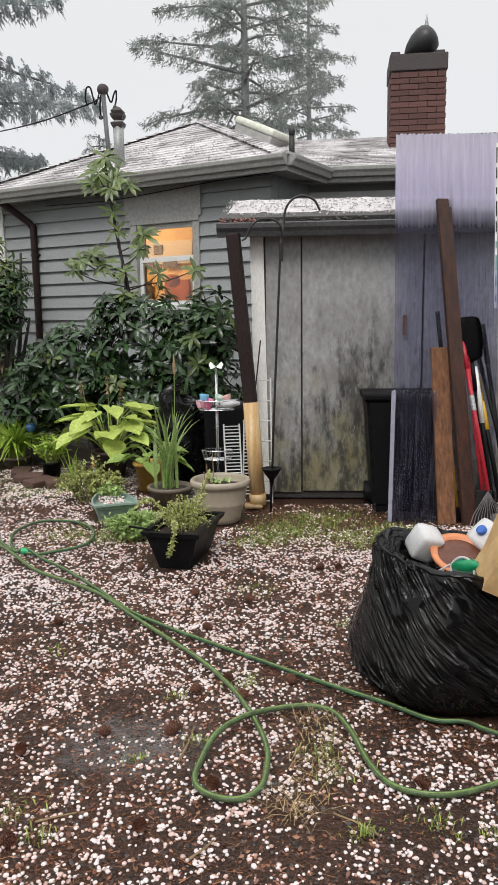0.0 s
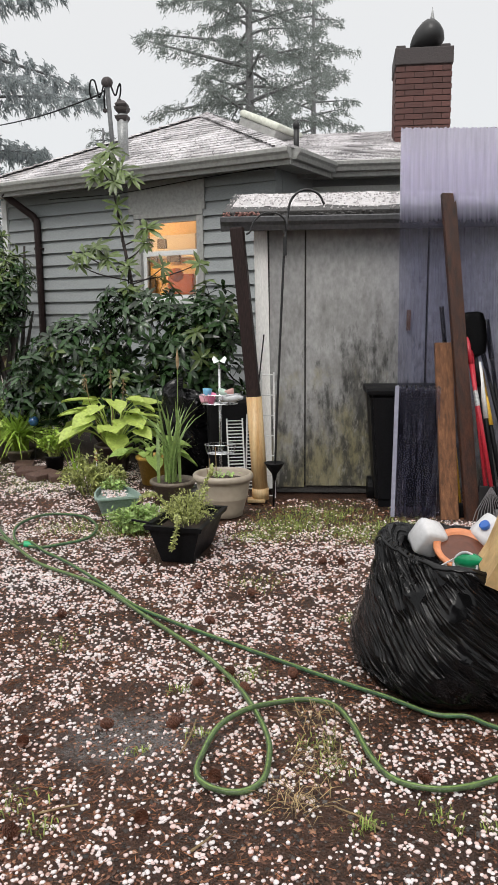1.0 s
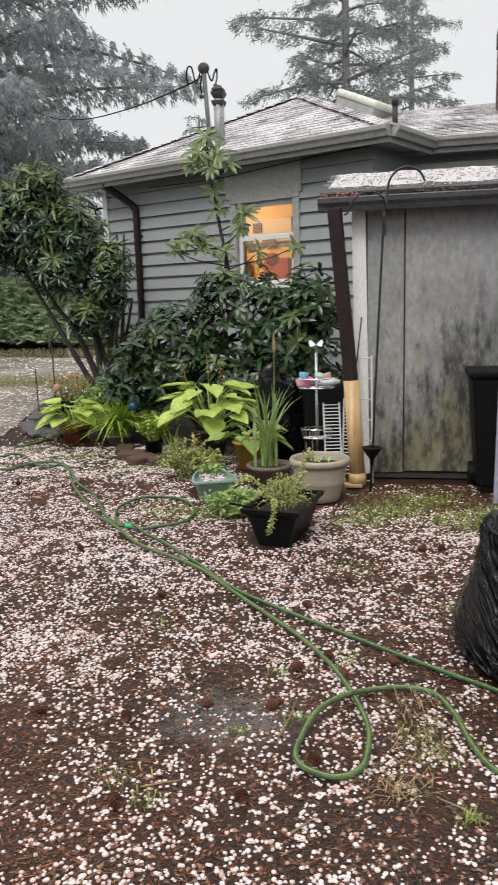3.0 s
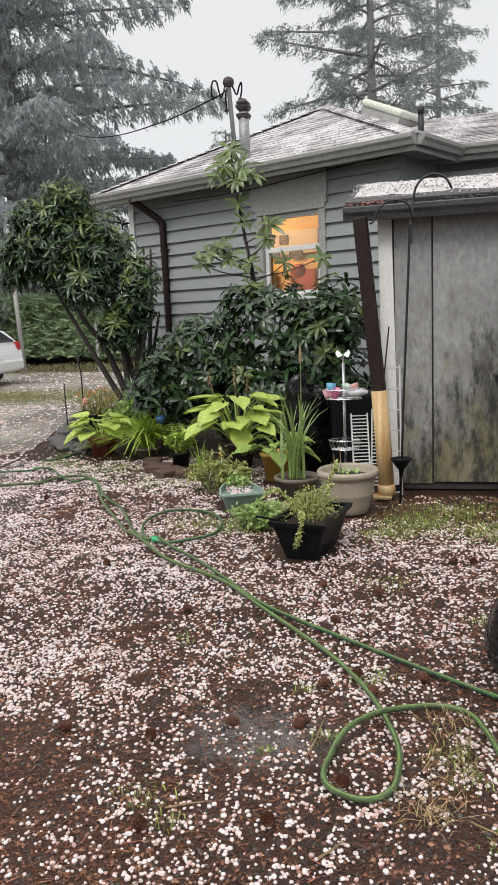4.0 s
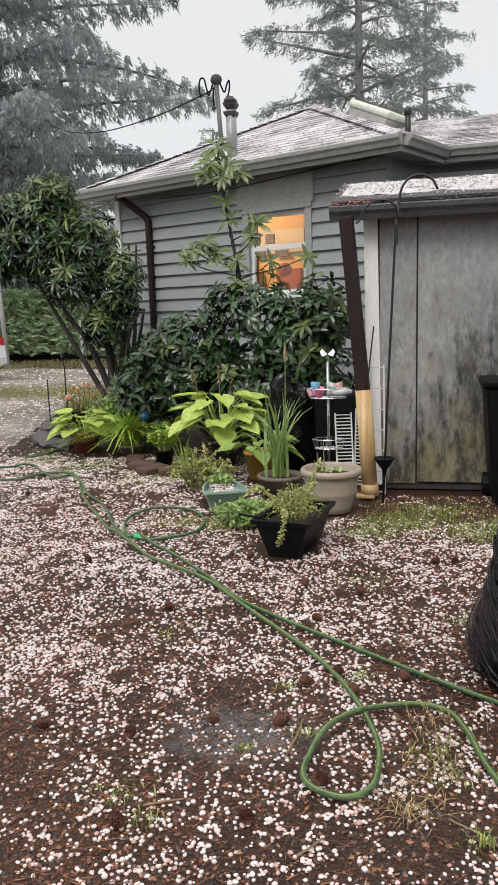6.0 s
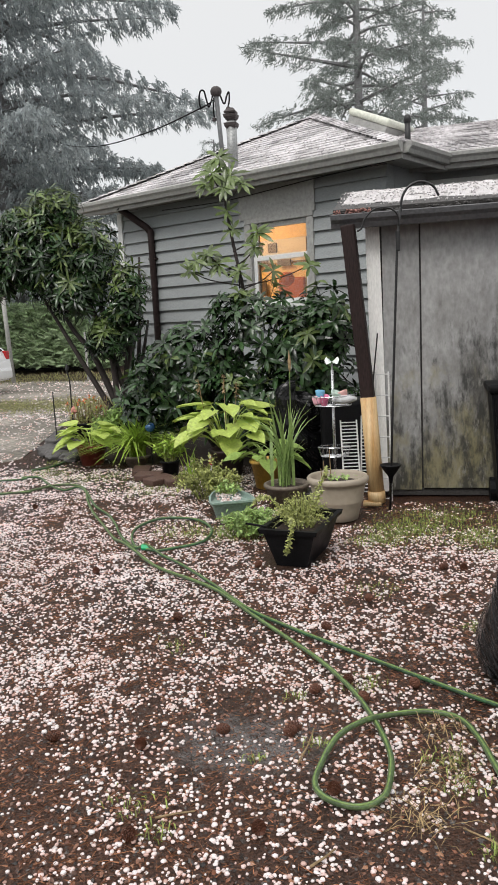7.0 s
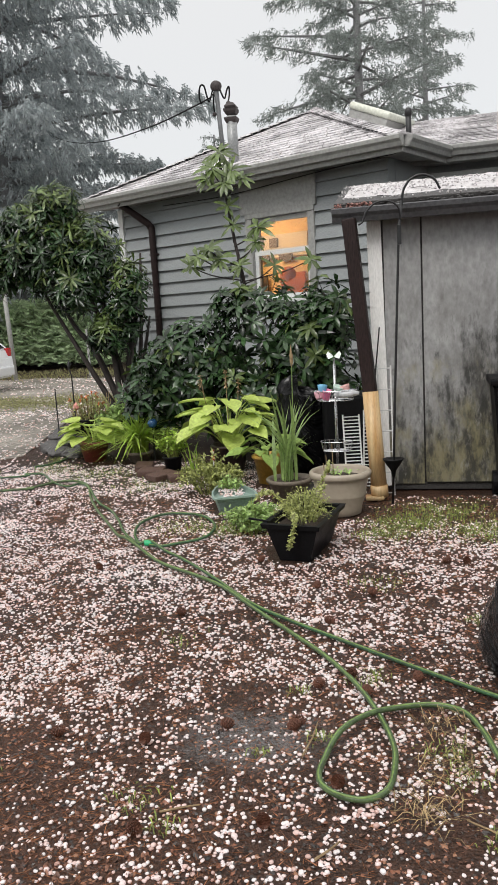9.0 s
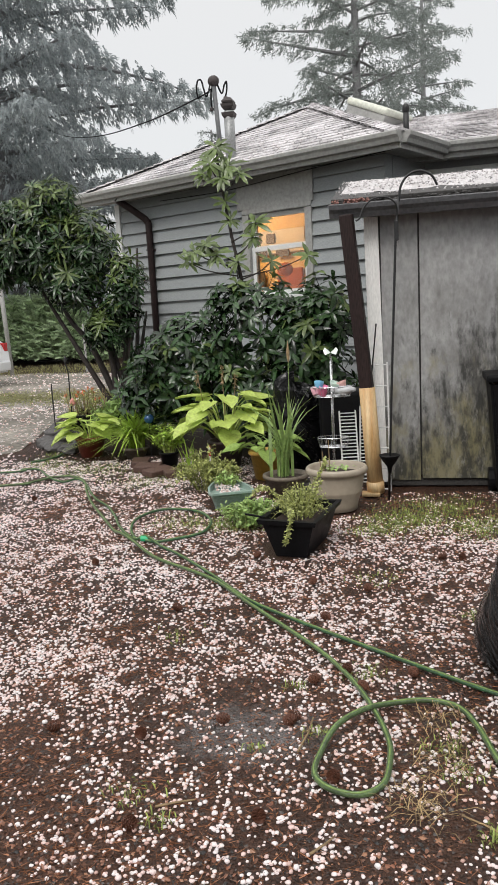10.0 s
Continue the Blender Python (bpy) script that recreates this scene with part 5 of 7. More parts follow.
# clear corrugated sheet leaning on the gutter
M_SHEET = bpy.data.materials.new("clear_corrugated_plastic")
M_SHEET.use_nodes = True
_n, _l, _b = nodes_of(M_SHEET)
_n.remove(_b)
_g, _t, _d, _tl = _n.new("ShaderNodeBsdfGlossy"), _n.new("ShaderNodeBsdfTransparent"), _n.new("ShaderNodeBsdfDiffuse"), _n.new("ShaderNodeBsdfTranslucent")
_g.inputs["Roughness"].default_value = 0.30
_t.inputs[0].default_value = (0.66, 0.67, 0.80, 1)
_d.inputs[0].default_value = (0.78, 0.76, 0.84, 1)
_tl.inputs[0].default_value = (0.90, 0.87, 1.0, 1)
_co, _mp, _no, _rp = _n.new("ShaderNodeTexCoord"), _n.new("ShaderNodeMapping"), _n.new("ShaderNodeTexNoise"), _n.new("ShaderNodeMapRange")
_mp.inputs["Scale"].default_value = (22, 1, 1.1)
_l.new(_co.outputs["Object"], _mp.inputs[0])
_l.new(_mp.outputs[0], _no.inputs["Vector"])
_no.inputs["Scale"].default_value, _no.inputs["Detail"].default_value = 2.2, 6
_rp.inputs["From Min"].default_value, _rp.inputs["From Max"].default_value = 0.35, 0.75
_rp.inputs["To Min"].default_value, _rp.inputs["To Max"].default_value = 0.0, 0.22
_l.new(_no.outputs["Fac"], _rp.inputs[0])
# whiter above the roof edge: sky glow from behind, put into the surface
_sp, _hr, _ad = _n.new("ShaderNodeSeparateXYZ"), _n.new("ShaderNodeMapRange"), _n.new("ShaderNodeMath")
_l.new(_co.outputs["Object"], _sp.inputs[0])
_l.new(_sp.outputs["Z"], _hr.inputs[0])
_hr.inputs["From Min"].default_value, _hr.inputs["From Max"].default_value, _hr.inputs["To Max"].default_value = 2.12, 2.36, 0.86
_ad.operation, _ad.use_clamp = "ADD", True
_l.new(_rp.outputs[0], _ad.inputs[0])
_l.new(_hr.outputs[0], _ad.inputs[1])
_m1, _m2, _m3, _f = _n.new("ShaderNodeMixShader"), _n.new("ShaderNodeMixShader"), _n.new("ShaderNodeMixShader"), _n.new("ShaderNodeFresnel")
_f.inputs[0].default_value = 1.22
_m1.inputs[0].default_value = 0.92
_l.new(_d.outputs[0], _m1.inputs[1])
_l.new(_tl.outputs[0], _m1.inputs[2])
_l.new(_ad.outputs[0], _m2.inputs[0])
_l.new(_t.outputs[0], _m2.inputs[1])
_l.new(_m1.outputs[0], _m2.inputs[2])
_l.new(_f.outputs[0], _m3.inputs[0])
_l.new(_m2.outputs[0], _m3.inputs[1])
_l.new(_g.outputs[0], _m3.inputs[2])
_l.new(_m3.outputs[0], _n["Material Output"].inputs[0])


def corrugated(w, h, pitch=0.068, depth=0.016):
    b = bmesh.new()
    nxs, nz = int(w / pitch * 8), 10
    rows = []
    for j in range(nz + 1):
        z = h * j / nz
        rows.append([b.verts.new((w * i / nxs, 0.5 * depth * math.sin(i / nxs * w / pitch * math.tau) + 0.012 * math.sin(3 * z), z + (0.006 * math.sin(i * 1.7) if j == nz else 0))) for i in range(nxs + 1)])
    for q, s in zip(rows, rows[1:]):
        for i in range(nxs):
            b.faces.new((q[i], q[i + 1], s[i + 1], s[i]))
    bmesh.ops.solidify(b, geom=b.faces[:], thickness=0.0015)
    return b


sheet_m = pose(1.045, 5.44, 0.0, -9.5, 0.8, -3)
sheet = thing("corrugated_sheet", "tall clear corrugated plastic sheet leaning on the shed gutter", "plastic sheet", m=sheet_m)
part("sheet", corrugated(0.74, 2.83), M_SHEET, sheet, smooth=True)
# a printed strip along its edge, unreadable: plain bars
M_LABEL = mat("white_sticker", (0.75, 0.76, 0.75), 0.4, 0.1, 10, 50, 0.0)
M_TEAL = mat("teal_print", (0.12, 0.35, 0.30), 0.5, 0.2, 10, 50, 0.0)
part("edge_sticker", bx((0.725, -0.012, 2.15), (0.018, 0.002, 1.2), None), M_LABEL, sheet, "white printed edge strip")
for i in range(9):
    part("print_bar", bx((0.725, -0.015, 1.62 + i * 0.13), (0.008, 0.002, 0.05 + 0.03 * (i % 3)), None), M_TEAL if i < 4 else M_BLACK, sheet)
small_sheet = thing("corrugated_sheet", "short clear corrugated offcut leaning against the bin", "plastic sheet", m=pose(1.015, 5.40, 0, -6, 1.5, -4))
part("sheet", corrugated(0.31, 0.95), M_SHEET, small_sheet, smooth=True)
part("edge", bx((0.0, 0, 0.475), (0.03, 0.012, 0.95), None, 0.004), mat("milky_edge", (0.30, 0.30, 0.38), 0.3, 0.15, 10, 50, 0.0), small_sheet, "milky cut edge")

# wheelie bin behind the sheet
bin_ = thing("wheelie_bin", "black plastic wheelie bin with a hinged lid", "bin", m=pose(1.15, 5.83, 0, 0, 0, -4))
b = bmesh.new()
v0 = [b.verts.new(p) for p in ((-0.20, -0.16, 0.04), (0.20, -0.16, 0.04), (0.20, 0.16, 0.04), (-0.20, 0.16, 0.04))]
v1 = [b.verts.new(p) for p in ((-0.26, -0.20, 0.86), (0.26, -0.20, 0.86), (0.26, 0.20, 0.86), (-0.26, 0.20, 0.86))]
b.faces.new(v0[::-1])
b.faces.new(v1)
for k in range(4):
    b.faces.new((v0[k], v0[(k + 1) % 4], v1[(k + 1) % 4], v1[k]))
bmesh.ops.bevel(b, geom=b.edges[:], offset=0.02, segments=2, affect="EDGES")
part("body", b, M_BLACK, bin_)
part("lid", bx((0, 0.0, 0.885), (0.57, 0.43, 0.05), None, 0.016), M_BLACK, bin_)
for x in (-0.22, 0.22):
    part("wheel", tube(bmesh.new(), [(x - 0.025, 0.13, 0.09), (x + 0.025, 0.13, 0.09)], 0.09, 18), M_BLACK, bin_)
part("foot", bx((0, -0.13, 0.02), (0.36, 0.03, 0.05), None, 0.005), M_BLACK, bin_)


# planks and tools
def plank(label, p0, p1, w, d, material):
    return solo("plank", leaning(p0, p1, w, d, 0.004), material, label, "plank")


plank("short weathered brown plank leaning at the shed", (1.405, 5.30, 0.0), (1.395, 5.62, 1.24), 0.125, 0.04, M_WOOD)
plank("tall dark wet timber leaning on the shed gutter", (1.555, 5.26, 0.0), (1.445, 5.82, 2.31), 0.105, 0.038, M_DARKWOOD)
M_RED = mat("red_painted_handle", (0.42, 0.02, 0.035), 0.35, 0.2, 10, 60, 0.05)
M_YEL = mat("yellow_handle", (0.62, 0.36, 0.03), 0.4, 0.2, 10, 60, 0.05)
M_WHT = mat("white_handle", (0.70, 0.70, 0.68), 0.4, 0.15, 10, 60, 0.05)
M_STEEL = mat("worn_steel", (0.35, 0.35, 0.36), 0.4, 0.3, 20, 80, 0.1, metal=0.7)


def tool(name, label, p0, p1, shaft, grip=None, r=0.014):
    """A long-handled tool: shaft from its head at p0 to its grip at p1."""
    ob = thing(name, label, "garden tool")
    a, c = Vector(p0), Vector(p1)
    part("shaft", tube(bmesh.new(), [a, a.lerp(c, 0.5), a.lerp(c, 0.82)], r, 8), shaft, ob, smooth=True)
    part("grip", tube(bmesh.new(), [a.lerp(c, 0.80), c], r * 1.25, 8), grip or shaft, ob, smooth=True)
    return ob, a, c


t_, a, c = tool("rake", "leaf rake with a red handle, tines down", (1.665, 5.22, 0.26), (1.56, 5.62, 1.30), M_RED, M_RED, 0.016)
part("ferrule", tube(bmesh.new(), [a.lerp(c, 0.52), a.lerp(c, 0.62)], 0.018, 8), M_GALV, t_)
for k in range(11):
    s = (k - 5) / 5
    part("tine", tube(bmesh.new(), [a, a + Vector((0.10 * s, -0.01, -0.17)), a + Vector((0.13 * s, -0.03, -0.25))], 0.003, 4), M_STEEL, t_)
t_, a, c = tool("shovel", "red-handled shovel standing on its blade", (1.64, 5.26, 0.25), (1.585, 5.66, 1.36), M_RED, M_RED, 0.016)
part("blade", bx((1.645, 5.245, 0.13), (0.11, 0.014, 0.26), None, 0.006), M_BLACKMETAL, t_)
t_, a, c = tool("hoe", "white-handled tool with a black socket", (1.745, 5.3, 0.05), (1.655, 5.6, 1.10), M_BLACK, M_BLACK, 0.015)
part("upper_shaft", tube(bmesh.new(), [a.lerp(c, 0.62), c], 0.0195, 8), M_WHT, t_, "white upper shaft", True)
part("blade", bx((1.745, 5.29, 0.03), (0.14, 0.04, 0.06), None, 0.006), M_STEEL, t_)
t_, a, c = tool("fork", "black tool with a yellow handle section", (1.80, 5.28, 0.05), (1.68, 5.64, 1.05), M_BLACK, M_YEL, 0.017)
part("upper_shaft", tube(bmesh.new(), [a.lerp(c, 0.6), a.lerp(c, 0.82)], 0.021, 8), M_YEL, t_, "yellow shaft section", True)
part("head", bx((1.80, 5.275, 0.04), (0.17, 0.03, 0.08), None, 0.006), M_STEEL, t_)
t_, a, c = tool("broom", "broom with a yellow and black handle behind the timber", (1.50, 5.40, 0.10), (1.405, 5.74, 1.50), M_YEL, M_BLACK, 0.013)
part("head", bx((1.505, 5.385, 0.05), (0.22, 0.05, 0.10), None, 0.012), M_BLACK, t_)
t_, a, c = tool("spade", "black spade standing blade up", (1.76, 5.35, 0.0), (1.625, 5.60, 1.16), M_BLACK, M_BLACK, 0.015)
b = bmesh.new()
prof = [(0.0, 0.03), (0.03, 0.085), (0.12, 0.098), (0.26, 0.098), (0.31, 0.085), (0.325, 0.05)]
rows = []
for z, w in prof:
    rows.append([b.verts.new((s * w, 0.02 * s * s - 0.012, z)) for s in (-1, -0.5, 0, 0.5, 1)])
for q, s_ in zip(rows, rows[1:]):
    for k in range(4):
        b.faces.new((q[k], q[k + 1], s_[k + 1], s_[k]))
bmesh.ops.solidify(b, geom=b.faces[:], thickness=0.012)
part("blade", b, M_BLACK, t_, "black scooped blade", True, pose(1.622, 5.58, 1.14, -8, -5, 0))
t_, a, c = tool("crowbar", "dark bar leaning behind the plank", (1.47, 5.33, 0.0), (1.445, 5.60, 0.88), M_BLACKMETAL, M_BLACKMETAL, 0.018)
t_, a, c = tool("hoe", "dark-handled tool leaning at the shed", (1.86, 5.3, 0.0), (1.735, 5.72, 1.40), M_BLACK, M_BLACK, 0.016)
t_, a, c = tool("hoe", "second dark-handled tool leaning at the shed", (1.93, 5.3, 0.0), (1.66, 5.68, 1.32), M_BLACK, M_BLACK, 0.014)

# ---------------------------------------------------------------- pots and clutter among the plants
# black rectangular planter with creeping plants
planter = thing("planter", "black tapered plastic planter overflowing with creeping plants", "planter", m=pose(-0.47, 4.37, 0.0, 0, 0, -14))
TW, TD, TH = 0.165, 0.52, 0.235


def tapered(x0, x1, y0, y1, bx0, bx1, by0, by1, h, wall=0.012, rim=0.018):
    """An open tapered trough with a folded rim."""
    b = bmesh.new()
    loops = []
    for ins, z in ((0, 0), (0, h - 0.03), (-rim, h - 0.028), (-rim, h), (wall, h), (wall, h - 0.05)):
        t = min(1, z / h)
        X0, X1, Y0, Y1 = bx0 + (x0 - bx0) * t + ins, bx1 + (x1 - bx1) * t - ins, by0 + (y0 - by0) * t + ins, by1 + (y1 - by1) * t - ins
        loops.append([b.verts.new(p) for p in ((X0, Y0, z), (X1, Y0, z), (X1, Y1, z), (X0, Y1, z))])
    b.faces.new(loops[0][::-1])
    for q, s in zip(loops, loops[1:]):
        for k in range(4):
            b.faces.new((q[k], q[(k + 1) % 4], s[(k + 1) % 4], s[k]))
    b.faces.new(loops[-1])
    return b


part("trough", tapered(-TW, TW, 0, TD, -0.095, 0.095, 0.05, TD - 0.05, TH), M_BLACK, planter)
part("soil", bx((0, TD / 2, TH - 0.055), (TW * 2 - 0.05, TD - 0.05, 0.02), None, 0.004), M_SOIL, planter)
part("lug", bx((-TW - 0.07, 0.03, TH - 0.012), (0.13, 0.012, 0.012), pose(0, 0, 0, 0, 6, 0), 0.003), M_BLACK, planter)
herb("creeper", "yellow-green creeping plant trailing over the black planter", -0.41, 4.64, 0.18, 0.19, 0.28, 0.22, 1250, 0.017, M_CREEP, 71, 90, 0.14)
rnd = random.Random(72)
cl, st = Cloud(), bmesh.new()
for x0, y0, pts in ((0, 0, [(-0.46, 4.50, 0.24), (-0.45, 4.40, 0.29), (-0.44, 4.335, 0.24), (-0.46, 4.32, 0.17), (-0.475, 4.31, 0.11)]), (0, 0, [(-0.42, 4.8, 0.22), (-0.33, 4.8, 0.36), (-0.27, 4.78, 0.46), (-0.25, 4.76, 0.52)]), (0, 0, [(-0.4, 4.6, 0.22), (-0.32, 4.58, 0.34), (-0.28, 4.56, 0.42)]), (0, 0, [(-0.5, 4.7, 0.22), (-0.6, 4.7, 0.34), (-0.66, 4.68, 0.36), (-0.7, 4.66, 0.33)])):
    line = spline(pts, 7)
    tube(st, line, 0.003, 4, False)
    for q in line:
        for _ in range(5):
            cl.leaf(q + 0.008 * unit(rnd), unit(rnd), Vector((0, -0.4, 1)), 0.021, 0.013)
trail = thing("creeper", "trailing shoots hanging over the planter's rim", "plant")
tagged(part("stalkwork", st, M_CREEP, trail), kind="stuff")
tagged(part("foliage", cl.mesh("foliage"), M_CREEP, trail), kind="stuff")

# boat-shaped green planter
b = bmesh.new()
prof, loops = [(-1.0, 0.0), (-0.8, 0.30), (-0.4, 0.66), (0.1, 0.90), (0.6, 1.0), (0.92, 1.0), (1.0, 0.9)], []
outline = [(x, y) for x, y in prof] + [(x, -y) for x, y in prof[:0:-1]]
for k, z in ((0.72, 0.0), (0.98, 0.14), (1.06, 0.142), (1.06, 0.158), (0.96, 0.158), (0.94, 0.11)):
    loops.append([b.verts.new((x * 0.25 * k, y * 0.16 * k, z * 0.9)) for x, y in outline])
b.faces.new(loops[0])
for q, s in zip(loops, loops[1:]):
    for k in range(len(outline)):
        b.faces.new((q[k], s[k], s[(k + 1) % len(outline)], q[(k + 1) % len(outline)]))
b.faces.new(loops[-1][::-1])
bmesh.ops.recalc_face_normals(b, faces=b.faces)
oval = thing("planter", "boat-shaped sea-green planter holding small plants and hail", "planter", m=pose(-1.06, 5.72, 0, 0, 0, -72))
part("trough", b, M_GREENPOT, oval)
r = np.random.default_rng(73)
pp = np.stack([r.uniform(-0.17, 0.17, 160), r.uniform(-0.09, 0.09, 160), r.uniform(0.12, 0.135, 160)], 1)
tagged(part("hail", scatter("hail", pp, r.uniform(0.005, 0.010, 160), 1, 74), M_HAIL, oval), kind="stuff")
herb("herb", "small grey-green leaves in the boat-shaped planter", -1.08, 5.80, 0.12, 0.10, 0.12, 0.10, 260, 0.03, M_HERB, 75, 40)

# large beige pot with a rolled rim
bp = thing("flower_pot", "large beige plastic pot with a rolled rim and a moulded band", "flower pot", m=pose(-0.215, 5.50, 0))
part("shell", lathe(bmesh.new(), [(0.13, 0.0), (0.142, 0.006), (0.15, 0.05), (0.175, 0.13), (0.179, 0.137), (0.181, 0.15), (0.18, 0.158), (0.195, 0.24), (0.20, 0.268), (0.214, 0.272), (0.222, 0.285), (0.222, 0.305), (0.212, 0.318), (0.196, 0.318), (0.19, 0.30), (0.175, 0.20)], 40), M_BEIGE, bp, smooth=True)
part("soil", soil_disc(0.176, 0.262), M_SOIL, bp)
cl = Cloud()
rnd = random.Random(76)
for k in range(60):
    a, rr = rnd.random() * math.tau, rnd.uniform(0.02, 0.12)
    cl.leaf(Vector((math.cos(a) * rr, math.sin(a) * rr, 0.22 + rnd.random() * 0.10)), unit(rnd) + Vector((0, 0, 0.4)), Vector((0, 0, 1)), 0.035, 0.018)
tagged(part("seedlings", cl.mesh("seedlings"), M_HERB, bp), kind="stuff")
for x, y, h in ((-0.09, 0.02, 0.42), (-0.05, 0.05, 0.50), (-0.11, 0.04, 0.36)):
    part("stalk", tube(bmesh.new(), [(x, y, 0.24), (x * 1.1, y, h)], 0.0035, 5), M_DRY, bp)

# wire stand with trays, bottles and a butterfly on top
M_CHROME = mat("dull_chrome", (0.55, 0.56, 0.57), 0.25, 0.2, 20, 80, 0.02, metal=0.9)
stand = thing("wire_stand", "metal wire stand with two trays and a white butterfly on top", "plant stand", m=pose(-0.26, 6.25, 0))
part("pole", tube(bmesh.new(), [(0, 0, 0), (0, 0, 1.02)], 0.012, 10), M_CHROME, stand, smooth=True)
part("pole_top", tube(bmesh.new(), [(0, 0, 1.0), (0, 0, 1.07)], 0.007, 8), M_CHROME, stand)
part("base", lathe(bmesh.new(), [(0.14, 0), (0.14, 0.012), (0.03, 0.03), (0.015, 0.05)], 20), M_BLACKMETAL, stand)
for z, w, d in ((0.74, 0.17, 0.10), (0.33, 0.13, 0.08)):
    b = bmesh.new()
    for zz, k in ((z, 0.85), (z + 0.075, 1.0)):
        ring = [(w * k * math.cos(t * math.tau / 20), d * k * math.sin(t * math.tau / 20) - 0.04, zz) for t in range(21)]
        tube(b, ring, 0.004, 5, False)
    for t in range(18):
        a = t * math.tau / 18
        tube(b, [(w * 0.85 * math.cos(a), d * 0.85 * math.sin(a) - 0.04, z), (w * math.cos(a), d * math.sin(a) - 0.04, z + 0.075)], 0.002, 4, False)
    for t in range(-4, 5):
        y = d * 0.85 * t / 5
        x = w * 0.85 * math.sqrt(1 - (t / 5) ** 2)
        tube(b, [(-x, y - 0.04, z), (x, y - 0.04, z)], 0.002, 4, False)
    part("tray", b, M_CHROME, stand)
for sx in (-1, 1):
    b = bmesh.new()
    v = [b.verts.new(p) for p in ((0, 0, 0), (sx * 0.05, -0.01, 0.035), (sx * 0.062, 0.0, 0.01), (sx * 0.04, 0.005, -0.03), (sx * 0.008, 0, -0.012))]
    b.faces.new(v)
    bmesh.ops.solidify(b, geom=b.faces[:], thickness=0.003)
    part("wing", b, mat("white_green_wing", (0.84, 0.90, 0.86), 0.4, 0.1, 20, 60, 0.0) if sx < 0 else bpy.data.materials["white_green_wing"], stand, "white butterfly wing", m=pose(0, 0, 1.085, -40, -sx * 8, 0))
M_CLEAR = mat("cloudy_clear_plastic", (0.60, 0.61, 0.63), 0.15, 0.15, 8, 40, 0.1)
for nm, lab, x, z, r_, h, col in (("plastic_cup", "pink plastic cup", -0.07, 0.77, 0.035, 0.08, (0.75, 0.2, 0.36)), ("plastic_cup", "pale pink plastic flower cup", -0.12, 0.775, 0.04, 0.06, (0.8, 0.42, 0.5)), ("plastic_cup", "blue and white plastic cup", -0.10, 0.83, 0.04, 0.055, (0.16, 0.42, 0.62)), ("plastic_cup", "pale mint plastic lid", 0.02, 0.84, 0.045, 0.035, (0.55, 0.7, 0.62)), ("plastic_cup", "salmon plastic cup", 0.09, 0.835, 0.04, 0.045, (0.72, 0.42, 0.40))):
    b = lathe(bmesh.new(), [(r_ * 0.7, 0), (r_ * 0.75, 0.004), (r_ * 0.92, h * 0.6), (r_, h), (r_ * 0.9, h), (r_ * 0.7, h * 0.4)], 14)
    solo(nm, b, mat("cup_plastic", col, 0.35, 0.1, 15, 50, 0.0), lab + " in the wire tray", "cup", "cups in the tray", smooth=True, m=pose(-0.26 + x, 6.18, z - 0.02, rnd.uniform(-35, 35), rnd.uniform(-35, 35), 0))
b = bmesh.new()
bmesh.ops.create_icosphere(b, subdivisions=3, radius=1)
for v in b.verts:
    k = 1 + 0.22 * noise.noise(v.co * 2.2) + 0.10 * noise.noise(v.co * 6)
    v.co = Vector((v.co.x * 0.10 * k, v.co.y * 0.06 * k, v.co.z * 0.035 * k))
solo("plastic_bag", b, M_CLEAR, "crumpled clear plastic bag in the wire tray", "bag", smooth=True, m=pose(-0.17, 6.17, 0.79))

# black sack and a dark tub behind the stand
M_FILM = mat("black_plastic_film", (0.004, 0.004, 0.0045), 0.13, 0.2, 6, 70, 0.0, spec=0.27)
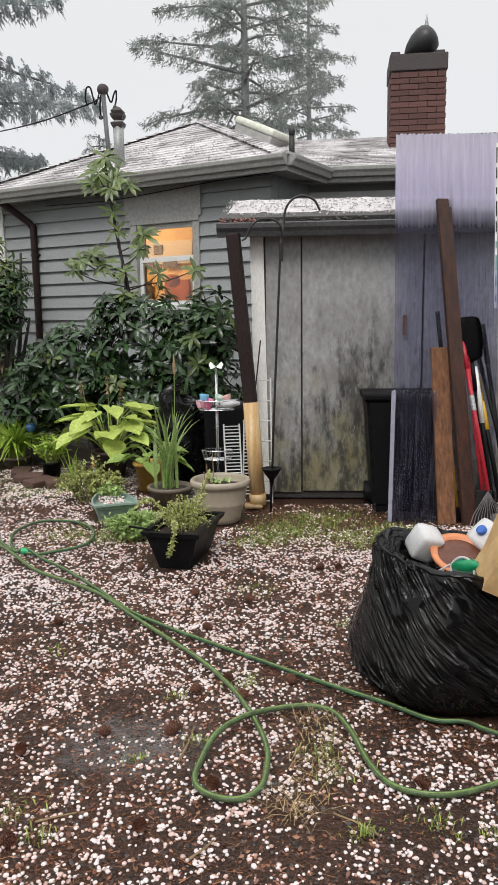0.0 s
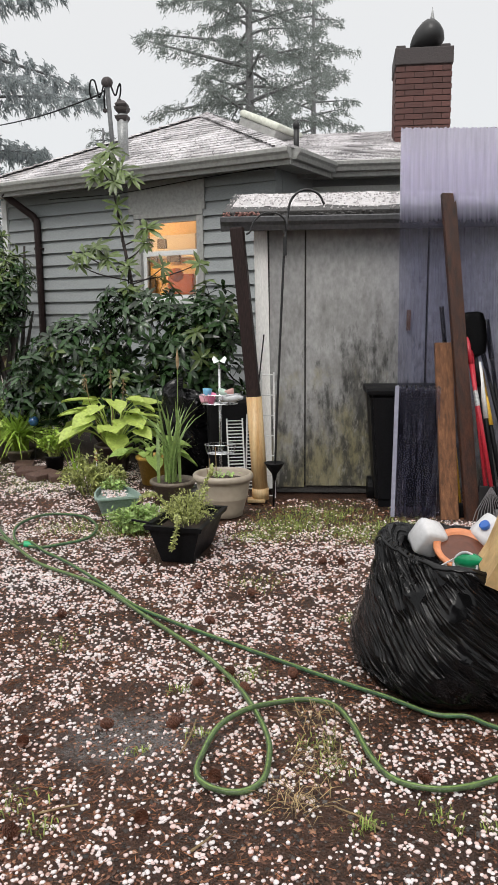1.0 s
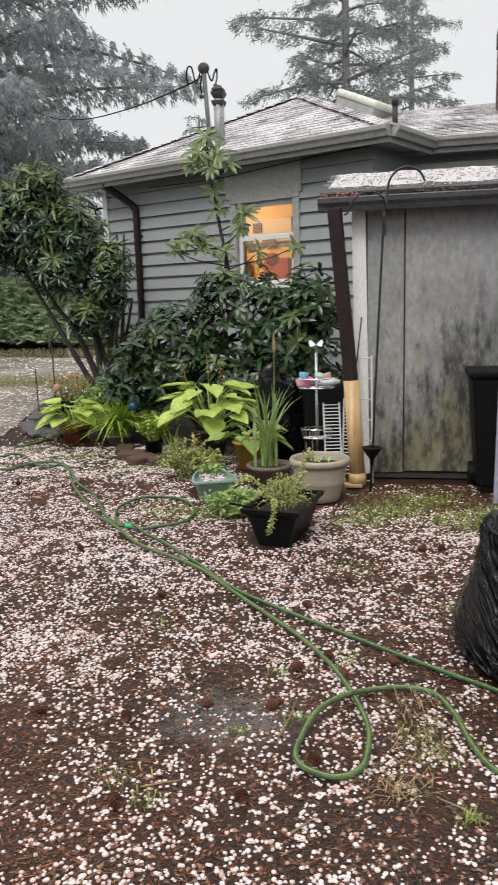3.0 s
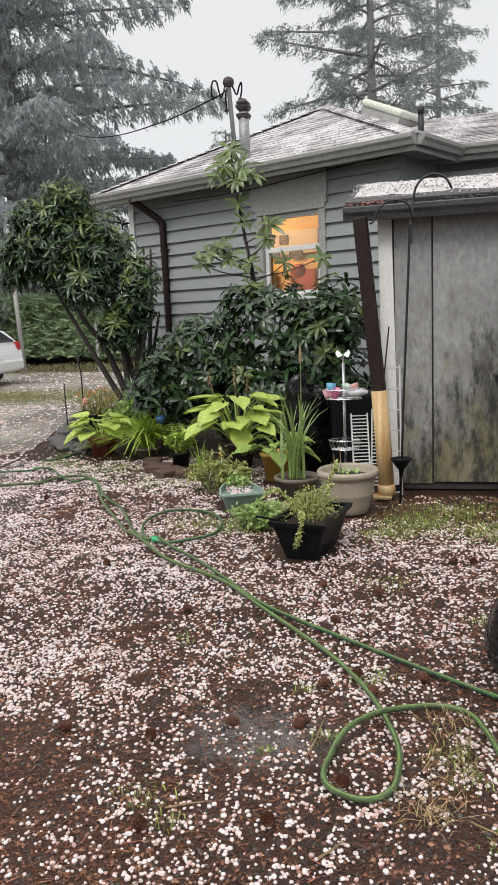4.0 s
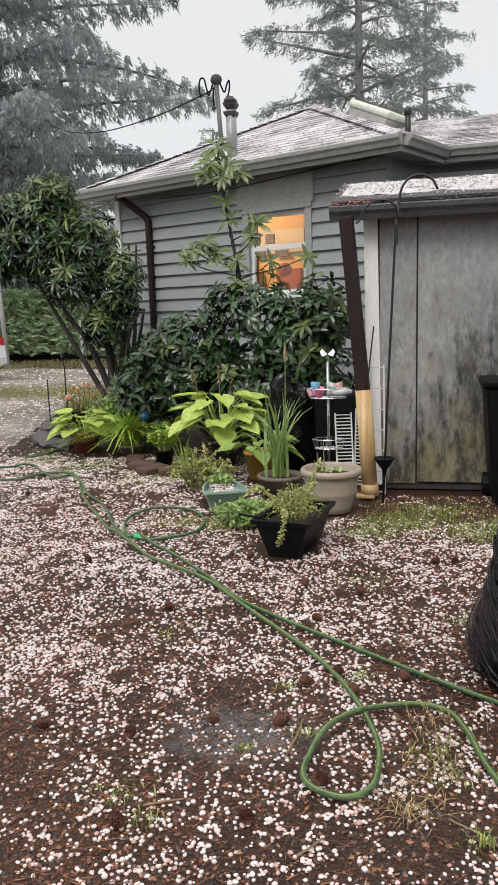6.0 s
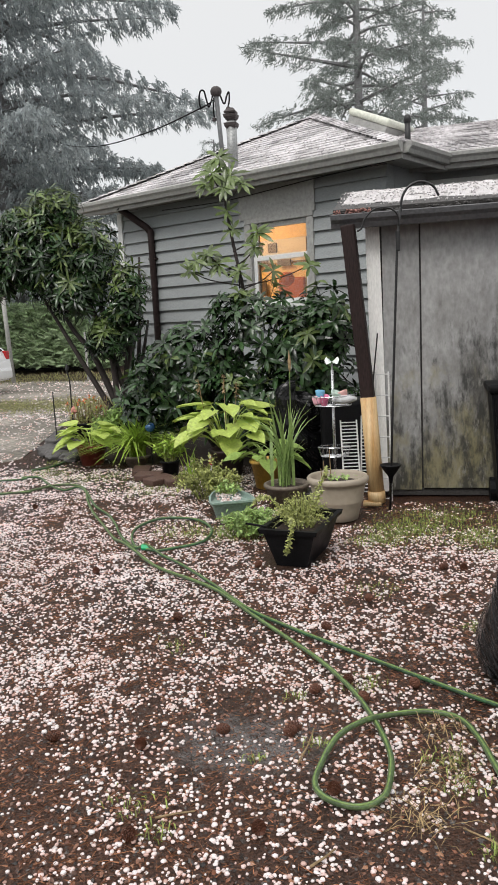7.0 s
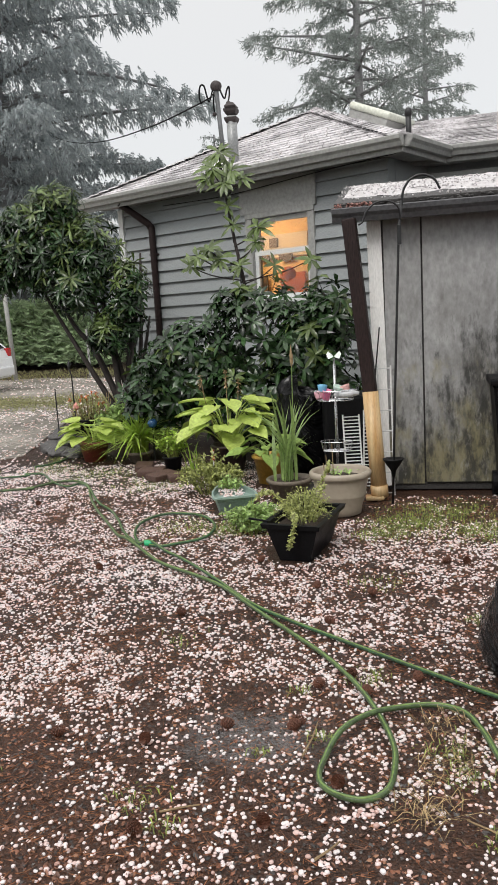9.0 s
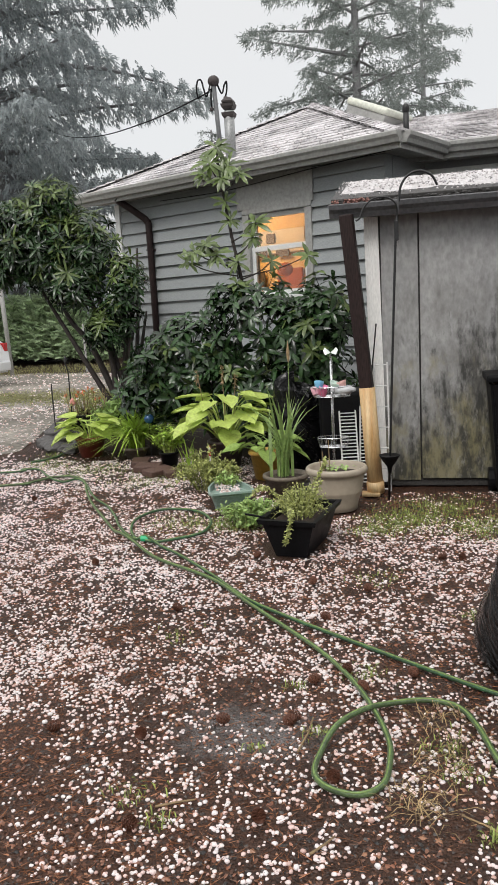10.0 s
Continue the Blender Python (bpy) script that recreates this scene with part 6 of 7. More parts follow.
# sharp stretched creases along the slant, in bundles with smooth film between
_n, _l, _b = nodes_of(M_FILM)
_uv, _co, _mk, _mr, _last = _n.new("ShaderNodeUVMap"), _n.new("ShaderNodeTexCoord"), _n.new("ShaderNodeTexNoise"), _n.new("ShaderNodeMapRange"), None
_uv.uv_map = "slant"
_mk.inputs["Scale"].default_value, _mk.inputs["Detail"].default_value = 5.0, 2
_l.new(_co.outputs["Object"], _mk.inputs["Vector"])
_mr.inputs["From Min"].default_value, _mr.inputs["From Max"].default_value = 0.40, 0.66
_l.new(_mk.outputs["Fac"], _mr.inputs[0])
for _su, _sv, _dist in ((1.1, 7.0, 0.075), (2.2, 17.0, 0.008)):
    _mp, _no, _sb, _ab, _pw, _mu, _bp = _n.new("ShaderNodeMapping"), _n.new("ShaderNodeTexNoise"), _n.new("ShaderNodeMath"), _n.new("ShaderNodeMath"), _n.new("ShaderNodeMath"), _n.new("ShaderNodeMath"), _n.new("ShaderNodeBump")
    _mp.inputs["Scale"].default_value = (_su, _sv, 1)
    _l.new(_uv.outputs[0], _mp.inputs[0])
    _l.new(_mp.outputs[0], _no.inputs["Vector"])
    _no.inputs["Scale"].default_value, _no.inputs["Detail"].default_value = 1.0, 1.0
    _sb.operation, _sb.inputs[1].default_value = "SUBTRACT", 0.5
    _ab.operation = "ABSOLUTE"
    _pw.operation, _pw.inputs[1].default_value = "POWER", 0.55
    _mu.operation = "MULTIPLY"
    _l.new(_no.outputs["Fac"], _sb.inputs[0])
    _l.new(_sb.outputs[0], _ab.inputs[0])
    _l.new(_ab.outputs[0], _pw.inputs[0])
    _l.new(_pw.outputs[0], _mu.inputs[0])
    _l.new(_mr.outputs[0], _mu.inputs[1])
    _bp.invert = True
    _bp.inputs["Strength"].default_value, _bp.inputs["Distance"].default_value = 1.0, _dist
    _l.new(_mu.outputs[0], _bp.inputs["Height"])
    if _last:
        _l.new(_last.outputs[0], _bp.inputs["Normal"])
    _last = _bp
_l.new(_last.outputs[0], _b.inputs["Normal"])


def sack(rx, ry, h, seed, open_top=True):
    """A slumped film sack: bulging sides and sharp creases that run down round it from the mouth."""
    b = bmesh.new()
    seg, prof = 240, [(0.0, 0.0), (0.70, 0.0), (0.88, 0.03), (0.98, 0.10), (1.02, 0.20), (1.02, 0.32), (0.97, 0.46), (0.90, 0.60), (0.84, 0.74), (0.80, 0.86), (0.78, 0.94), (0.76, 1.0)]
    if open_top:
        prof += [(0.72, 1.012), (0.67, 0.98), (0.60, 0.86), (0.5, 0.80), (0.0, 0.78)]
    else:
        prof += [(0.6, 1.04), (0.3, 1.08), (0.0, 1.09)]
    rows, slant = [], {}
    fine = [prof[0]] + [(a[0] + (c[0] - a[0]) * t / 7, a[1] + (c[1] - a[1]) * t / 7) for a, c in zip(prof, prof[1:]) for t in range(1, 8)]
    for k, z in fine:
        ring = []
        for i in range(seg):
            a = i * math.tau / seg
            c, s = math.cos(a), math.sin(a)
            u, w = 3.2 * c, 3.2 * s
            belly = 0.13 * noise.noise((c * 1.3 + seed, s * 1.3, z * 1.5))
            # lines that fall as they go round; z drop per turn sets their slant
            across, along = z * 2.2 + 1.5 * math.sin(a + 2.2) + 0.25 * noise.noise((u, w, z * 3)), a
            slack = max(0.0, min(1.0, 0.55 + 1.6 * noise.noise((c * 1.9, s * 1.9 + seed, z * 2.4))))
            crease = (1 - abs(noise.noise((across * 4.2, c * 1.4, s * 1.4 + seed)))) ** 5
            rr = k * (1 + belly) + min(1, k * 1.4) * slack * 0.055 * crease * (1.0 if z < 0.99 else 0.4)
            rim = (0.03 - 0.06 * c - 0.07 * max(0.0, -s) - 0.05 * max(0.0, s) + 0.05 * noise.noise((c * 2.4, s * 2.4, seed + 9))) * max(0.0, z - 0.55) / 0.45
            ring.append(b.verts.new((rx * rr * c, ry * rr * s, max(0.003, h * (z + rim)))))
            slant[ring[-1]] = (a, z * 2.2 + 1.5 * math.sin(a + 2.2))
        rows.append(ring)
    layer = b.loops.layers.uv.new("slant")
    for q, w in zip(rows, rows[1:]):
        for i in range(seg):
            f = b.faces.new((q[i], q[(i + 1) % seg], w[(i + 1) % seg], w[i]))
            for lp in f.loops:
                lp[layer].uv = slant[lp.vert]
    bmesh.ops.remove_doubles(b, verts=b.verts, dist=1e-5)
    return b


solo("rubbish_sack", sack(0.25, 0.2, 0.74, 4, False), M_FILM, "black film sack standing behind the pots", "rubbish bag", smooth=True, m=pose(-0.62, 6.95, 0))
solo("storage_tub", bx((0, 0, 0.36), (0.5, 0.4, 0.72), None, 0.03), M_BLACK, "dark plastic tub beside the shed", "tub", m=pose(-0.15, 6.85, 0, 0, 0, 6))

# ---------------------------------------------------------------- the rubbish sack in front
big_sack = thing("rubbish_sack", "large open black rubbish sack full of bottles and tubs", "rubbish bag", m=pose(0.855, 2.98, 0, 0, 0, 0))
part("film", sack(0.43, 0.40, 0.55, 7, True), M_FILM, big_sack, smooth=True)
# the gathered hem of the mouth, folded over on itself
hem = []
for i in range(91):
    a = math.radians(4 * i)
    c, s_ = math.cos(a), math.sin(a)
    k = 0.765 + 0.10 * noise.noise((c * 1.3 + 7, s_ * 1.3, 1.5)) + 0.02 * noise.noise((c * 9, s_ * 9, 2))
    hem.append((0.43 * k * c, 0.40 * k * s_, 0.55 * (1.03 - 0.06 * c - 0.07 * max(0.0, -s_) - 0.05 * max(0.0, s_) + 0.05 * noise.noise((c * 2.4, s_ * 2.4, 16))) - 0.004 + 0.010 * noise.noise((c * 11, s_ * 11, 5))))
part("hem", tube(bmesh.new(), hem, 0.007, 7, False), M_FILM, big_sack, "crumpled folded hem of the sack's mouth", True)
M_MILK = mat("milky_plastic", (0.74, 0.74, 0.75), 0.3, 0.08, 6, 40, 0.02, both=0.25)
M_ORANGE = mat("orange_plastic", (0.62, 0.23, 0.10), 0.35, 0.12, 8, 40, 0.02)
M_RUST = mat("dark_rusty_dregs", (0.11, 0.032, 0.014), 0.4, 0.2, 8, 40, 0.02)
M_GREENCAP = mat("green_bottle", (0.01, 0.25, 0.10), 0.2, 0.15, 8, 40, 0.02)
M_BLUECAP = mat("blue_cap", (0.03, 0.12, 0.45), 0.3, 0.1, 8, 40, 0.02)
M_PAPER = mat("brown_paper", (0.80, 0.60, 0.32), 0.75, 0.12, 4, 60, 0.15)
# milk jug lying with its base up
b = bx((0, 0, 0), (0.15, 0.15, 0.17), None, 0.035)
bmesh.ops.subdivide_edges(b, edges=b.edges[:], cuts=1, use_grid_fill=True)
for v in b.verts:
    v.co *= 1 + 0.05 * noise.noise(v.co * 14)
solo("milk_jug", b, M_MILK, "crushed translucent white plastic jug", "jug", smooth=True, m=pose(0.735, 3.12, 0.54, 30, 18, 20) @ Matrix.Scale(0.76, 4))
b = bx((0, 0, 0), (0.13, 0.13, 0.18), None, 0.03)
jug2 = solo("milk_jug", b, M_MILK, "white plastic jug with a blue cap", "jug", smooth=True, m=pose(1.02, 3.13, 0.53, 20, -42, 10))
part("cap", lathe(bmesh.new(), [(0.02, 0), (0.022, 0.003), (0.022, 0.016), (0.018, 0.02)], 14), M_BLUECAP, jug2, "blue screw cap", m=pose(0, 0, 0.092))
b = lathe(bmesh.new(), [(0.06, 0), (0.075, 0.01), (0.105, 0.06), (0.125, 0.065), (0.125, 0.078), (0.10, 0.078), (0.07, 0.03), (0.0, 0.025)], 28)
bowl = solo("plastic_bowl", b, M_ORANGE, "orange plastic bowl lying in the sack", "bowl", smooth=True, m=pose(0.86, 3.06, 0.45, 26, 4, 0))
part("dregs", lathe(bmesh.new(), [(0.100, 0), (0.104, 0.010), (0.05, 0.014), (0.002, 0.012)], 24, (0, 0, 0.058)), M_RUST, bowl, "dark rusty dregs")
b = lathe(bmesh.new(), [(0.022, 0), (0.03, 0.01), (0.03, 0.09), (0.012, 0.13), (0.013, 0.15), (0.0, 0.151)], 16)
solo("bottle", b, M_GREENCAP, "small green plastic bottle", "bottle", smooth=True, m=pose(0.815, 2.93, 0.50, 75, 0, 30))
b = lathe(bmesh.new(), [(0.045, 0), (0.048, 0.004), (0.056, 0.085), (0.06, 0.09), (0.06, 0.097), (0.052, 0.097), (0.045, 0.01)], 24)
solo("plastic_tub", b, M_MILK, "translucent plastic tub on its side", "tub", smooth=True, m=pose(0.90, 2.92, 0.475, 75, 20, -60))
b = bx((0, 0, 0), (0.11, 0.004, 0.14), None, 0.001)
solo("plastic_tray", b, M_MILK, "flat white plastic tray leaning in the sack", "tray", m=pose(0.775, 2.97, 0.42, 20, -25, 10))
# paper bag standing in the sack
b = bmesh.new()
rows = []
for j in range(9):
    z = j / 8
    ring = []
    for k in range(40):
        t = k / 40 * 4
        s, u_ = int(t), t - int(t)
        corner = [(-1, -1), (1, -1), (1, 1), (-1, 1)]
        a, c = corner[s], corner[(s + 1) % 4]
        x, y = a[0] + (c[0] - a[0]) * u_, a[1] + (c[1] - a[1]) * u_
        w = 1 + 0.07 * noise.noise((x * 2, y * 2, z * 4)) + (0.06 * noise.noise((x * 3, y * 3, 8)) if z > 0.8 else 0)
        ring.append(b.verts.new((x * 0.125 * w, y * 0.085 * w * (1 + 0.1 * z), z * 0.36)))
    rows.append(ring)
for q, w in zip(rows, rows[1:]):
    for k in range(40):
        b.faces.new((q[k], q[(k + 1) % 40], w[(k + 1) % 40], w[k]))
b.faces.new(rows[0][::-1])
bmesh.ops.solidify(b, geom=b.faces[:], thickness=0.002)
solo("paper_bag", b, M_PAPER, "creased brown paper bag standing in the sack", "paper bag", m=pose(1.03, 2.74, 0.44, 5, 24, -8) @ Matrix.Scale(1.55, 4))

# ---------------------------------------------------------------- the rock bed and the pots on it
M_ROCK = mat("wet_grey_rock", (0.085, 0.08, 0.078), 0.55, 0.35, 5, 40, 0.4)
M_BRICKOLD = mat("old_red_brick", (0.10, 0.055, 0.042), 0.65, 0.35, 8, 60, 0.4)
vs, fs = [], []
for j in range(16):
    for i in range(28):
        u_, w_ = i / 27, j / 15
        x, y = -3.75 + 3.5 * u_, 7.35 + 2.6 * w_ + 1.1 * (1 - u_) ** 2
        e = min(1.0, 4 * w_, 6 * u_, 6 * (1 - u_) + 0.2)
        vs.append((x, y, -0.03 + e * (0.17 + 0.03 * noise.noise((x * 3, y * 3, 0)))))
for j in range(15):
    for i in range(27):
        a = j * 28 + i
        fs.append((a, a + 1, a + 29, a + 28))
tagged(part("garden_bed", raw("garden_bed", vs, fs, True), M_SOIL), "low bed of dark wet soil along the house", "garden bed", kind="structure")


def rock(label, x, y, z, s, seed, material=None):
    b = bmesh.new()
    bmesh.ops.create_icosphere(b, subdivisions=3, radius=1.0)
    for v in b.verts:
        k = 1 + 0.3 * noise.noise(v.co * 1.3 + Vector((seed, 0, 0))) + 0.08 * noise.noise(v.co * 5)
        v.co = Vector((v.co.x * s[0] * k, v.co.y * s[1] * k, v.co.z * s[2] * k))
    return solo("rock", b, material or M_ROCK, label, "rock", "rocks edging the bed", m=pose(x, y, z, 0, 0, seed * 37 % 180))


for k, (x, y, s) in enumerate(((-3.62, 8.45, 0.16), (-3.45, 8.2, 0.14), (-3.7, 8.8, 0.17), (-3.35, 8.55, 0.13), (-3.28, 8.12, 0.10), (-3.55, 9.2, 0.16), (-3.2, 8.0, 0.09))):
    rock("flat grey rock edging the garden bed", x, y, s * 0.35, (s * 1.2, s, s * 0.55), k + 1)
    rock("flat grey rock stacked on the bed's edge", x + 0.06, y + 0.09, s * 0.95, (s, s * 0.9, s * 0.4), k + 21)
for k, (x, y) in enumerate(((-2.05, 7.0), (-1.7, 6.75), (-1.9, 6.8), (-1.55, 7.25), (-2.2, 7.25))):
    solo("paver", bx((0, 0, 0.03), (0.26, 0.17, 0.06), None, 0.012), M_BRICKOLD, "worn red-brown paver at the bed's edge", "paver", "pavers at the bed", m=pose(x, y, 0.0, 3, -2, 25 * k))
solo("paver", bx((0, 0, 0.05), (0.30, 0.2, 0.10), None, 0.012), M_ROCK, "grey concrete block behind the planter", "block", m=pose(-0.44, 6.0, 0.0, 0, 0, 10))

fp = thing("flower_pot", "wide black pot of orange flowers and dry stems on the bed", "flower pot", m=pose(-3.25, 8.75, 0.16))
part("bowl", lathe(bmesh.new(), [(0.2, 0), (0.22, 0.01), (0.29, 0.17), (0.31, 0.175), (0.31, 0.195), (0.28, 0.195), (0.26, 0.14), (0.0, 0.13)], 28), M_BLACK, fp, smooth=True)
rnd = random.Random(81)
cl, bl, st = Cloud(), Cloud(), bmesh.new()
for k in range(46):
    a, rr, h = rnd.random() * math.tau, rnd.uniform(0.0, 0.22), rnd.uniform(0.25, 0.52)
    p0, p1 = Vector((math.cos(a) * rr, math.sin(a) * rr, 0.13)), Vector((math.cos(a) * rr * 1.3, math.sin(a) * rr * 1.3, h))
    tube(st, [p0, p1], 0.003, 4, False)
    for _ in range(14):
        cl.leaf(p0.lerp(p1, rnd.random()), unit(rnd), Vector((0, 0, 1)), 0.045, 0.014)
    if k % 5 == 0:
        for _ in range(10):
            bl.leaf(p1, unit(rnd), Vector((0, 0, 1)), 0.03, 0.02)
tagged(part("stalkwork", st, M_DRY, fp), kind="stuff")
tagged(part("foliage", cl.mesh("foliage"), M_CREEP, fp), kind="stuff")
tagged(part("blossoms", bl.mesh("blossoms"), mat("orange_petal", (0.75, 0.25, 0.10), 0.6, 0.2, 10, 40, 0.0, island=0.3, both=0.3), fp), kind="stuff")
orn = thing("garden_stake", "dark metal garden stake with a curled top", "garden stake", m=pose(-3.42, 8.65, 0.1))
part("rod", tube(bmesh.new(), [(0, 0, 0), (0, 0, 0.75), (-0.03, 0, 0.86), (0.01, 0, 0.9)], 0.008, 6), M_BLACKMETAL, orn)
part("finial", lathe(bmesh.new(), [(0.004, 0), (0.022, 0.03), (0.016, 0.07), (0.002, 0.1)], 10, (-0.02, 0, 0.84)), M_BLACKMETAL, orn)
orn2 = thing("garden_stake", "thin plain metal garden stake", "garden stake", m=pose(-3.62, 8.6, 0.1))
part("rod", tube(bmesh.new(), [(0, 0, 0), (0, 0, 0.62)], 0.007, 6), M_BLACKMETAL, orn2)
M_PINK = mat("faded_pink", (0.7, 0.30, 0.25), 0.5, 0.2, 8, 40, 0.0)
part("ornament", lathe(bmesh.new(), [(0.004, 0), (0.035, 0.03), (0.03, 0.07), (0.003, 0.1)], 10, (0.24, 0, 0.35)), M_PINK, orn2, "small pink ornament")
solo("glass_ball", lathe(bmesh.new(), [(0.005, 0), (0.04, 0.02), (0.055, 0.055), (0.04, 0.09), (0.004, 0.11)], 16), mat("blue_glass", (0.03, 0.09, 0.22), 0.1, 0.2, 6, 40, 0.0), "small blue glass ball among the leaves", "ornament", smooth=True, m=pose(-2.2, 7.65, 0.35))
part("stake", tube(bmesh.new(), [(0, 0, -0.35), (0, 0, 0.01)], 0.006, 6), M_BLACKMETAL, bpy.data.objects["glass_ball"])
tag = solo("plant_label", bx((0, 0, 0.04), (0.025, 0.004, 0.10), None, 0.001), M_RED, "small red and white plant label", "plant label", m=pose(-1.42, 6.85, 0.16))
part("print", bx((0, -0.003, 0.065), (0.018, 0.002, 0.025), None), M_LABEL, tag, "white printed patch")
part("stake", bx((0, 0.003, -0.08), (0.012, 0.003, 0.16), None), M_LABEL, tag)

# ---------------------------------------------------------------- beyond: car, post, pole
car = thing("car", "white hatchback parked on the gravel drive", "car", m=pose(-10.5, 16.6, 0, 0, 0, 0))
M_CARPAINT = mat("white_car_paint", (0.78, 0.79, 0.80), 0.18, 0.04, 2, 40, 0.0, coat=0.6)
M_CARGLASS = mat("dark_car_glass", (0.02, 0.022, 0.025), 0.08, 0.2, 4, 40, 0.0)
M_TYRE = mat("tyre_rubber", (0.02, 0.02, 0.02), 0.8, 0.3, 20, 80, 0.2)
side = [(-2.15, 0.35), (-2.1, 0.62), (-1.95, 0.78), (-1.2, 0.92), (-0.55, 1.34), (0.3, 1.46), (1.2, 1.42), (1.75, 1.22), (2.05, 0.95), (2.13, 0.75), (2.15, 0.45), (2.05, 0.28), (-2.0, 0.25)]
b = bmesh.new()
rows = []
for y, k in ((-0.84, 0.90), (-0.86, 0.97), (-0.78, 1.0), (0.78, 1.0), (0.86, 0.97), (0.84, 0.90)):
    rows.append([b.verts.new((x * (0.97 + 0.03 * k), y * (1 - 0.16 * max(0, z - 0.9)), 0.25 + (z - 0.25) * (0.96 + 0.04 * k))) for x, z in side])
for q, w in zip(rows, rows[1:]):
    for k in range(len(side)):
        b.faces.new((q[k], q[(k + 1) % len(side)], w[(k + 1) % len(side)], w[k]))
b.faces.new(rows[0][::-1])
b.faces.new(rows[-1])
bmesh.ops.recalc_face_normals(b, faces=b.faces)
bmesh.ops.bevel(b, geom=[e for e in b.edges if e.calc_length() > 1.0], offset=0.03, segments=2, affect="EDGES")
part("body", b, M_CARPAINT, car)
for x0, x1, n_ in ((-0.75, 0.35, "window"), (0.45, 1.35, "window")):
    part(n_, prism(bmesh.new(), [(x0, -0.845, 0.95), (x1, -0.845, 0.95), (x1 - 0.08, -0.79, 1.32), (x0 + 0.3, -0.79, 1.32)], (0, 0.02, 0.005)), M_CARGLASS, car)
part("rear_window", prism(bmesh.new(), [(1.66, -0.6, 1.26), (1.66, 0.6, 1.26), (2.03, 0.66, 0.98), (2.03, -0.66, 0.98)], (0.02, 0, 0.02)), M_CARGLASS, car)
for y in (-0.76, 0.76):
    part("tail_light", bx((2.07, y, 0.88), (0.12, 0.16, 0.2), None, 0.02), mat("red_lens", (0.45, 0.02, 0.02), 0.2, 0.1, 10, 40, 0.0), car, "red tail light")
part("bumper", bx((2.12, 0, 0.45), (0.14, 1.66, 0.24), None, 0.05), M_CARPAINT, car)
for x in (-1.3, 1.32):
    for y in (-0.78, 0.78):
        wheel = part("wheel", tube(bmesh.new(), [(x, y - 0.1, 0.31), (x, y + 0.1, 0.31)], 0.31, 24), M_TYRE, car)
        part("rim", tube(bmesh.new(), [(x, y - 0.108, 0.31), (x, y - 0.09, 0.31)], 0.2, 18), M_GALV, wheel)
solo("utility_pole", tube(bmesh.new(), [(-9.55, 20, 0), (-9.68, 20, 3.9)], 0.06, 10), mat("pale_post", (0.42, 0.42, 0.40), 0.7, 0.25, 4, 40, 0.2), "pale weathered post at the drive's edge", "post", smooth=True)
solo("marker_post", bx((0, 0, 0.65), (0.055, 0.055, 1.3), None, 0.008), M_FASCIA, "white wooden post beyond the shrub", "post", m=pose(-7.4, 20.0, 0))

# ---------------------------------------------------------------- hoses
M_HOSE = mat("green_garden_hose", (0.10, 0.165, 0.06), 0.38, 0.5, 25, 140, 0.15, tint=(0.035, 0.05, 0.03))
M_HOSE2 = mat("dark_green_hose", (0.05, 0.145, 0.06), 0.38, 0.5, 25, 140, 0.15, tint=(0.03, 0.04, 0.028))
M_STRIPE = mat("lime_hose_stripe", (0.17, 0.26, 0.075), 0.4, 0.4, 25, 80, 0.05)
HOSE_A = [(-6.0, 5.6), (-3.26, 6.39), (-3.07, 6.44), (-2.95, 6.61), (-2.86, 6.72), (-2.69, 6.71), (-2.52, 6.53), (-2.35, 6.13), (-2.24, 5.89), (-2.12, 5.65), (-1.95, 5.35), (-1.82, 5.12), (-1.72, 4.95), (-1.62, 4.81), (-1.49, 4.64), (-1.35, 4.47), (-1.21, 4.31), (-0.85, 4.0), (-0.58, 3.63), (-0.38, 3.36), (-0.21, 3.12), (-0.08, 2.88), (0.0, 2.66), (0.045, 2.47), (0.045, 2.34), (0.02, 2.22), (-0.05, 2.165), (-0.14, 2.19), (-0.19, 2.26), (-0.18, 2.37), (-0.13, 2.51), (-0.04, 2.62), (0.07, 2.71), (0.2, 2.735), (0.3, 2.69), (0.35, 2.56), (0.385, 2.36), (0.43, 2.24), (0.51, 2.185), (0.62, 2.175), (0.78, 2.23), (1.1, 2.4)]
HOSE_B = [(-6.0, 6.6), (-3.54, 6.96), (-3.37, 7.1), (-3.19, 7.08), (-3.01, 6.83), (-2.83, 6.6), (-2.69, 6.5), (-2.62, 6.61), (-2.46, 6.41), (-2.27, 6.01), (-2.13, 5.76), (-1.99, 5.61), (-1.84, 5.33), (-1.73, 5.08), (-1.61, 4.87), (-1.51, 4.75), (-1.44, 4.75), (-1.3, 4.6), (-1.17, 4.46), (-1.04, 4.3), (-0.86, 4.06), (-0.62, 3.72), (-0.4, 3.5), (-0.12, 3.26), (0.13, 3.05), (0.35, 2.87), (0.51, 2.75), (0.66, 2.62), (0.78, 2.6), (0.87, 2.52), (1.2, 2.3)]
HOSE_C = [(-1.51, 4.75), (-1.59, 4.92), (-1.64, 5.11), (-1.64, 5.27), (-1.58, 5.43), (-1.47, 5.5), (-1.29, 5.46), (-1.16, 5.33), (-1.08, 5.13), (-1.08, 4.93), (-1.13, 4.83), (-1.24, 4.75), (-1.34, 4.69), (-1.43, 4.71)]


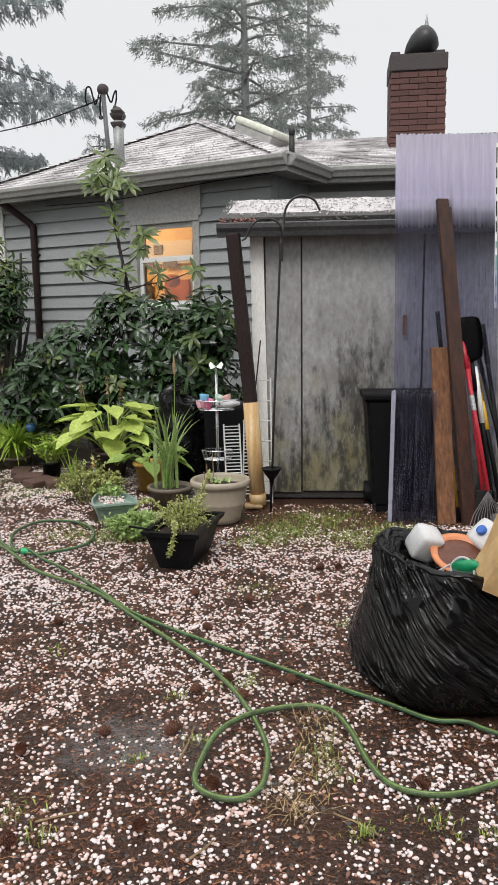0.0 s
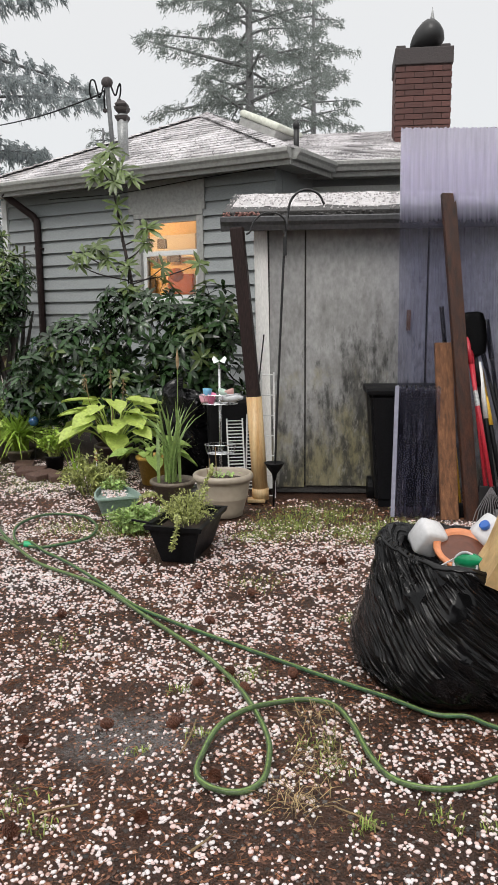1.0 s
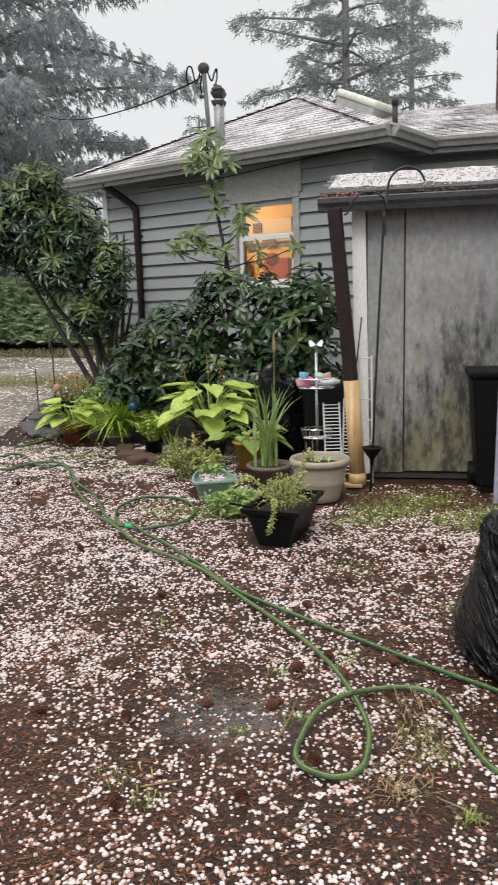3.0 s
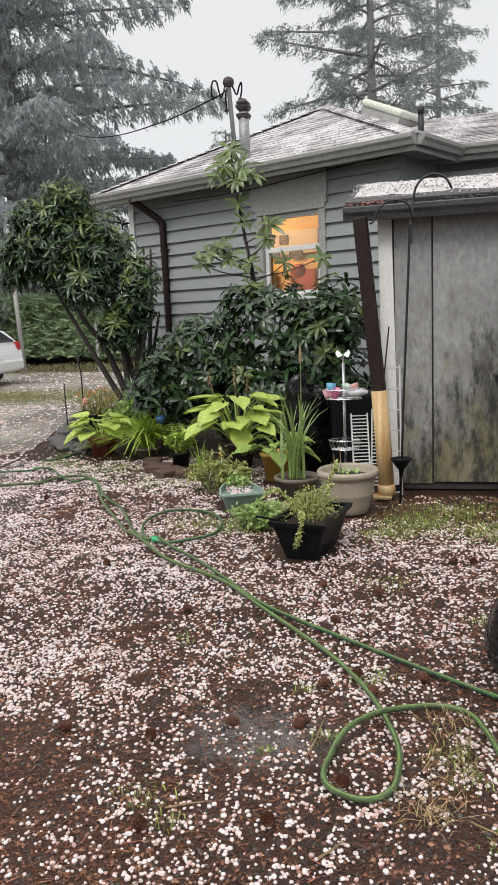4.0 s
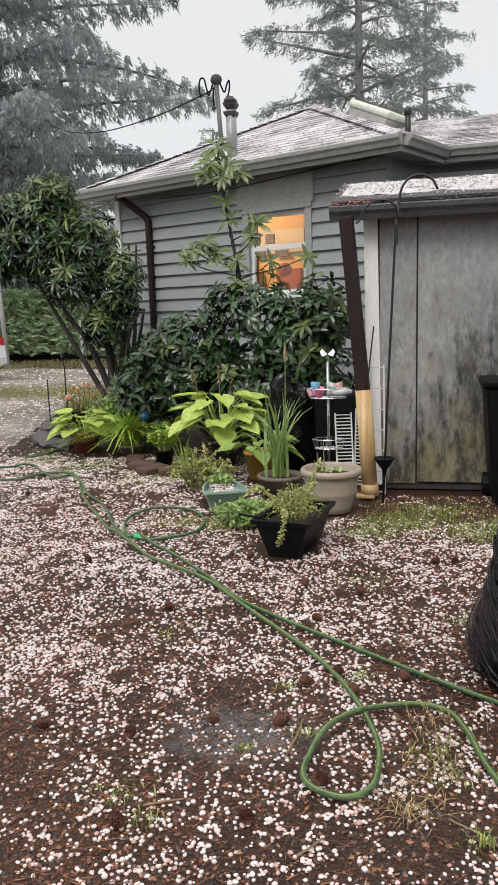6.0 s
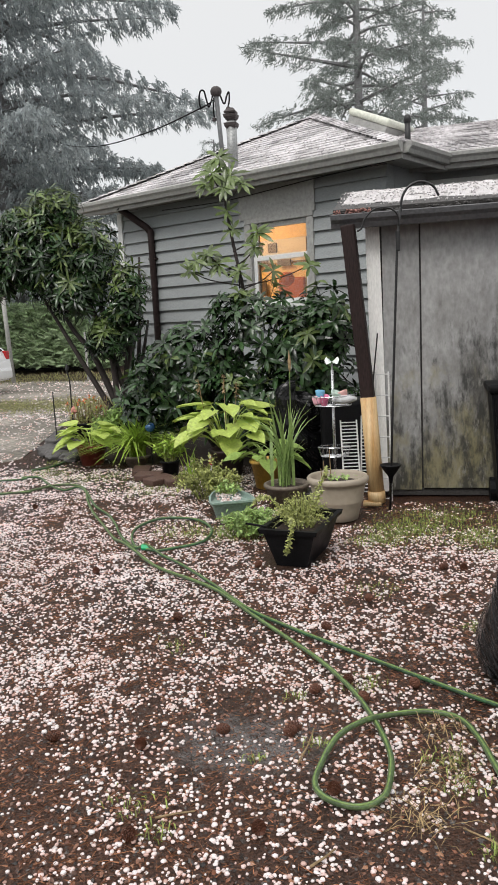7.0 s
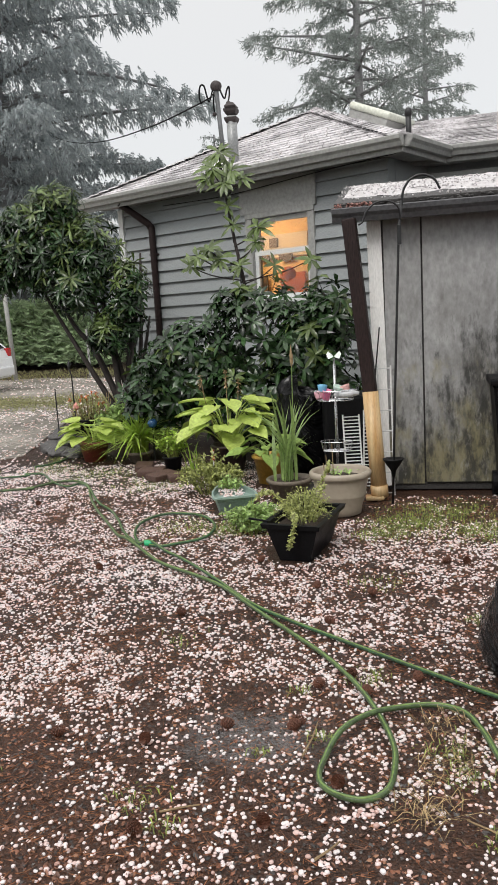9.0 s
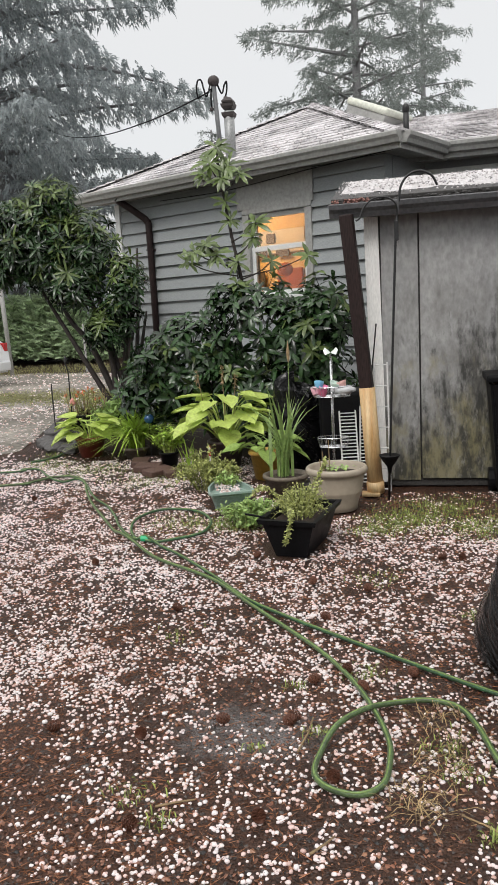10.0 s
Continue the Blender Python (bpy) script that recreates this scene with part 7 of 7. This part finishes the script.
def hose(label, line, r, material, lift=()):
    ob = thing("garden_hose", label, "hose")
    pts = spline([(x, y, 0.016 + (0.02 if i in lift else 0)) for i, (x, y) in enumerate(line)], 8)
    part("tube", tube(bmesh.new(), pts, r, 10), material, ob, smooth=True)
    part("stripe", tube(bmesh.new(), [p + Vector((-0.2 * r, -0.35 * r, 0.78 * r)) for p in pts], r * 0.34, 6), M_STRIPE, ob, "pale lime stripe along the hose", True)
    return ob


hose("green garden hose looped over the hail-strewn yard", HOSE_A, 0.0105, M_HOSE, (30, 31, 13, 14))
hb = hose("second green hose crossing the yard to the sack", HOSE_B, 0.0095, M_HOSE2, (9, 10, 16))
hose("short loop of dark green hose on the gravel", HOSE_C, 0.0095, M_HOSE2)
part("coupling", tube(bmesh.new(), [(-1.47, 4.74, 0.022), (-1.42, 4.74, 0.020)], 0.019, 12), mat("bright_green_coupling", (0.02, 0.42, 0.17), 0.4, 0.15, 10, 40, 0.0), hb, "bright green hose coupling")
hose("dark hose end curled by the bed", [(-3.45, 8.66), (-3.29, 8.13), (-3.26, 7.77), (-3.33, 7.57), (-3.44, 7.46)], 0.010, M_HOSE2)

# ---------------------------------------------------------------- hail, gravel, needles, moss and cones on the ground
PUDDLE = (-0.42, 2.55, 0.55, 0.38)


def ground_z(x, y):
    return 0.012 * (noise.noise((x * 1.7, y * 1.7, 0)) + 0.5 * noise.noise((x * 6, y * 6, 3))) - 0.006


BLOCKED = [(-0.465, 4.68, 0.2, 0.34), (-0.215, 5.5, 0.19, 0.19), (-1.05, 5.78, 0.2, 0.2), (0.855, 2.98, 0.38, 0.36), (-0.63, 5.95, 0.17, 0.17), (-0.86, 6.55, 0.15, 0.15)]


def free_spot(x, y):
    return not any(((x - a) / rx) ** 2 + ((y - b) / ry) ** 2 < 1 for a, b, rx, ry in BLOCKED) and not (y > 5.95 and x > 0.02)


def density(x, y):
    """How thick the hail lies: drifts and bare patches, thin in the puddle and under the eaves."""
    d = 0.46 + 0.50 * noise.noise((x * 1.1, y * 1.1, 11)) + 0.45 * noise.noise((x * 3.2, y * 3.2, 17)) + 0.65 * noise.noise((x * 9, y * 9, 23))
    px, py, prx, pry = PUDDLE
    q = ((x - px) / prx) ** 2 + ((y - py) / pry) ** 2
    d -= 0.24 * max(0.0, 1.1 - q)
    if x < -0.1 and y < 2.9:
        d -= 0.09
    if x > 0.15 and y < 3.2:
        d += 0.10
    if x > -0.2 and y > 5.3:
        d -= 0.45
    if x > -0.4 and 3.3 < y < 5.2:
        d += 0.22
    if x < -0.3 and 3.6 < y < 7.2:
        d += 0.18
    return max(0.03, d)


def strew(n, xr, yr, seed, thick):
    """Random free spots, kept where the hail lies; stones fall in small clusters."""
    rnd = random.Random(seed)
    out = []
    while len(out) < n:
        x, y = rnd.uniform(*xr), rnd.uniform(*yr)
        if rnd.random() < density(x, y) * thick and free_spot(x, y):
            for _ in range(rnd.choice((1, 1, 1, 1, 2, 2, 3, 5))):
                a, b = x + rnd.gauss(0, 0.02), y + rnd.gauss(0, 0.02)
                out.append((a, b, ground_z(a, b)))
    return np.array(out[:n])


# yard in bands, nearest first, then thinner towards the drive and round the yard's other sides
r = np.random.default_rng(91)
for n, xr, yr, level, seed, lo, hi in ((4300, (-1.5, 1.2), (1.6, 2.5), 2, 1, 0.0042, 0.0078), (5200, (-1.8, 1.5), (2.5, 3.2), 1, 7, 0.0045, 0.0088), (19000, (-2.8, 2.3), (3.2, 5.0), 1, 2, 0.0045, 0.0095), (22000, (-4.0, 2.4), (5.0, 7.6), 0, 3, 0.0048, 0.0100), (8500, (-9, -1.5), (6.0, 13), 1, 4, 0.008, 0.014), (6000, (-18, -5), (9.0, 20), 0, 6, 0.014, 0.026), (26000, (-5.5, 4.5), (-3.5, 1.6), 0, 8, 0.0045, 0.009), (11000, (-6.5, -1.5), (1.6, 5.0), 0, 9, 0.0045, 0.009), (10000, (1.2, 5.0), (1.6, 5.4), 0, 10, 0.0045, 0.009)):
    p = strew(n, xr, yr, seed, 0.85)
    rad = r.uniform(lo, hi, n) * np.where(r.random(n) < 0.06, 1.35, 1.0) * np.where(r.random(n) < 0.25, 0.7, 1.0)
    p[:, 2] = np.where((p[:, 0] < -3.8) & (p[:, 1] > 6.3), np.maximum(p[:, 2], 0.007), p[:, 2]) + rad * 0.35
    tagged(part("hail", scatter("hail", p, rad * 1.05, level, seed, 0.62, 0.10), M_HAIL), "white hailstones strewn over the wet yard", "hail", kind="stuff")


def mixed(name, tones, rough, spec):
    """A litter surface whose every piece takes its own tone from a row of colours."""
    m = mat(name, tones[0], rough, 0.3, 20, 120, 0.3, spec=spec)
    n, l, pb = nodes_of(m)
    geo, rp = n.new("ShaderNodeNewGeometry"), n.new("ShaderNodeValToRGB")
    rp.color_ramp.interpolation = "CONSTANT"
    rp.color_ramp.elements[0].color, rp.color_ramp.elements[1].color = (*tones[0], 1), (*tones[1], 1)
    rp.color_ramp.elements[1].position = 1 / len(tones)
    for k, c in enumerate(tones[2:]):
        rp.color_ramp.elements.new((k + 2) / len(tones)).color = (*c, 1)
    l.new(geo.outputs["Random Per Island"], rp.inputs[0])
    l.new(rp.outputs[0], pb.inputs["Base Color"])
    return m


# gravel chips and bark crumbs: near black, grey and red-brown, wet
M_CHIP = mixed("wet_gravel_chips", ((0.030, 0.020, 0.015), (0.13, 0.050, 0.028), (0.016, 0.014, 0.013), (0.21, 0.082, 0.044), (0.075, 0.066, 0.062), (0.055, 0.025, 0.016), (0.30, 0.15, 0.085), (0.022, 0.017, 0.014)), 0.30, 0.5)
for k, (n, yr, lo, hi) in enumerate(((23000, (1.5, 3.3), 0.003, 0.011), (21000, (3.2, 6.4), 0.004, 0.013))):
    x, y = r.uniform(-1.2 - 0.35 * yr[1] * 0.8, 0.5 + 0.26 * yr[1], n), r.uniform(*yr, n)
    p = np.array([(a, b, ground_z(a, b)) for a, b in zip(x, y) if free_spot(a, b)])
    tagged(part("gravel", scatter("gravel", p, lo + (hi - lo) * r.random(len(p)) ** 2, 0, 95 + k, 0.45, 0.45, 0.5), M_CHIP), "wet dark gravel chips and bark crumbs in the soil", "gravel", kind="stuff")

# fallen needles, twigs and bits of bark
M_NEEDLE = mat("brown_needles", (0.27, 0.115, 0.055), 0.6, 0.4, 5, 60, 0.0, island=0.6)
rnd = random.Random(96)
random.seed(96)
cl = Cloud()
for _ in range(48000):
    x, y = rnd.uniform(-2.6, 1.9), 1.5 + 4.8 * rnd.random() ** 1.3
    if not free_spot(x, y) or noise.noise((x * 1.3, y * 1.3, 40)) < rnd.uniform(-0.7, 0.35):
        continue
    a, L = rnd.random() * math.pi, rnd.uniform(0.015, 0.06)
    z = ground_z(x, y) + rnd.uniform(0.002, 0.007)
    q = Vector((x, y, z))
    cl.spike(q, q + Vector((math.cos(a) * L, math.sin(a) * L, rnd.uniform(-0.002, 0.006))), rnd.uniform(0.0008, 0.0022))
tagged(part("needle_litter", cl.mesh("needle_litter", False), M_NEEDLE), "brown fallen needles and bark bits on the soil", "litter", kind="stuff")
for x, y, a, L in ((-0.235, 2.5, 80, 0.22), (-0.6, 2.1, 20, 0.12), (0.3, 2.05, 140, 0.16), (-0.15, 1.95, 50, 0.1)):
    d = Vector((math.cos(radians(a)), math.sin(radians(a)), 0)) * L
    q = Vector((x, y, 0.008))
    solo("twig", tube(bmesh.new(), [q - d / 2, q + Vector((0.008, 0, 0.004)), q + d / 2], 0.004, 6, True, 0.0025), M_DRY, "thin pale fallen twig on the hail", "twig", "fallen twigs")

# curled bark flakes and dead leaf scraps
M_FLAKE = mat("bark_flakes", (0.19, 0.085, 0.05), 0.5, 0.4, 20, 90, 0.1, tint=(0.09, 0.045, 0.03), island=0.7)
cl = Cloud()
for _ in range(10000):
    x, y = rnd.uniform(-2.2, 1.6), 1.7 + 4.2 * rnd.random() ** 1.5
    if not free_spot(x, y) or noise.noise((x * 1.6, y * 1.6, 60)) < rnd.uniform(-0.6, 0.4):
        continue
    a = rnd.random() * math.tau
    cl.leaf(Vector((x, y, ground_z(x, y) + 0.003)), Vector((math.cos(a), math.sin(a), rnd.uniform(-0.1, 0.5))), Vector((rnd.uniform(-0.5, 0.5), rnd.uniform(-0.5, 0.5), 1)), rnd.uniform(0.007, 0.022), rnd.uniform(0.005, 0.014), rnd.uniform(-0.3, 0.4), rnd.uniform(-0.3, 0.3))
tagged(part("bark_litter", cl.mesh("bark_litter", False), M_FLAKE), "red-brown bark flakes and leaf scraps on the soil", "litter", kind="stuff")

# moss and small grass tufts
M_MOSS = mat("wet_grass", (0.27, 0.34, 0.085), 0.6, 0.35, 6, 50, 0.0, island=0.5, both=0.2)
cl = Cloud()
spots = [(-0.02, 2.95, 0.10, 60), (0.24, 2.45, 0.10, 80), (0.28, 2.3, 0.1, 70), (0.33, 2.02, 0.06, 60), (-0.2, 2.52, 0.05, 30), (-0.40, 2.42, 0.04, 25), (0.02, 4.05, 0.16, 90), (0.45, 3.55, 0.08, 40), (-0.3, 2.85, 0.06, 30), (-0.9, 3.3, 0.1, 40), (-0.63, 2.02, 0.05, 30), (-1.4, 2.3, 0.16, 40), (0.55, 2.05, 0.08, 50), (0.72, 2.0, 0.06, 50), (-0.75, 2.15, 0.12, 50), (-1.25, 5.15, 0.30, 160), (-0.9, 5.1, 0.22, 260), (-1.9, 6.6, 0.5, 300), (-2.6, 7.1, 0.4, 240), (-3.2, 7.4, 0.35, 160), (-3.3, 7.9, 0.25, 140), (0.25, 5.2, 0.28, 420), (0.75, 5.0, 0.35, 420), (0.5, 5.5, 0.4, 420), (1.0, 5.15, 0.25, 200), (0.05, 4.95, 0.2, 160)]
for cx, cy, s, n in spots:
    for _ in range(int(n * (2.2 if n > 140 else 0.9))):
        x, y = cx + rnd.gauss(0, s * 0.5), cy + rnd.gauss(0, s * 0.4)
        if not free_spot(x, y):
            continue
        q = Vector((x, y, ground_z(x, y)))
        a, L = rnd.random() * math.tau, rnd.uniform(0.012, 0.036)
        cl.blade([q, q + Vector((math.cos(a) * L * 0.3, math.sin(a) * L * 0.3, L * 0.7)), q + Vector((math.cos(a) * L * 0.8, math.sin(a) * L * 0.8, L * 0.75))], rnd.uniform(0.003, 0.006))
tagged(part("grass_tufts", cl.mesh("grass_tufts"), M_MOSS), "sparse green grass tufts and moss in the yard", "grass", kind="stuff")
cl = Cloud()
for cx, cy, s, n in ((0.13, 2.12, 0.13, 70), (0.2, 2.35, 0.14, 60), (0.25, 2.6, 0.16, 60)):
    for _ in range(n):
        a, L = rnd.random() * math.tau, rnd.uniform(0.04, 0.10)
        q = Vector((cx + rnd.gauss(0, s * 0.4), cy + rnd.gauss(0, s * 0.4), 0.006))
        cl.blade([q, q + Vector((math.cos(a) * L * 0.5, math.sin(a) * L * 0.5, 0.02)), q + Vector((math.cos(a) * L, math.sin(a) * L, 0.008))], 0.003)
tagged(part("dry_grass", cl.mesh("dry_grass"), mat("straw", (0.36, 0.26, 0.13), 0.7, 0.3, 6, 40, 0.0, island=0.4)), "flattened straw-coloured dry grass", "grass", kind="stuff")
# grass verge along the far side of the drive
cl = Cloud()
for _ in range(15000):
    x = rnd.uniform(-22, -4.6)
    y = rnd.choice((rnd.gauss(21.0, 0.8), rnd.gauss(22.3, 0.8)))
    if rnd.random() < 0.6:
        x = rnd.uniform(-11, -4.4)
        y = rnd.gauss(13.8 - 0.1 * (x + 5), 0.6)
    q = Vector((x, y, 0))
    L = rnd.uniform(0.03, 0.10) if y > 18 else rnd.uniform(0.02, 0.05)
    cl.blade([q, q + Vector((rnd.uniform(-0.03, 0.03), -0.01, L * 0.6)), q + Vector((rnd.uniform(-0.08, 0.08), -0.03, L))], 0.026)
tagged(part("grass_verge", cl.mesh("grass_verge"), mat("pale_verge_grass", (0.52, 0.52, 0.27), 0.7, 0.3, 3, 30, 0.0, island=0.4, both=0.2)), "pale wet grass verge along the drive", "grass", kind="stuff")

# fir cones
M_CONE = mat("fir_cone", (0.13, 0.048, 0.026), 0.6, 0.4, 20, 80, 0.2)
b = bmesh.new()
for j in range(9):
    z = j / 8
    rr = 0.024 * math.sin(math.pi * (0.12 + 0.8 * z)) ** 0.7 + 0.004
    for k in range(8):
        a = (k + 0.5 * (j % 2)) * math.tau / 8
        c, s = math.cos(a), math.sin(a)
        base = Vector((rr * 0.35 * c, rr * 0.35 * s, -0.036 + 0.072 * z))
        tip = Vector((rr * 1.15 * c, rr * 1.15 * s, -0.036 + 0.072 * z + 0.010))
        side_ = Vector((-s, c, 0)) * rr * 0.42
        up_ = Vector((0, 0, 0.004))
        v = [b.verts.new(q) for q in (base, tip + side_ - up_, tip + Vector((c, s, 0)) * 0.003, tip - side_ - up_, tip - up_ * 2)]
        b.faces.new((v[0], v[1], v[2]))
        b.faces.new((v[0], v[2], v[3]))
        b.faces.new((v[0], v[4], v[1]))
        b.faces.new((v[0], v[3], v[4]))
        b.faces.new((v[1], v[4], v[3], v[2]))
tube(b, [(0, 0, -0.036), (0, 0, 0.036)], 0.010, 6)
cone0 = solo("fir_cone", b, M_CONE, "brown fir cone lying among the hail", "fir cone", "fir cones", m=pose(-0.34, 2.05, 0.018, 88, 0, 20) @ Matrix.Scale(0.62, 4))
CONES = [(-0.81, 2.46), (-0.71, 1.99), (-0.23, 2.88), (-0.04, 2.83), (-0.28, 2.6), (-0.13, 2.25), (0.54, 2.24), (-0.54, 2.57), (-0.3, 3.97), (-0.21, 3.5), (-0.1, 2.97), (0.52, 4.36), (0.41, 4.37), (-0.66, 4.41), (-0.01, 3.87), (-1.14, 2.49), (-1.62, 4.29), (-2.72, 5.9), (-0.30, 2.57), (0.16, 2.95), (-0.95, 3.6)]
for k, (x, y) in enumerate(CONES):
    copy_thing(cone0, pose(x, y, 0.018, 80 + 6 * (k % 4), 0, k * 67))
